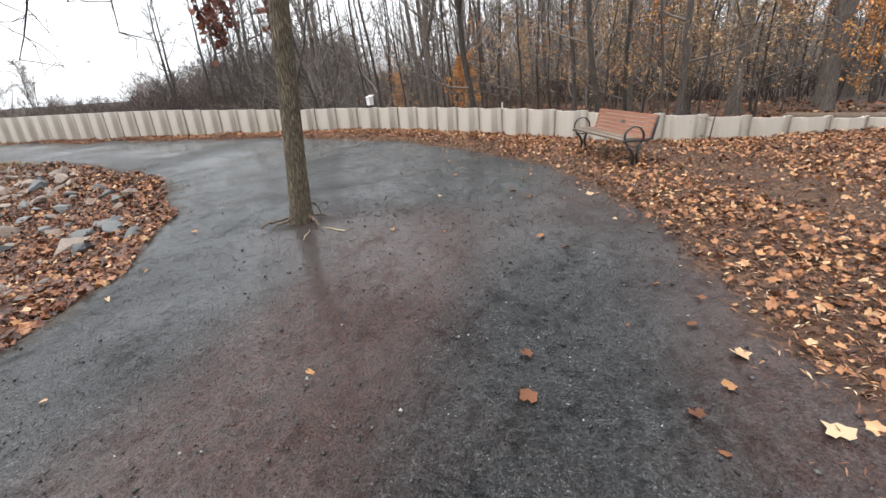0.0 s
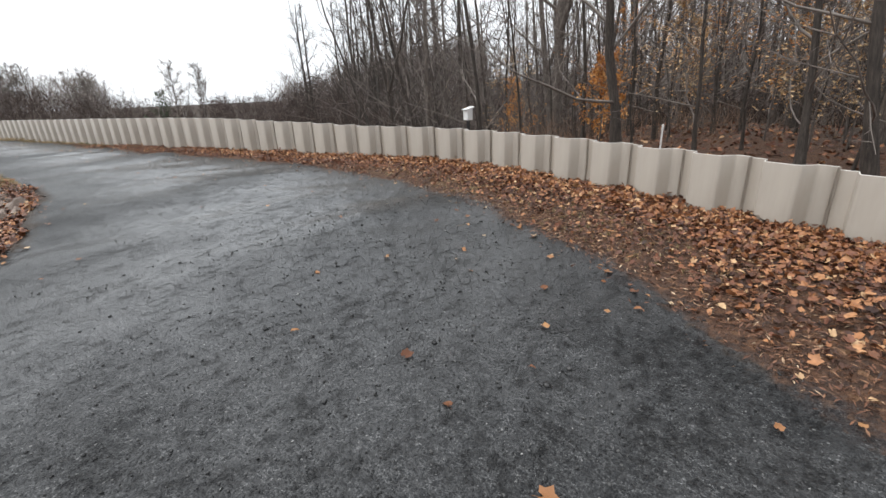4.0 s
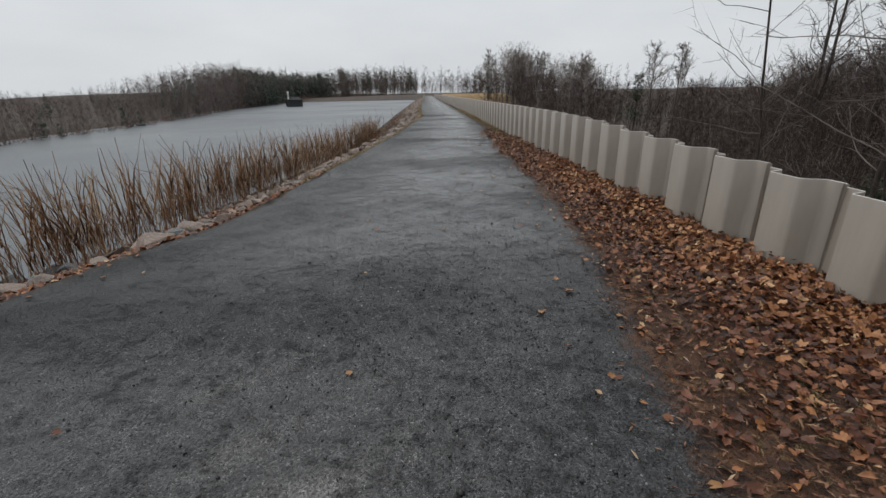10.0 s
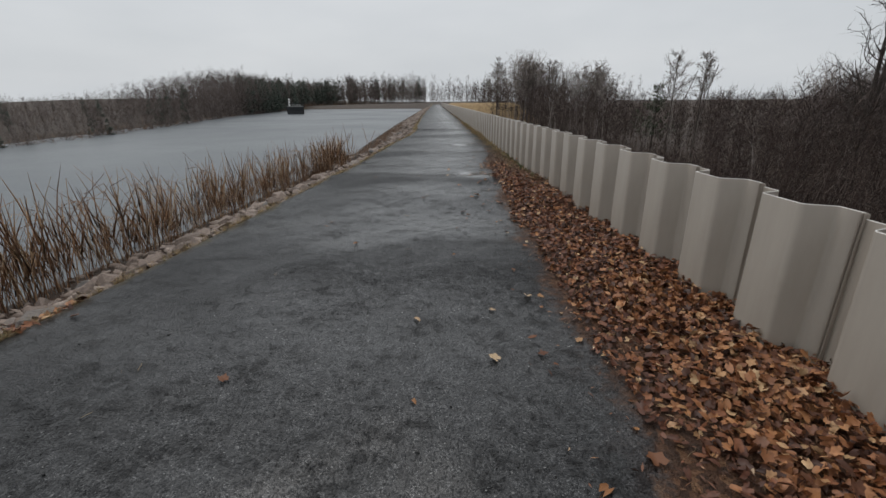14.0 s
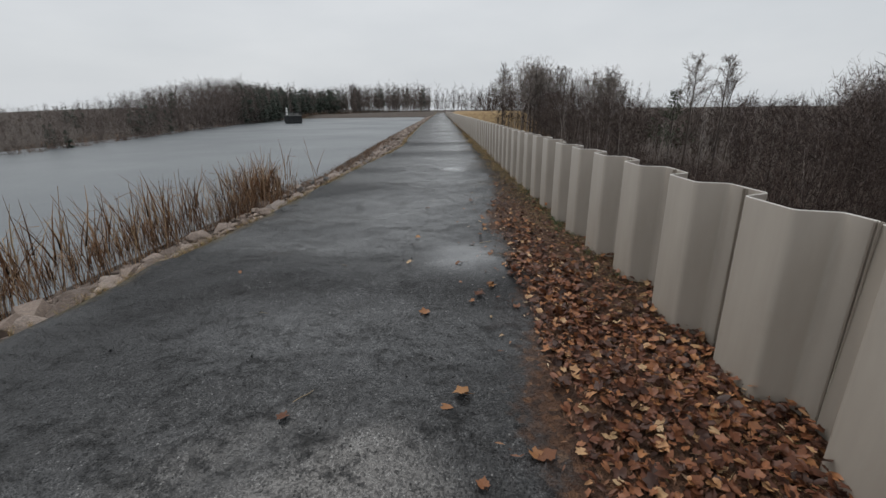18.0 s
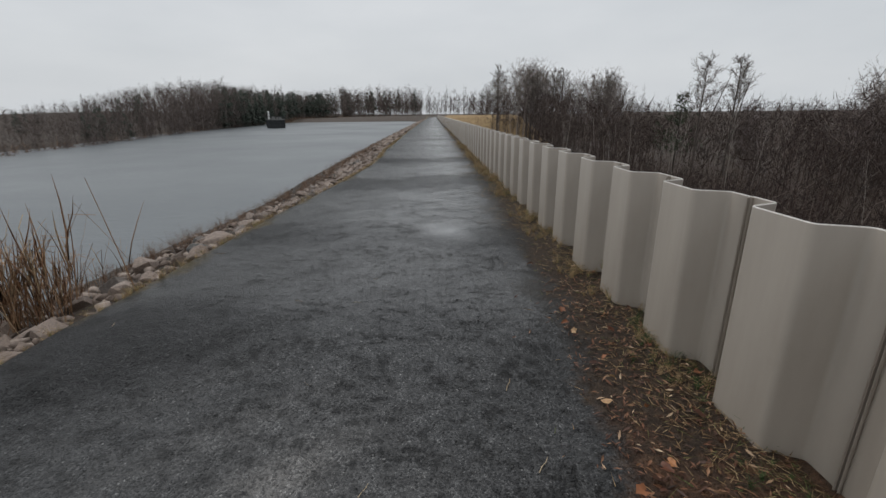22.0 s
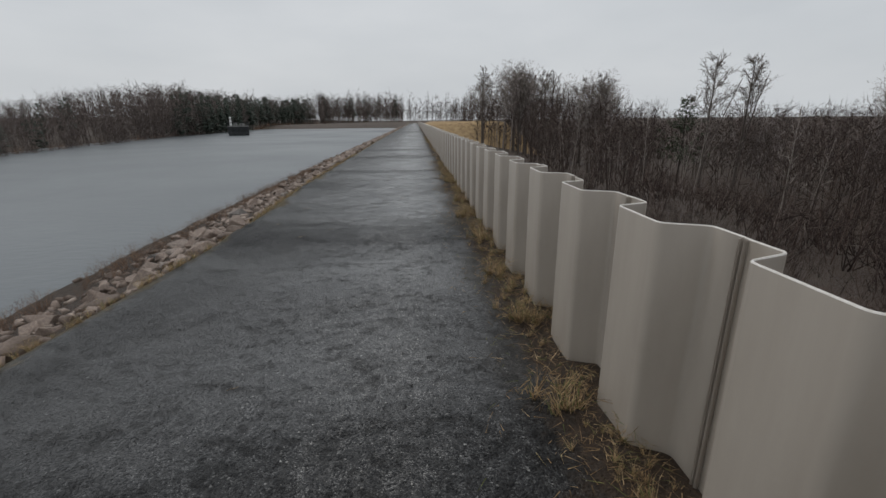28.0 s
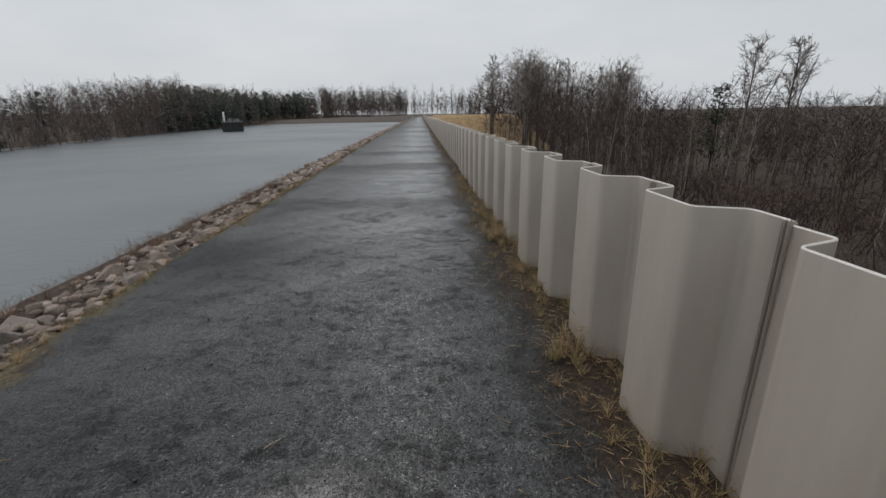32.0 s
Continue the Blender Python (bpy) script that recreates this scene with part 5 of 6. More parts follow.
wood("lakeside_pines", p[pine], hh[pine] * 0.86, FARP, M_FAR_PINE, "dark green pines among the far shore woods")
s = np.interp(r9.uniform(0, dens[-1], 1300), dens, grid)
p = np.stack([np.interp(s, cum, line[:, c]) for c in range(2)], -1)
SHORE_SCRUB = p + np.where(p[:, 1:] > 300, np.array([[0, 1.5]]), np.array([[-1.0, 0]])) * r9.uniform(0.2, 2.2, (len(p), 1))
# woods that close the far end of the dam and the land behind the viewer
p = np.stack([r9.uniform(-60, 110, 560), r9.uniform(235, 330, 560)], -1)
wood("end_woods", p, 3 + 13 * r9.uniform(0, 1, 560), FAR_SMALL, M_SHORE_WOODS, "bare woods beyond the far end of the dam")
p, az, d = polar(r9, 180, 140, 250, 18, 60, -14, -12)
p = p[(p[:, 1] < -24) | (p[:, 0] < -40)]
wood("rear_woods", p, r9.uniform(10, 15, len(p)), FAR, M_FAR, "bare woods behind the start of the path")


# a pine and two tall bare trees that rise from the valley
def pine_tree(x, y, height):
    r = np.random.default_rng(77)
    z = float(ground_z(np.array([x]), np.array([y]))[0])
    e = thing("pine_tree", "ragged dark green pine rising above the valley woods", "tree", pose(x, y, z))
    part("trunk", mesh_pair("trunk", tube_np(np.array([(0, 0, -0.3), (0.1, 0, height * 0.5), (0, 0.05, height)]), [0.16, 0.1, 0.02], 7), M_BARK_DARK), None, e)
    limbs, pos = [], []
    for i in range(44):
        f = r.uniform(0.22, 0.99)
        a = r.uniform(0, 6.28)
        ln = height * 0.42 * (1.06 - f) * r.uniform(0.5, 1.25) + 0.25
        lp = branch_line(r, (0, 0, f * height), (math.cos(a), math.sin(a), 0.25), ln, 4, 0.06, 0.12)
        limbs.append(tube_np(lp, np.linspace(0.03, 0.008, 5), 4))
        for _ in range(22):
            pos.append(lp[r.integers(1, 5)] + r.normal(0, 0.2, 3))
    part("limbs", mesh_pair("limbs", join_np(limbs), M_BARK_DARK), None, e)
    pos = np.array(pos)
    tuft = (np.array([(0, 0, 0), (0.5, 0.08, 0.1), (0.1, 0.5, 0.15), (-0.45, 0.2, 0.1), (-0.2, -0.5, 0.05), (0.3, -0.4, 0.12), (0, 0, 0.35)]), np.array([(0, 1, 6), (0, 2, 6), (0, 3, 6), (0, 4, 6), (0, 5, 6), (0, 2, 1), (0, 4, 3)]))
    v, t = spread(*tuft, places_np(pos, turns(len(pos), r, 0.6), r.uniform(0.2, 0.45, len(pos))))
    part("needles", mesh_pair("needles", (v, t), M_PINE, False), None, e, "dark green needle tufts")


pine_tree(39.3, 85.0, 12.8)
TALL = [grow_tree(410 + i, 18, 0.2, 20, 0.5, 10, 7, 0.012, 0.42, 6, 0.022, 0.0, True) for i in range(2)]
TALLM = [(mesh_pair("trunk", a, M_BARK), mesh_pair("crown", b, M_TWIG)) for a, b in TALL]
for x, y, s, k in ((44.0, 79.0, 0.95, 0), (39.6, 80.0, 0.95, 1)):
    plant(TALLM[k], "tall bare tree rising above the valley woods", x, y, s, 40 * k + x, group="tall valley trees")
GROVE = [grow_tree(440 + i, 18, 0.24, 18, 0.4, 9, 7, 0.015, 0.42, 5, 0.026, 0.0, True) for i in range(3)]
GROVEM = [(mesh_pair("trunk", a, M_BARK), mesh_pair("crown", b, M_TWIG)) for a, b in GROVE]
for i in range(17):
    a = math.radians(max(8.0, wr.gauss(12.5, 2.6)) if i < 12 else wr.gauss(19.5, 1.6))
    q = wr.uniform(100, 122)
    x, y = -1.5 + math.sin(a) * q, 10 + math.cos(a) * q
    up = 1.4 + math.tan(math.radians(wr.uniform(4.2, 5.7) if i < 12 else wr.uniform(3.4, 4.5))) * q - float(ground_z(np.array([x]), np.array([y]))[0])
    plant(GROVEM[i % 3], "tall spreading bare tree in the grove below the dam", x, y, up / 18.5, wr.uniform(0, 360), group="grove below the dam")


# ---- brush under the trees ----
def brush(name, pts, material, label, h0, h1, stems=5, thick=0.006):
    r = np.random.default_rng(len(pts) + 3)
    protos = []
    for i in range(5):
        b0 = r.normal(0, 0.14, (stems, 3)) * (1, 1, 0)
        tip = b0 + np.stack([r.normal(0, 0.3, stems), r.normal(0, 0.3, stems), r.uniform(0.55, 1.0, stems)], -1)
        k = np.repeat(np.arange(stems), 4)
        tb = b0[k] + (tip - b0)[k] * r.uniform(0.2, 0.95, (len(k), 1))
        tt = tb + r.normal(0, 0.2, (len(k), 3)) + (0, 0, 0.12)
        protos.append(join_np([slivers(b0, tip, np.full(stems, thick), r), slivers(tb, tt, np.full(len(k), thick * 0.55), r)]))
    z = land_z(pts[:, 0], pts[:, 1])
    pos = np.concatenate([pts, z[:, None]], 1)
    which = r.integers(0, 5, len(pts))
    s = r.uniform(h0, h1, len(pts))
    stuff(name, [spread(*protos[k], places_np(pos[which == k], turns(int((which == k).sum()), r, 0.15), s[which == k])) for k in range(5)], material, label, "brush")


p, az, d = polar(r9, 1700, 5, 150, 5, 75, 0, 2)
dw = -seg_dist(p[:, 0], p[:, 1], WALL_LINE)
p = p[(dw > np.interp(p[:, 1], [-12, 0, 8], [2.5, 6, 11])) & (p[:, 0] > 1)]
far = np.hypot(p[:, 0], p[:, 1]) > 22
brush("valley_brush", p[~far], M_BRUSH, "tangled bare brown brush under the trees", 0.6, 1.5, 6, 0.006)
brush("valley_thicket", p[far], M_WOODS, "dark bare thicket on the valley floor", 1.6, 3.6, 6, 0.011)
brush("shore_scrub", SHORE_SCRUB, M_BRUSH, "rusty brown scrub at the water's far edge", 0.5, 1.6, 6, 0.03)
q = np.stack([r9.uniform(3.2, 15, 620), r9.uniform(6, 60, 620)], -1)
brush("slope_brush", q[q[:, 0] > 3 + 0.1 * r9.uniform(0, 20, 620)], M_WOODS, "dark bare brush on the slope behind the wall", 0.5, 1.3, 6, 0.008)
# pale trunks that stand out of the brown woods
PALE = [grow_tree(430 + i, 9, 0.05, 9, 0.35, 4, 3, 0.03, 0.2, 6, 0.008) for i in range(3)]
PALEM = [(mesh_pair("trunk", a, M_PALE), mesh_pair("crown", b, M_PALE)) for a, b in PALE]
for i in range(22):
    a, q = math.radians(wr.uniform(16, 58)), wr.uniform(30, 75)
    plant(PALEM[i % 3], "pale-barked slender bare tree in the valley woods", -1 + math.sin(a) * q, 18 + math.cos(a) * q, wr.uniform(0.6, 0.95), wr.uniform(0, 360), (wr.uniform(-8, 8), wr.uniform(-8, 8)), group="pale valley trees")


# ---- fallen leaves ----
def gz_at(p):
    return ground_z(p[:, 0], p[:, 1])


def leaf_carpet(name, pts, label, lo=0.035, hi=0.075, lift=0.03, tilt=0.45, seed=1, material=None):
    r = np.random.default_rng(seed)
    n = len(pts)
    pos = np.concatenate([pts, (gz_at(pts) + 0.008 + np.abs(r.normal(0, lift, n)))[:, None]], 1)
    which = r.integers(0, len(LEAVES), n)
    rot, sc = turns(n, r, tilt), r.uniform(lo, hi, n)
    stuff(name, [spread(*LEAVES[k], places_np(pos[which == k], rot[which == k], sc[which == k])) for k in range(len(LEAVES))], material or M_LEAF, label, "leaves")


def rand_pts(r, n, x0, x1, y0, y1):
    return np.stack([r.uniform(x0, x1, n), r.uniform(y0, y1, n)], -1)


r1 = np.random.default_rng(21)
p = rand_pts(r1, 240000, -5.5, 0.3, -11.5, 16)
dr, dw = seg_dist(p[:, 0], p[:, 1], RIGHT_EDGE), -seg_dist(p[:, 0], p[:, 1], WALL_LINE)
band = np.interp(p[:, 1], [-12, -8, -4, 2, 8.5, 10.2, 11.5, 13.5, 15], [0.6, 0.6, 0.7, 0.75, 0.95, 0.6, 0.16, 0.05, 0.02])
pile = np.exp(-((dw + 0.35) / 0.55) ** 2) * np.interp(p[:, 1], [2, 9], [1, 0.1])
dens = band * (0.68 + 0.25 * wave2(p[:, 0], p[:, 1], 0.7, 1) + 0.7 * pile)
away = np.interp(p[:, 1], [7, 10, 13], [9, 0.32, 0.3])
dens = dens * np.where((p[:, 1] > 8.5) & (dw > -0.45), 0.25, 1) * np.where(p[:, 1] < 2, np.interp(dw, [-3.2, -1.6, -0.9], [0.45, 0.62, 1]), 1) * np.where(p[:, 1] < -4, np.interp(dw, [-1.9, -1.25, -0.8], [0.38, 0.62, 1.25]), 1)
dens = dens * np.where(p[:, 1] < 3, np.interp(dr + 0.15 * wave2(p[:, 0], p[:, 1], 0.6, 9), [0, 0.3, 0.6], [0.42, 0.7, 1]), np.interp(dr, [0, 0.25], [0.55, 1]))
ok = (dr > 0.02 + 0.1 * wave2(p[:, 0], p[:, 1], 0.5)) & (dw < 0.16) & (r1.uniform(0, 1, len(p)) < dens)
crest = (dw > -0.75 + 0.2 * wave2(p[:, 0], p[:, 1], 0.9, 4)) & (p[:, 1] < 4) & (r1.uniform(0, 1, len(p)) < 0.75)
leaf_carpet("wall_leaf_litter", p[ok & ~crest], "drift of wet brown and orange leaves along the wall", 0.018, 0.043, 0.025, 0.4, 2)
leaf_carpet("wall_leaf_drift", p[ok & crest], "loose heap of dry orange leaves against the wall", 0.022, 0.05, 0.03, 0.55, 6, M_LEAF_TAN)
p = rand_pts(r1, 122000, -12.9, 0, -21, -10)
dr, dw = seg_dist(p[:, 0], p[:, 1], RIGHT_EDGE), -seg_dist(p[:, 0], p[:, 1], WALL_LINE)
trail = np.exp(-((p[:, 1] + 13.7 - 0.28 * (p[:, 0] + 8)) / 0.55) ** 2) * (p[:, 0] > -9.5) * 0.75
near = np.exp(-(((p[:, 0] + 5.9) / 1.4) ** 2 + ((p[:, 1] + 11.6) / 0.7) ** 2)) * 0.45
dens = np.clip(0.66 + 0.3 * wave2(p[:, 0], p[:, 1], 1.1, 2) - trail - near - 0.15 * np.exp(-(dr / 0.35) ** 2), 0.08, 1)
ok = (dr > 0.0 + 0.15 * wave2(p[:, 0], p[:, 1], 0.6)) & (dw < 0.16) & (r1.uniform(0, 1, len(p)) < dens * 0.62)
ok &= r1.uniform(0, 1, len(p)) < np.interp(dr + 0.3 * wave2(p[:, 0], p[:, 1], 0.8, 9), [0, 0.4, 1.0, 1.6], [0.4, 0.6, 0.95, 1.2])
leaf_carpet("woodland_leaf_litter", p[ok], "thick carpet of tan and orange oak and maple leaves round the bench", 0.019, 0.047, 0.025, 0.45, 3, M_LEAF_TAN)
p = rand_pts(r1, 62000, -14, -5.2, -8.6, 4)
dl = -seg_dist(p[:, 0], p[:, 1], LEFT_EDGE)
dens = np.clip(0.95 - 0.16 * dl + 0.3 * wave2(p[:, 0], p[:, 1], 0.8, 3), 0, 1) * np.interp(p[:, 1], [-9, -4, 2, 6, 10], [1, 0.8, 0.5, 0.2, 0.02])
ok = (dl > 0.05 + 0.12 * wave2(p[:, 0], p[:, 1], 0.6)) & (dl < 5) & (r1.uniform(0, 1, len(p)) < dens)
leaf_carpet("bank_leaf_litter", p[ok], "rusty leaves over the stony lake bank", 0.028, 0.055, 0.02, 0.4, 4)
p = rand_pts(r1, 6000, 0.3, 22, -24, 6)
dw = -seg_dist(p[:, 0], p[:, 1], WALL_LINE)
leaf_carpet("woods_floor_leaves", p[dw > 0.4], "brown leaves on the floor of the woods", 0.06, 0.12, 0.03, 0.4, 5)

# shreds of leaf and straw that mat the ground between the large leaves and feather into the gravel
SHRED = (SMALL_LEAF[0] * (0.55, 1, 1), SMALL_LEAF[1])
p = np.concatenate([rand_pts(r1, 120000, -4.5, 0.1, -9.5, 15.5), rand_pts(r1, 110000, -12.6, -3.2, -14.6, -8)])
dr, dw = seg_dist(p[:, 0], p[:, 1], RIGHT_EDGE), -seg_dist(p[:, 0], p[:, 1], WALL_LINE)
fall_off = np.interp(dr + 0.12 * wave2(p[:, 0], p[:, 1], 0.5, 2), [-0.45, -0.1, 0.08, 1.0, 2.6], [0, 0.08, 0.85, 0.55, 0.25]) * np.interp(p[:, 1], [-4, 2, 8, 10, 13, 15.5], [1, 0.7, 0.6, 1.3, 1.1, 0.4])
ok = (dw < 0.1) & (r1.uniform(0, 1, len(p)) < fall_off * np.clip(0.85 + 0.4 * wave2(p[:, 0], p[:, 1], 0.4, 3), 0.15, 1))
p = p[ok]
pos = np.concatenate([p, (gz_at(p) + 0.008 + np.abs(r1.normal(0, 0.006, len(p))))[:, None]], 1)
stuff("leaf_shreds", [spread(*SHRED, places_np(pos, turns(len(p), r1, 0.35), r1.uniform(0.010, 0.029, len(p))))], M_SHRED, "matted brown shreds of leaf and straw beside the gravel", "leaves")

# single leaves lying on the gravel
LEAF_ME = [mesh_pair("fallen_leaf", L, None, True) for L in LEAVES]
M_LEAF1 = by_object("lone_leaf", [(0.0, (0.10, 0.036, 0.016)), (0.4, (0.23, 0.092, 0.035)), (0.8, (0.36, 0.19, 0.08)), (1.0, (0.5, 0.37, 0.23))], 0.5, 30, 0.2, 0.003)
for me in LEAF_ME:
    me.materials.clear()
    me.materials.append(M_LEAF1)
path_ob = bpy.data.objects["gravel_path"]
KNOWN = [(-11.92, -11.11, 0.06, 3), (-11.41, -12.1, 0.062, 0), (-11.89, -11.8, 0.045, 1), (-12.09, -11.86, 0.03, 2), (-11.9, -12.3, 0.07, 0), (-9.81, -11.04, 0.05, 1), (-11.6, -11.07, 0.045, 1), (-8.46, -10.85, 0.05, 3), (-8.29, -11.53, 0.06, 0), (-8.31, -9.69, 0.035, 3), (-4.86, -8.01, 0.05, 5), (-4.3, -8.52, 0.045, 3), (-3.96, -8.52, 0.035, 4), (-0.95, 3.0, 0.05, 5), (-1.82, 2.72, 0.05, 0), (-1.19, 1.88, 0.06, 3), (-1.49, 1.72, 0.06, 4),
         (-9.69, -10.11, 0.04, 2), (-5.4, -7.5, 0.05, 4), (-1.5, 7.6, 0.06, 3), (-1.75, 8.6, 0.05, 0),
         (-1.3, 8.9, 0.055, 1), (-1.15, 7.2, 0.06, 0), (-1.45, 9.6, 0.05, 4), (-6.6, -8.6, 0.05, 1), (-7.1, -9.6, 0.05, 0), (-8.1, -10.6, 0.055, 3)]
lr = random.Random(5)
spots = list(KNOWN)
while len(spots) < 280:
    x, y = lr.uniform(-14, -0.3), lr.uniform(-12.4, 13)
    d = -seg_dist(np.array([x]), np.array([y]), RIGHT_EDGE)[0]
    dl = seg_dist(np.array([x]), np.array([y]), LEFT_EDGE)[0]
    if d < 0.02 or dl < 0.05 or lr.random() > 0.02 + math.exp(-d / 0.28) + 0.4 * math.exp(-dl / 0.2) * (y < 2):
        continue
    spots.append((x, y, lr.uniform(0.02, 0.045), lr.randrange(6)))
for x, y, s, k in spots:
    o = part("fallen_leaf", LEAF_ME[k], None, path_ob)
    z = float(ground_z(np.array([x]), np.array([y]))[0])
    o.matrix_basis = pose(x, y, z + 0.012, lr.uniform(-14, 14), lr.uniform(-14, 14), lr.uniform(0, 360)) @ Matrix.Scale(s, 4)


# ---- loose stones on the path ----
def pebble(seed):
    r = np.random.default_rng(seed)
    v = np.array([(1, 0, 0), (-1, 0, 0), (0, 1, 0), (0, -1, 0), (0, 0, 0.8), (0, 0, -0.8)], float) * r.uniform(0.6, 1.3, (6, 1)) + r.normal(0, 0.15, (6, 3))
    return v, np.array([(0, 2, 4), (2, 1, 4), (1, 3, 4), (3, 0, 4), (2, 0, 5), (1, 2, 5), (3, 1, 5), (0, 3, 5)])


PEBBLES = [pebble(i) for i in range(6)]
TRACK = [(-14.5, -11.2), (-10.2, -10.6), (-7.6, -9.4), (-5.2, -7.8), (-3.4, -5.6), (-2.9, -3), (-2.4, 1), (-1.8, 6), (-1.7, 14), (-1.3, 22), (-1.2, 34)]
p = rand_pts(r1, 230000, -15, -0.2, -12.5, 33)
near = np.abs(seg_dist(p[:, 0], p[:, 1], TRACK))
inside = np.minimum(seg_dist(p[:, 0], p[:, 1], LEFT_EDGE), -seg_dist(p[:, 0], p[:, 1], RIGHT_EDGE))
dens = np.exp(-(near / 1.9) ** 2) * np.interp(p[:, 1], [-4, 2, 10], [1.0, 0.32, 0.2]) * np.clip(0.75 + 0.6 * wave2(p[:, 0], p[:, 1], 0.9, 6), 0.1, 1)
ok = (inside > -0.05) & (r1.uniform(0, 1, len(p)) < dens)
p = p[ok]
n = len(p)
sz = np.exp(r1.normal(-5.4, 0.42, n)) * np.interp(p[:, 1], [-6, 4], [1.3, 0.8])
pos = np.concatenate([p, (gz_at(p) + sz * 0.25)[:, None]], 1)
wh = r1.integers(0, 6, n)
rot = turns(n, r1, 0.7)
stuff("loose_gravel", [spread(*PEBBLES[k], places_np(pos[wh == k], rot[wh == k], sz[wh == k])) for k in range(6)], M_PEBBLE, "loose dark chips of crushed stone on the path", "gravel")


# ---- riprap along the lake ----
def rock_mesh(seed, flat=0.6, count=16, worn=True):
    r = np.random.default_rng(seed)
    bm = bmesh.new()
    for _ in range(count):
        q = r.normal(0, 1, 3)
        q = q / np.linalg.norm(q) * r.uniform(0.8, 1.05) * (1.0, r.uniform(0.6, 0.8), flat * r.uniform(0.75, 1.05))
        bm.verts.new(q)
    res = bmesh.ops.convex_hull(bm, input=bm.verts)
    bmesh.ops.delete(bm, geom=[g for g in res["geom_interior"] if isinstance(g, bmesh.types.BMVert)], context="VERTS")
    if worn:
        bmesh.ops.bevel(bm, geom=list(bm.edges), offset=0.05, segments=1, affect="EDGES", clamp_overlap=True)
        for v in bm.verts:
            if v.co.length > 1.06:
                v.co *= 1.06 / v.co.length
    bmesh.ops.triangulate(bm, faces=bm.faces)
    return mesh_bm("stone", bm)


ROCKS = [rock_mesh(i, 0.62 if i % 2 else 0.42) for i in range(10)]
for me in ROCKS:
    me.materials.append(M_ROCK)
ROCKS_WET = []
for me in ROCKS[:6]:
    c = me.copy()
    c.materials.clear()
    c.materials.append(M_ROCK_WET)
    ROCKS_WET.append(c)
ground_ob = bpy.data.objects["ground"]


def rock_np(me):
    v = np.array([q.co[:] for q in me.vertices])
    t = np.array([f.vertices[:] for f in me.polygons])
    return v, t


rr = random.Random(8)
bank_pts = []


def edge_x(y):
    return float(np.interp(y, [q[1] for q in LEFT_EDGE[4:]], [q[0] for q in LEFT_EDGE[4:]]))


def put_rock(x, y, s, meshes, sink=0.15):
    z = float(ground_z(np.array([x]), np.array([y]))[0])
    o = part("stone", rr.choice(meshes), None, ground_ob)
    o.matrix_basis = pose(x, y, z + s * (0.28 - sink), rr.uniform(-22, 22), rr.uniform(-22, 22), rr.uniform(0, 360)) @ Matrix.Scale(s, 4)


count = 0
while count < 285:
    y = rr.uniform(-1.5, 38) if rr.random() < 0.8 else rr.uniform(-1, 12)
    off = abs(rr.gauss(0.6, 0.4)) + 0.34
    s = rr.uniform(0.12, 0.27) * (1.25 if rr.random() < 0.18 else 0.95)
    x = edge_x(y) - off
    if any((x - a) ** 2 + (y - b) ** 2 < (0.55 * (s + c)) ** 2 for a, b, c in bank_pts):
        continue
    bank_pts.append((x, y, s))
    put_rock(x, y, s, ROCKS)
    count += 1
# darker wet stones among the leaves at the start
for x, y, s in ((-8.0, -2.3, 0.24), (-8.25, -1.6, 0.16), (-7.95, -3.75, 0.17), (-9.05, -5.0, 0.18), (-9.8, -5.15, 0.14), (-8.9, -2.3, 0.2), (-9.5, -3.0, 0.22), (-10.3, -3.9, 0.24),
                (-10.0, -3.3, 0.18), (-9.2, -1.6, 0.2), (-8.6, -0.8, 0.22), (-7.6, -0.6, 0.18), (-7.5, -2.0, 0.13), (-8.5, -3.3, 0.12), (-9.3, -4.2, 0.12), (-10.6, -4.6, 0.18),
                (-8.0, 0.4, 0.2), (-7.4, 0.9, 0.2), (-10.9, -3.4, 0.25), (-9.9, -2.1, 0.2), (-8.4, -4.4, 0.1), (-11.4, -4.6, 0.16), (-7.2, 0.1, 0.14), (-11.9, -5.2, 0.2)):
    put_rock(x, y, s, ROCKS_WET if rr.random() < 0.6 else ROCKS)
for _ in range(120):
    y = rr.uniform(-6.5, 2.5)
    off = rr.uniform(0.5, 4.2)
    x = edge_x(y) - off
    if any((x - a) ** 2 + (y - b) ** 2 < (0.6 * (c + 0.12)) ** 2 for a, b, c in bank_pts):
        continue
    sz = rr.uniform(0.09, 0.26)
    bank_pts.append((x, y, sz))
    put_rock(x, y, sz, ROCKS_WET if rr.random() < 0.45 else ROCKS, 0.1)
n = 4200
yy = np.concatenate([r1.uniform(1.5, 38, 2300), r1.uniform(38, 160, n - 2300)])
ex = np.interp(yy, [q[1] for q in LEFT_EDGE[4:]], [q[0] for q in LEFT_EDGE[4:]])
off = np.abs(r1.normal(1.0, 0.75, n)) + 0.25
p = np.stack([ex - off, yy], -1)
s = np.where(yy < 38, r1.uniform(0.035, 0.12, n), r1.uniform(0.1, 0.28, n))
pos = np.concatenate([p, (gz_at(p) + s * 0.15)[:, None]], 1)
wh = r1.integers(0, 10, n)
rot = turns(n, r1, 0.35)
RNP = []
for i in range(10):
    q = rock_mesh(50 + i, 0.55, 11, False)
    RNP.append(rock_np(q))
    bpy.data.meshes.remove(q)
stuff("riprap", [spread(*RNP[k], places_np(pos[wh == k], rot[wh == k], s[wh == k])) for k in range(10)], M_ROCKS, "tumbled brown riprap stones down to the lake", "stones")


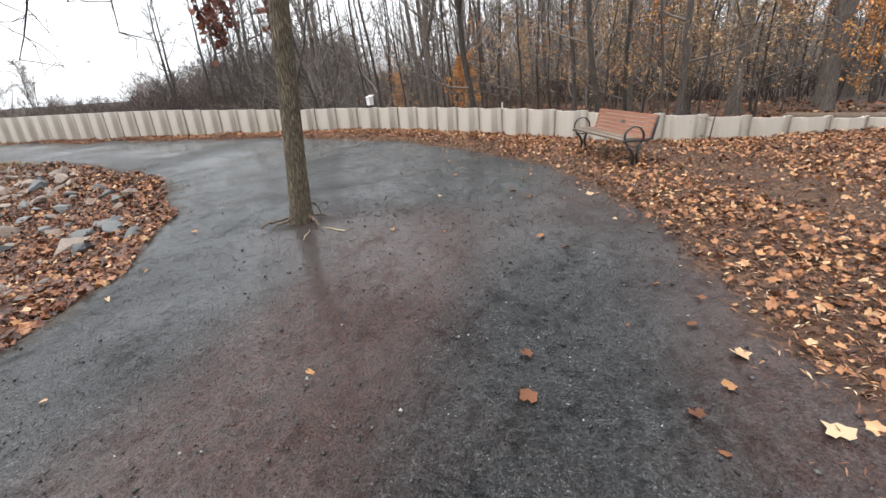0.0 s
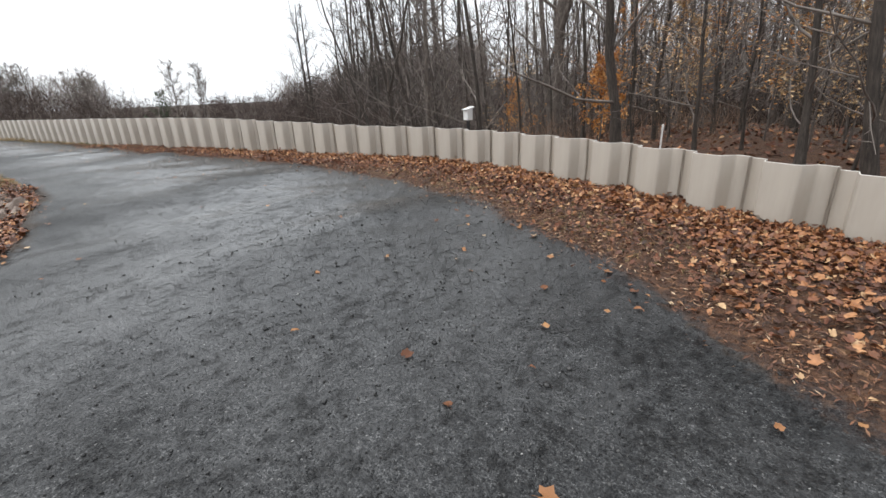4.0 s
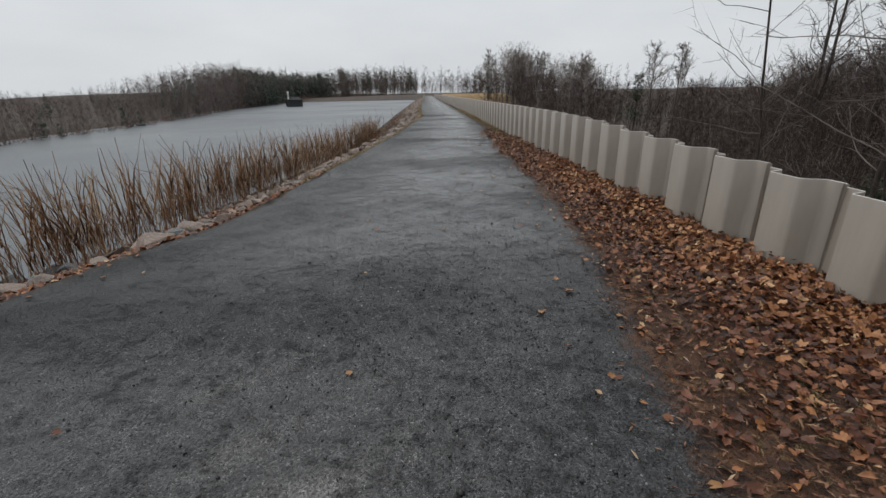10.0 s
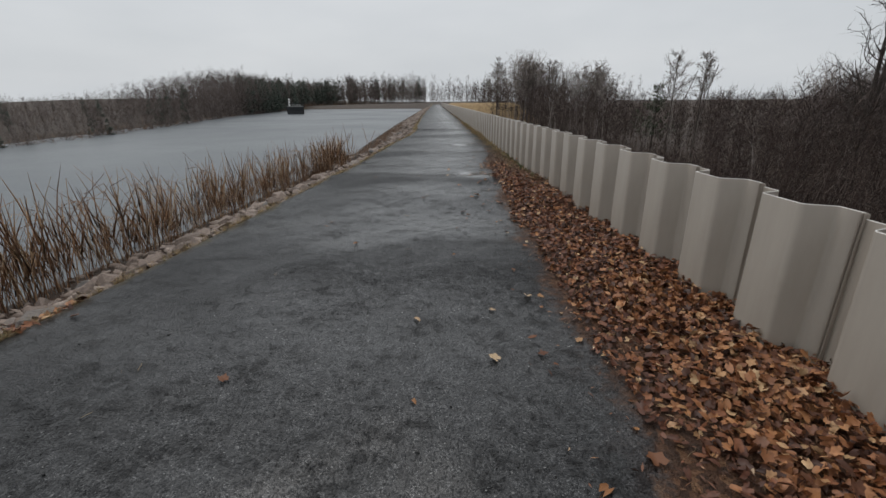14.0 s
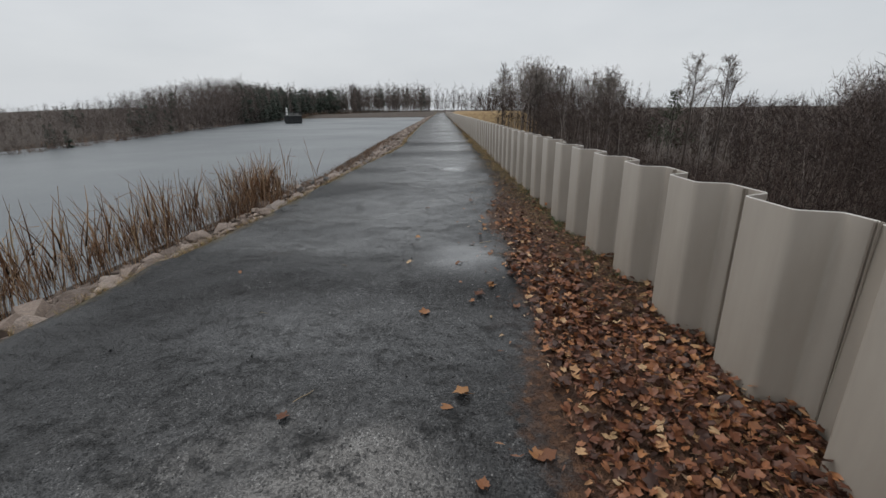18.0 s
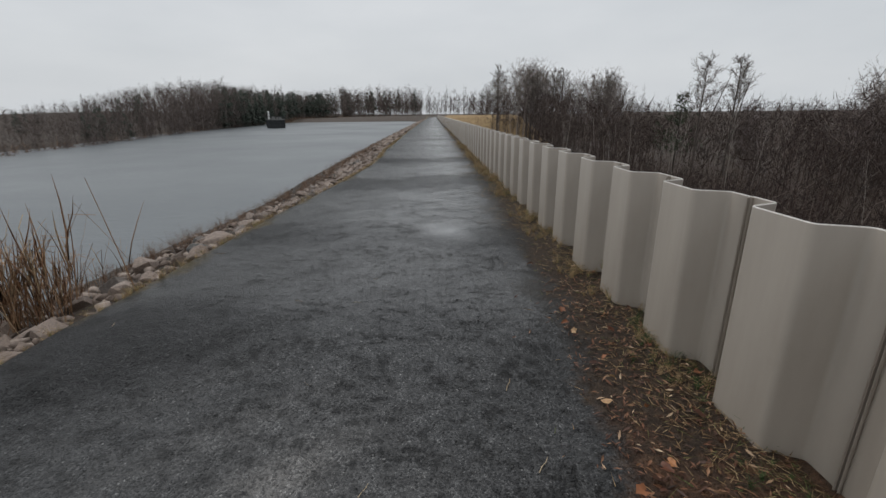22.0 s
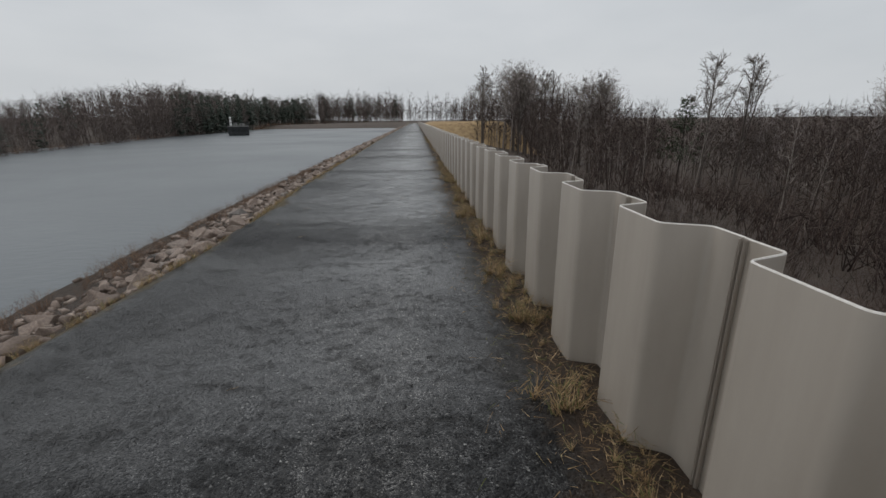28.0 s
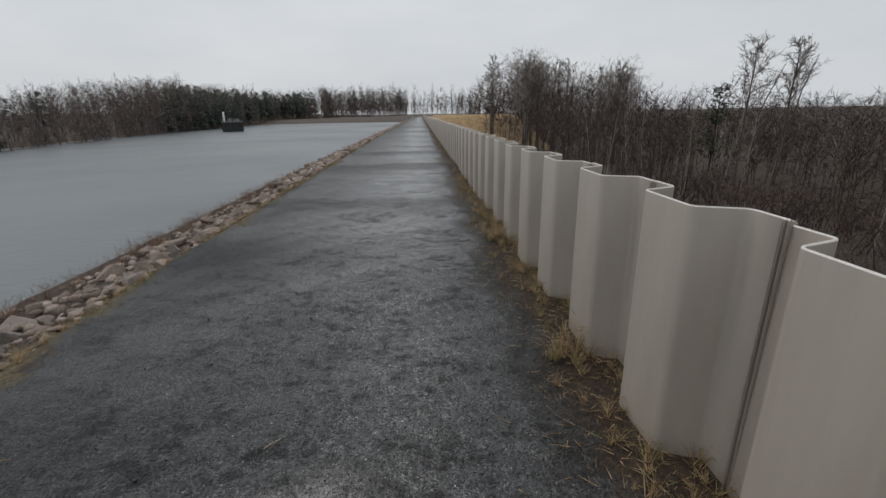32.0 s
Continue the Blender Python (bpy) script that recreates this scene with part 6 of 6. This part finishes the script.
# ---- reeds, brush and grass on the bank ----
def reed(seed, tip=True):
    r = np.random.default_rng(seed)
    out = []
    a = r.uniform(0, 6.28)
    st = branch_line(r, (0, 0, 0), (0.12 * math.cos(a), 0.12 * math.sin(a), 1), 1.0, 4, 0.03, 0.05)
    if r.uniform() < 0.6:
        st[-1] = st[-2] + (0.16 * math.cos(a), 0.16 * math.sin(a), r.uniform(-0.08, 0.12))
    out.append(tube_np(st, np.linspace(0.006, 0.0025, 5), 3))
    for _ in range(r.integers(2, 5)):
        b = r.uniform(0, 6.28)
        z0 = r.uniform(0.05, 0.5)
        ln = r.uniform(0.35, 0.7)
        bl = branch_line(r, (0, 0, z0), (0.22 * math.cos(b), 0.22 * math.sin(b), 1), ln, 3, -0.2 * r.uniform(0, 1.2), 0.08)
        w = np.array([-math.sin(b), math.cos(b), 0]) * 0.0075
        v = np.concatenate([[q - w * k, q + w * k, q + (0, 0, -0.004)] for q, k in zip(bl, (1, 0.9, 0.6, 0.1))])
        t = []
        for i in range(3):
            o = 3 * i
            t += [(o, o + 1, o + 4), (o, o + 4, o + 3), (o + 2, o, o + 3), (o + 2, o + 3, o + 5), (o + 1, o + 2, o + 5), (o + 1, o + 5, o + 4)]
        out.append((v, np.array(t)))
    return join_np(out)


REEDS = [reed(500 + i) for i in range(9)]
n = 3300
yy = np.concatenate([r1.uniform(-3.5, 14.8, 2950), r1.normal(15.4, 0.45, 350)])
ex = np.interp(yy, [q[1] for q in LEFT_EDGE[4:]], [q[0] for q in LEFT_EDGE[4:]])
offs = np.where(np.arange(n) < 2950, np.interp(yy, [-4, 0, 4, 9, 14], [3.4, 2.7, 2.3, 2.1, 2.1]) + np.abs(r1.normal(0, 0.9, n)), np.abs(r1.normal(1.9, 0.4, n)))
clump = wave2(yy, offs, 0.55, 2) + 0.5
keep = (r1.uniform(0, 1, n) < np.clip(0.22 + 0.5 * clump, 0.05, 1)) | (np.arange(n) > 2950)
p = np.stack([ex - offs, yy], -1)[keep]
tall = np.interp(p[:, 1], [-6, 3, 11, 15], [1.5, 1.5, 1.3, 1.15]) * np.where(r1.uniform(0, 1, len(p)) < 0.28, r1.uniform(0.85, 1.25, len(p)), r1.uniform(0.35, 0.72, len(p)))
pos = np.concatenate([p, (gz_at(p) - 0.03)[:, None]], 1)
wh = r1.integers(0, 9, len(p))
rot = turns(len(p), r1, 0.13)
stuff("reeds", [spread(*REEDS[k], places_np(pos[wh == k], rot[wh == k], tall[wh == k])) for k in range(9)], M_REED, "dry brown cattail reeds along the lake's edge", "reeds")

n = 620
yy = np.concatenate([r1.uniform(14, 45, 500), r1.uniform(45, 100, 120)])
ex = np.interp(yy, [q[1] for q in LEFT_EDGE[4:]], [q[0] for q in LEFT_EDGE[4:]])
p = np.stack([ex - np.abs(r1.normal(2.4, 0.4, n)), yy], -1)
brush("shore_brush", p, M_BRUSH, "low brown weeds between the stones and the water", 0.12, 0.3, 9, 0.012)


def tuft(seed, blades=18):
    r = np.random.default_rng(seed)
    b0 = r.normal(0, 0.06, (blades, 3)) * (1, 1, 0)
    az, out = r.uniform(0, 6.28, blades), r.uniform(0.2, 0.9, blades)
    mid = b0 + np.stack([np.cos(az) * out * 0.45, np.sin(az) * out * 0.45, r.uniform(0.35, 0.7, blades)], -1)
    end = mid + np.stack([np.cos(az) * out * 0.5, np.sin(az) * out * 0.5, r.uniform(-0.3, 0.25, blades)], -1)
    return join_np([slivers(b0, mid + (mid - b0) * 0.15, np.full(blades, 0.013), r), slivers(mid, end, np.full(blades, 0.010), r)])


TUFTS = [tuft(600 + i) for i in range(6)]


def tufts(name, pts, lo, hi, material, label, seed):
    r = np.random.default_rng(seed)
    pos = np.concatenate([pts, gz_at(pts)[:, None]], 1)
    wh, s, rot = r.integers(0, 6, len(pts)), r.uniform(lo, hi, len(pts)), turns(len(pts), r, 0.2)
    stuff(name, [spread(*TUFTS[k], places_np(pos[wh == k], rot[wh == k], s[wh == k])) for k in range(6)], material, label, "grass")


yy = np.concatenate([r1.uniform(2, 40, 1700), r1.uniform(40, 90, 350)])
ex = np.interp(yy, [q[1] for q in LEFT_EDGE[4:]], [q[0] for q in LEFT_EDGE[4:]])
p = np.stack([ex - np.abs(r1.normal(0.12, 0.16, len(yy))) - 0.02, yy], -1)
keep = r1.uniform(0, 1, len(yy)) < np.clip(0.55 + 0.5 * wave2(yy * 0 + 1, yy, 1.1, 4), 0.1, 1)
tufts("edge_grass", p[keep], 0.05, 0.13, M_GRASS, "short straw-coloured grass at the path's edge", 6)
yy = np.concatenate([r1.uniform(13.5, 36, 1400), r1.uniform(36, 60, 500)])
p = np.stack([np.clip(r1.normal(-0.05, 0.11, len(yy)), -0.32, 0.2), yy], -1)
keep = r1.uniform(0, 1, len(yy)) < np.clip(0.35 + 0.6 * wave2(yy * 0, yy, 0.6, 1), 0.08, 1)
tufts("wall_grass", p[keep], 0.05, 0.16, M_GRASS, "dry grass tufts at the foot of the wall", 7)
BIG = [(-0.12, 21.15), (-0.2, 22.05), (-0.14, 23.1), (-0.16, 24.1), (-0.12, 25.3), (-0.18, 26.7), (-0.14, 28.1), (-0.16, 19.6), (-0.16, 30.5)]
p = np.repeat(np.array(BIG), 7, 0) + r1.normal(0, 0.06, (63, 2))
tufts("long_wall_grass", p, 0.15, 0.27, M_GRASS, "long straw tufts leaning from the foot of the wall", 8)
yy = np.concatenate([r1.uniform(9.2, 13.5, 70), r1.normal(14.0, 0.25, 40), r1.normal(11.4, 0.3, 30)])
p = np.stack([np.clip(r1.normal(-0.02, 0.1, len(yy)), -0.3, 0.18), yy], -1)
tufts("green_weeds", p, 0.05, 0.1, M_GREEN, "small green weeds at the foot of the wall", 9)
p = rand_pts(r1, 3400, -4.6, -0.6, -10.5, -2)
dr, dw = seg_dist(p[:, 0], p[:, 1], RIGHT_EDGE), -seg_dist(p[:, 0], p[:, 1], WALL_LINE)
p = p[(dr > 0.1) & (dw < -0.6) & (r1.uniform(0, 1, len(p)) < np.clip(0.55 + 0.6 * wave2(p[:, 0], p[:, 1], 0.8, 5), 0.1, 1))]
tufts("verge_weeds", p[::4], 0.025, 0.055, M_GREEN, "low green weeds between the leaves and the gravel", 12)
tufts("verge_grass", p, 0.03, 0.07, M_GRASS, "thin grass showing through the leaves", 10)
yy = r1.uniform(15, 40, 260)
p = np.stack([r1.uniform(1.2, 3.5, 260), yy], -1)
tufts("slope_grass", p, 0.35, 0.7, M_GRASS, "tall dry grass on the slope behind the wall", 11)
# straw and needles strewn along the wall's foot
n = 9000
yy = np.concatenate([r1.uniform(4, 14, 3000), r1.uniform(11, 36, n - 3000)])
p = np.stack([np.clip(-np.abs(r1.normal(0.12, 0.24, n)) + 0.1, -0.9, 0.18), yy], -1)
a, ln = r1.uniform(0, 6.28, n), r1.uniform(0.03, 0.11, n)
b0 = np.concatenate([p, (gz_at(p) + 0.012)[:, None]], 1)
stuff("straw_litter", [slivers(b0, b0 + np.stack([np.cos(a) * ln, np.sin(a) * ln, r1.uniform(-0.004, 0.02, n)], -1), np.full(n, 0.0022), r1)], M_GRASS, "straw and dead needles strewn along the foot of the wall", "straw")
# twigs and straws dropped on the path
STICK = mesh_pair("twig", tube_np(np.array([(-0.5, 0, 0), (-0.15, 0.03, 0.01), (0.2, -0.02, 0.0), (0.5, 0.03, 0.01)]), [0.02, 0.022, 0.018, 0.01], 5), M_STRAW)
for x, y, s, a in [(-9.95, -8.75, 0.34, 20), (-9.75, -8.95, 0.3, 75), (-2.5, 4.8, 0.06, 10), (-4.0, 2.2, 0.06, 60), (-4.1, 2.6, 0.05, 130), (-0.95, 9.9, 0.2, 160), (-1.1, 10.5, 0.16, 20), (-2.35, 7.6, 0.13, 50), (-1.05, 13.6, 0.12, 70),
                   (-1.0, 13.0, 0.1, 55), (-1.2, 28.4, 0.09, 30), (-2.75, 27.4, 0.1, 5), (-1.75, 12.9, 0.08, 65)] + [(lr.uniform(-6, -0.6), lr.uniform(-8, 28), lr.uniform(0.03, 0.1), lr.uniform(0, 180)) for _ in range(40)]:
    if seg_dist(np.array([x]), np.array([y]), LEFT_EDGE)[0] < 0:
        continue
    o = part("twig", STICK, None, path_ob)
    o.matrix_basis = pose(x, y, float(ground_z(np.array([x]), np.array([y]))[0]) + 0.008, 0, 0, a) @ Matrix.Scale(s, 4)




# ---- the bench ----
def loop_bar(points, w, d, closed=False):
    """A flat bar of width w (across) and depth d that follows points in the y-z plane."""
    p = np.array(points, float)
    n = len(p)
    g = np.roll(p, -1, 0) - np.roll(p, 1, 0) if closed else np.gradient(p, axis=0)
    g /= np.linalg.norm(g, axis=1)[:, None]
    nrm = np.stack([-g[:, 1], g[:, 0]], -1)
    v = []
    for q, m in zip(p, nrm):
        for sx, so in ((-1, -1), (1, -1), (1, 1), (-1, 1)):
            v.append((sx * w / 2, q[0] + m[0] * so * d / 2, q[1] + m[1] * so * d / 2))
    t = []
    for i in range(n if closed else n - 1):
        a, b = 4 * i, 4 * ((i + 1) % n)
        for k in range(4):
            m = (k + 1) % 4
            t += [(a + k, a + m, b + m), (a + k, b + m, b + k)]
    if not closed:
        e = 4 * (n - 1)
        t += [(0, 2, 1), (0, 3, 2), (e, e + 1, e + 2), (e, e + 2, e + 3)]
    return np.array(v), np.array(t)


def bench():
    ang = math.degrees(math.atan2(-0.91, -1.87)) + 180
    e = thing("park_bench", "park bench with reddish wooden slats and black iron ends", "bench", pose(-5.62, -11.83, -0.01, 0, 0, ang))
    # local: x along, y towards the back (away from the path), z up
    e.matrix_basis = pose(-5.54, -11.95, -0.01, 0, 0, ang + 176) @ Matrix.Scale(0.93, 4)
    half = 1.0

    def slat(y, z, tilt, w, mt, name):
        bm = bmesh.new()
        box(bm, (-half, -w / 2, -0.017), (half, w / 2, 0.017), 0.006)
        o = part(name, bm, mt, e)
        o.matrix_basis = pose(0, y, z, tilt, 0, 0)
        return o

    for i, (y, z, tl) in enumerate(((-0.25, 0.425, 8), (-0.155, 0.44, 3), (-0.06, 0.437, -3), (0.035, 0.43, -5), (0.12, 0.425, -6))):
        slat(y, z, tl, 0.085, M_SLAT_WET if i < 3 else M_SLAT, "seat_slat")
    for i in range(5):
        z = 0.475 + 0.07 * i
        slat(0.19 + 0.26 * (z - 0.45), z, 75, 0.062, M_SLAT, "back_slat")
    bm = bmesh.new()
    box(bm, (-0.06, -0.026, -0.004), (0.06, 0.026, 0.004), 0.002)
    pl = part("plaque", bm, M_PLAQUE, e, "small tarnished metal plaque")
    pl.matrix_basis = pose(0.05, 0.207, 0.617, 75, 0, 0)
    th = np.linspace(0, 2 * np.pi, 29)[:-1]
    for sx in (-half + 0.0, half - 0.0):
        ring = [(-0.10 + 0.16 * math.cos(a), 0.47 + 0.16 * math.sin(a)) for a in th]
        o = part("armrest", mesh_pair("armrest", loop_bar(ring, 0.05, 0.016, True), M_IRON, False), None, e, "black iron ring armrest")
        o.location = (sx, 0, 0)
        o = part("back_support", mesh_pair("back_support", loop_bar([(0.10, 0.40), (0.20, 0.43), (0.22, 0.51), (0.245, 0.63), (0.28, 0.775)], 0.045, 0.03), M_IRON, False), None, e)
        o.location = (sx, 0, 0)
        o = part("seat_support", mesh_pair("seat_support", loop_bar([(-0.29, 0.40), (-0.15, 0.415), (0.0, 0.41), (0.14, 0.40)], 0.045, 0.03), M_IRON, False), None, e)
        o.location = (sx, 0, 0)
        for pts in ([(-0.21, 0.33), (-0.13, 0.26), (-0.085, 0.15), (-0.10, 0.0)], [(0.02, 0.34), (-0.02, 0.26), (-0.03, 0.15), (0.02, 0.0)]):
            o = part("leg", mesh_pair("leg", loop_bar(pts, 0.05, 0.032), M_IRON, False), None, e)
            o.location = (sx, 0, 0)
        bm = bmesh.new()
        box(bm, (sx - 0.03, -0.16, -0.03), (sx + 0.03, 0.07, 0.015), 0.005)
        part("foot", bm, M_IRON, e)


bench()


# ---- white box on a post, and a marker stake, behind the wall ----
def nest_box():
    x, y = 4.14, -3.21
    z = float(ground_z(np.array([x]), np.array([y]))[0])
    e = thing("nest_box", "white wooden nest box with sloping roof on a black post", "bird house", pose(x, y, z, 0, 0, 62))
    top = 0.6 - z
    bm = bmesh.new()
    bmesh.ops.create_cone(bm, cap_ends=True, segments=14, radius1=0.055, radius2=0.05, depth=top + 0.3)
    bmesh.ops.translate(bm, verts=bm.verts, vec=(0, 0, top / 2 - 0.15))
    part("post", bm, M_BLACK, e, "black post")
    bm = bmesh.new()
    box(bm, (-0.115, -0.1, top), (0.115, 0.1, top + 0.31), 0.006)
    for v in bm.verts:
        if v.co.z > top + 0.25 and v.co.y < 0:
            v.co.z += 0.06
    bd = part("box_body", bm, M_WHITE, e)
    bm = bmesh.new()
    box(bm, (-0.145, -0.16, -0.012), (0.145, 0.145, 0.012), 0.004)
    o = part("roof", bm, M_WHITE, e)
    o.matrix_basis = pose(0, 0, top + 0.352, -15, 0, 0)
    bm = bmesh.new()
    bmesh.ops.create_cone(bm, cap_ends=True, segments=16, radius1=0.02, radius2=0.02, depth=0.02)
    o = part("entrance_hole", bm, M_BLACK, bd)
    o.matrix_basis = pose(0, -0.096, top + 0.22, 90, 0, 0)
    for k in range(3):
        bm = bmesh.new()
        box(bm, (-0.05 + 0.035 * k, -0.106, top + 0.07), (-0.026 + 0.035 * k, -0.1005, top + 0.1))
        part("number_bar", bm, M_BLACK, bd)


nest_box()


def stake():
    x, y = 4.58, -8.72
    z = float(ground_z(np.array([x]), np.array([y]))[0])
    e = thing("marker_stake", "thin white marker stake behind the wall", "stake", pose(x, y, z))
    bm = bmesh.new()
    box(bm, (-0.035, -0.02, -0.2), (0.035, 0.02, 0.40 - z), 0.006)
    part("stake", bm, M_WHITE, e)
    bm = bmesh.new()
    box(bm, (-0.04, -0.026, 0.30 - z), (0.04, 0.026, 0.43 - z), 0.008)
    part("cap", bm, M_WHITE, e)


stake()


# ---- platform afloat on the lake ----
def platform():
    e = thing("floating_platform", "dark floating platform with a pale instrument post on the lake", "platform", pose(-38.0, 116.0, WATER_Z, 0, 0, 24))
    bm = bmesh.new()
    box(bm, (-1.95, -1.5, 1.75), (1.95, 1.5, 1.95), 0.03)
    part("deck", bm, M_DECK, e)
    for yy in (-1.05, 0.0, 1.05):
        bm = bmesh.new()
        bmesh.ops.create_cone(bm, cap_ends=True, segments=18, radius1=0.48, radius2=0.48, depth=3.7)
        o = part("pontoon", bm, M_PONTOON, e, "black float drum")
        o.matrix_basis = pose(0, yy, 0.25, 0, 90, 0)
    for sy in (-1.45, 1.45):
        for k in range(7):
            bm = bmesh.new()
            box(bm, (-1.9 + 0.56 * k, sy - 0.06, 0.3), (-1.46 + 0.56 * k, sy + 0.06, 1.75), 0.03)
            part("fender", bm, M_PONTOON, e)
    for sx in (-1.9, 1.9):
        for k in range(5):
            bm = bmesh.new()
            box(bm, (sx - 0.05, -1.42 + 0.58 * k, 0.3), (sx + 0.05, -0.92 + 0.58 * k, 1.75), 0.03)
            part("fender", bm, M_PONTOON, e)
    for sx in (-1.85, -0.6, 0.6, 1.85):
        for sy in (-1.4, 1.4):
            bm = bmesh.new()
            box(bm, (sx - 0.05, sy - 0.05, 1.95), (sx + 0.05, sy + 0.05, 2.6), 0.01)
            part("rail_post", bm, M_PONTOON, e)
    for sy in (-1.4, 1.4):
        bm = bmesh.new()
        box(bm, (-1.9, sy - 0.04, 2.52), (1.9, sy + 0.04, 2.62), 0.01)
        part("rail", bm, M_PONTOON, e)
    for x0, x1, z1 in ((-0.75, -0.1, 2.55), (0.3, 1.3, 2.4)):
        bm = bmesh.new()
        box(bm, (x0, -0.7, 1.95), (x1, 0.3, z1), 0.04)
        part("cabinet", bm, M_DECK, e, "pale equipment cabinet")
    bm = bmesh.new()
    box(bm, (-1.52, -0.2, 1.95), (-1.12, 0.2, 3.2), 0.05)
    part("mast", bm, M_WHITE, e, "white mast")
    bm = bmesh.new()
    bmesh.ops.create_uvsphere(bm, u_segments=12, v_segments=8, radius=0.24)
    o = part("lantern", bm, M_WHITE, e, "white lantern")
    o.location = (-1.32, 0, 3.5)
    bm = bmesh.new()
    box(bm, (-1.37, -0.05, 3.15), (-1.27, 0.05, 3.4), 0.01)
    part("lantern_stem", bm, M_WHITE, e)


platform()


# ---- fallen logs at the wall's end ----
def log(x0, y0, x1, y1, r0, label):
    r = np.random.default_rng(int(abs(x0 * 100)))
    pts = np.stack([np.linspace(x0, x1, 9) + r.normal(0, 0.03, 9), np.linspace(y0, y1, 9) + r.normal(0, 0.03, 9)], -1)
    z = ground_z(pts[:, 0], pts[:, 1]) + r0 * 0.7
    line = np.concatenate([pts, z[:, None]], 1)
    o = new("fallen_log", mesh_pair("fallen_log", tube_np(line, np.linspace(r0, r0 * 0.7, 9), 12, 0.08, r), M_LOG))
    tagged(o, label, "log")


log(-2.9, -19.5, 1.2, -17.2, 0.14, "fallen log lying past the end of the wall")
log(-1.5, -21.5, 3.5, -20.5, 0.11, "thin fallen trunk on the woodland floor")

# ---- dry grass bank past the far end of the dam ----
_n = 24
_x = np.linspace(0.6, 34, _n)
_y = np.linspace(128, 176, _n)
_xx, _yy = np.meshgrid(_x, _y, indexing="ij")
_u = sm(0.6, 3, _xx) * (1 - sm(20, 34, _xx)) * sm(128, 134, _yy) * (1 - sm(168, 176, _yy))
_zz = ground_z(_xx, _yy) * (1 - _u) + _u * (1.0 + 0.1 * wave2(_xx, _yy, 4))
_v = np.stack([_xx, _yy, _zz], -1).reshape(-1, 3)
_i, _j = np.meshgrid(np.arange(_n - 1), np.arange(_n - 1), indexing="ij")
_a = (_i * _n + _j).ravel()
_me = mesh_np("grass_bank", _v, np.concatenate([np.stack([_a, _a + _n, _a + _n + 1], -1), np.stack([_a, _a + _n + 1, _a + 1], -1)]), True)
_me.materials.append(M_BUFF)
tagged(new("grass_bank", _me), "tan dry grass bank beside the far end of the wall", "bank", kind="structure")
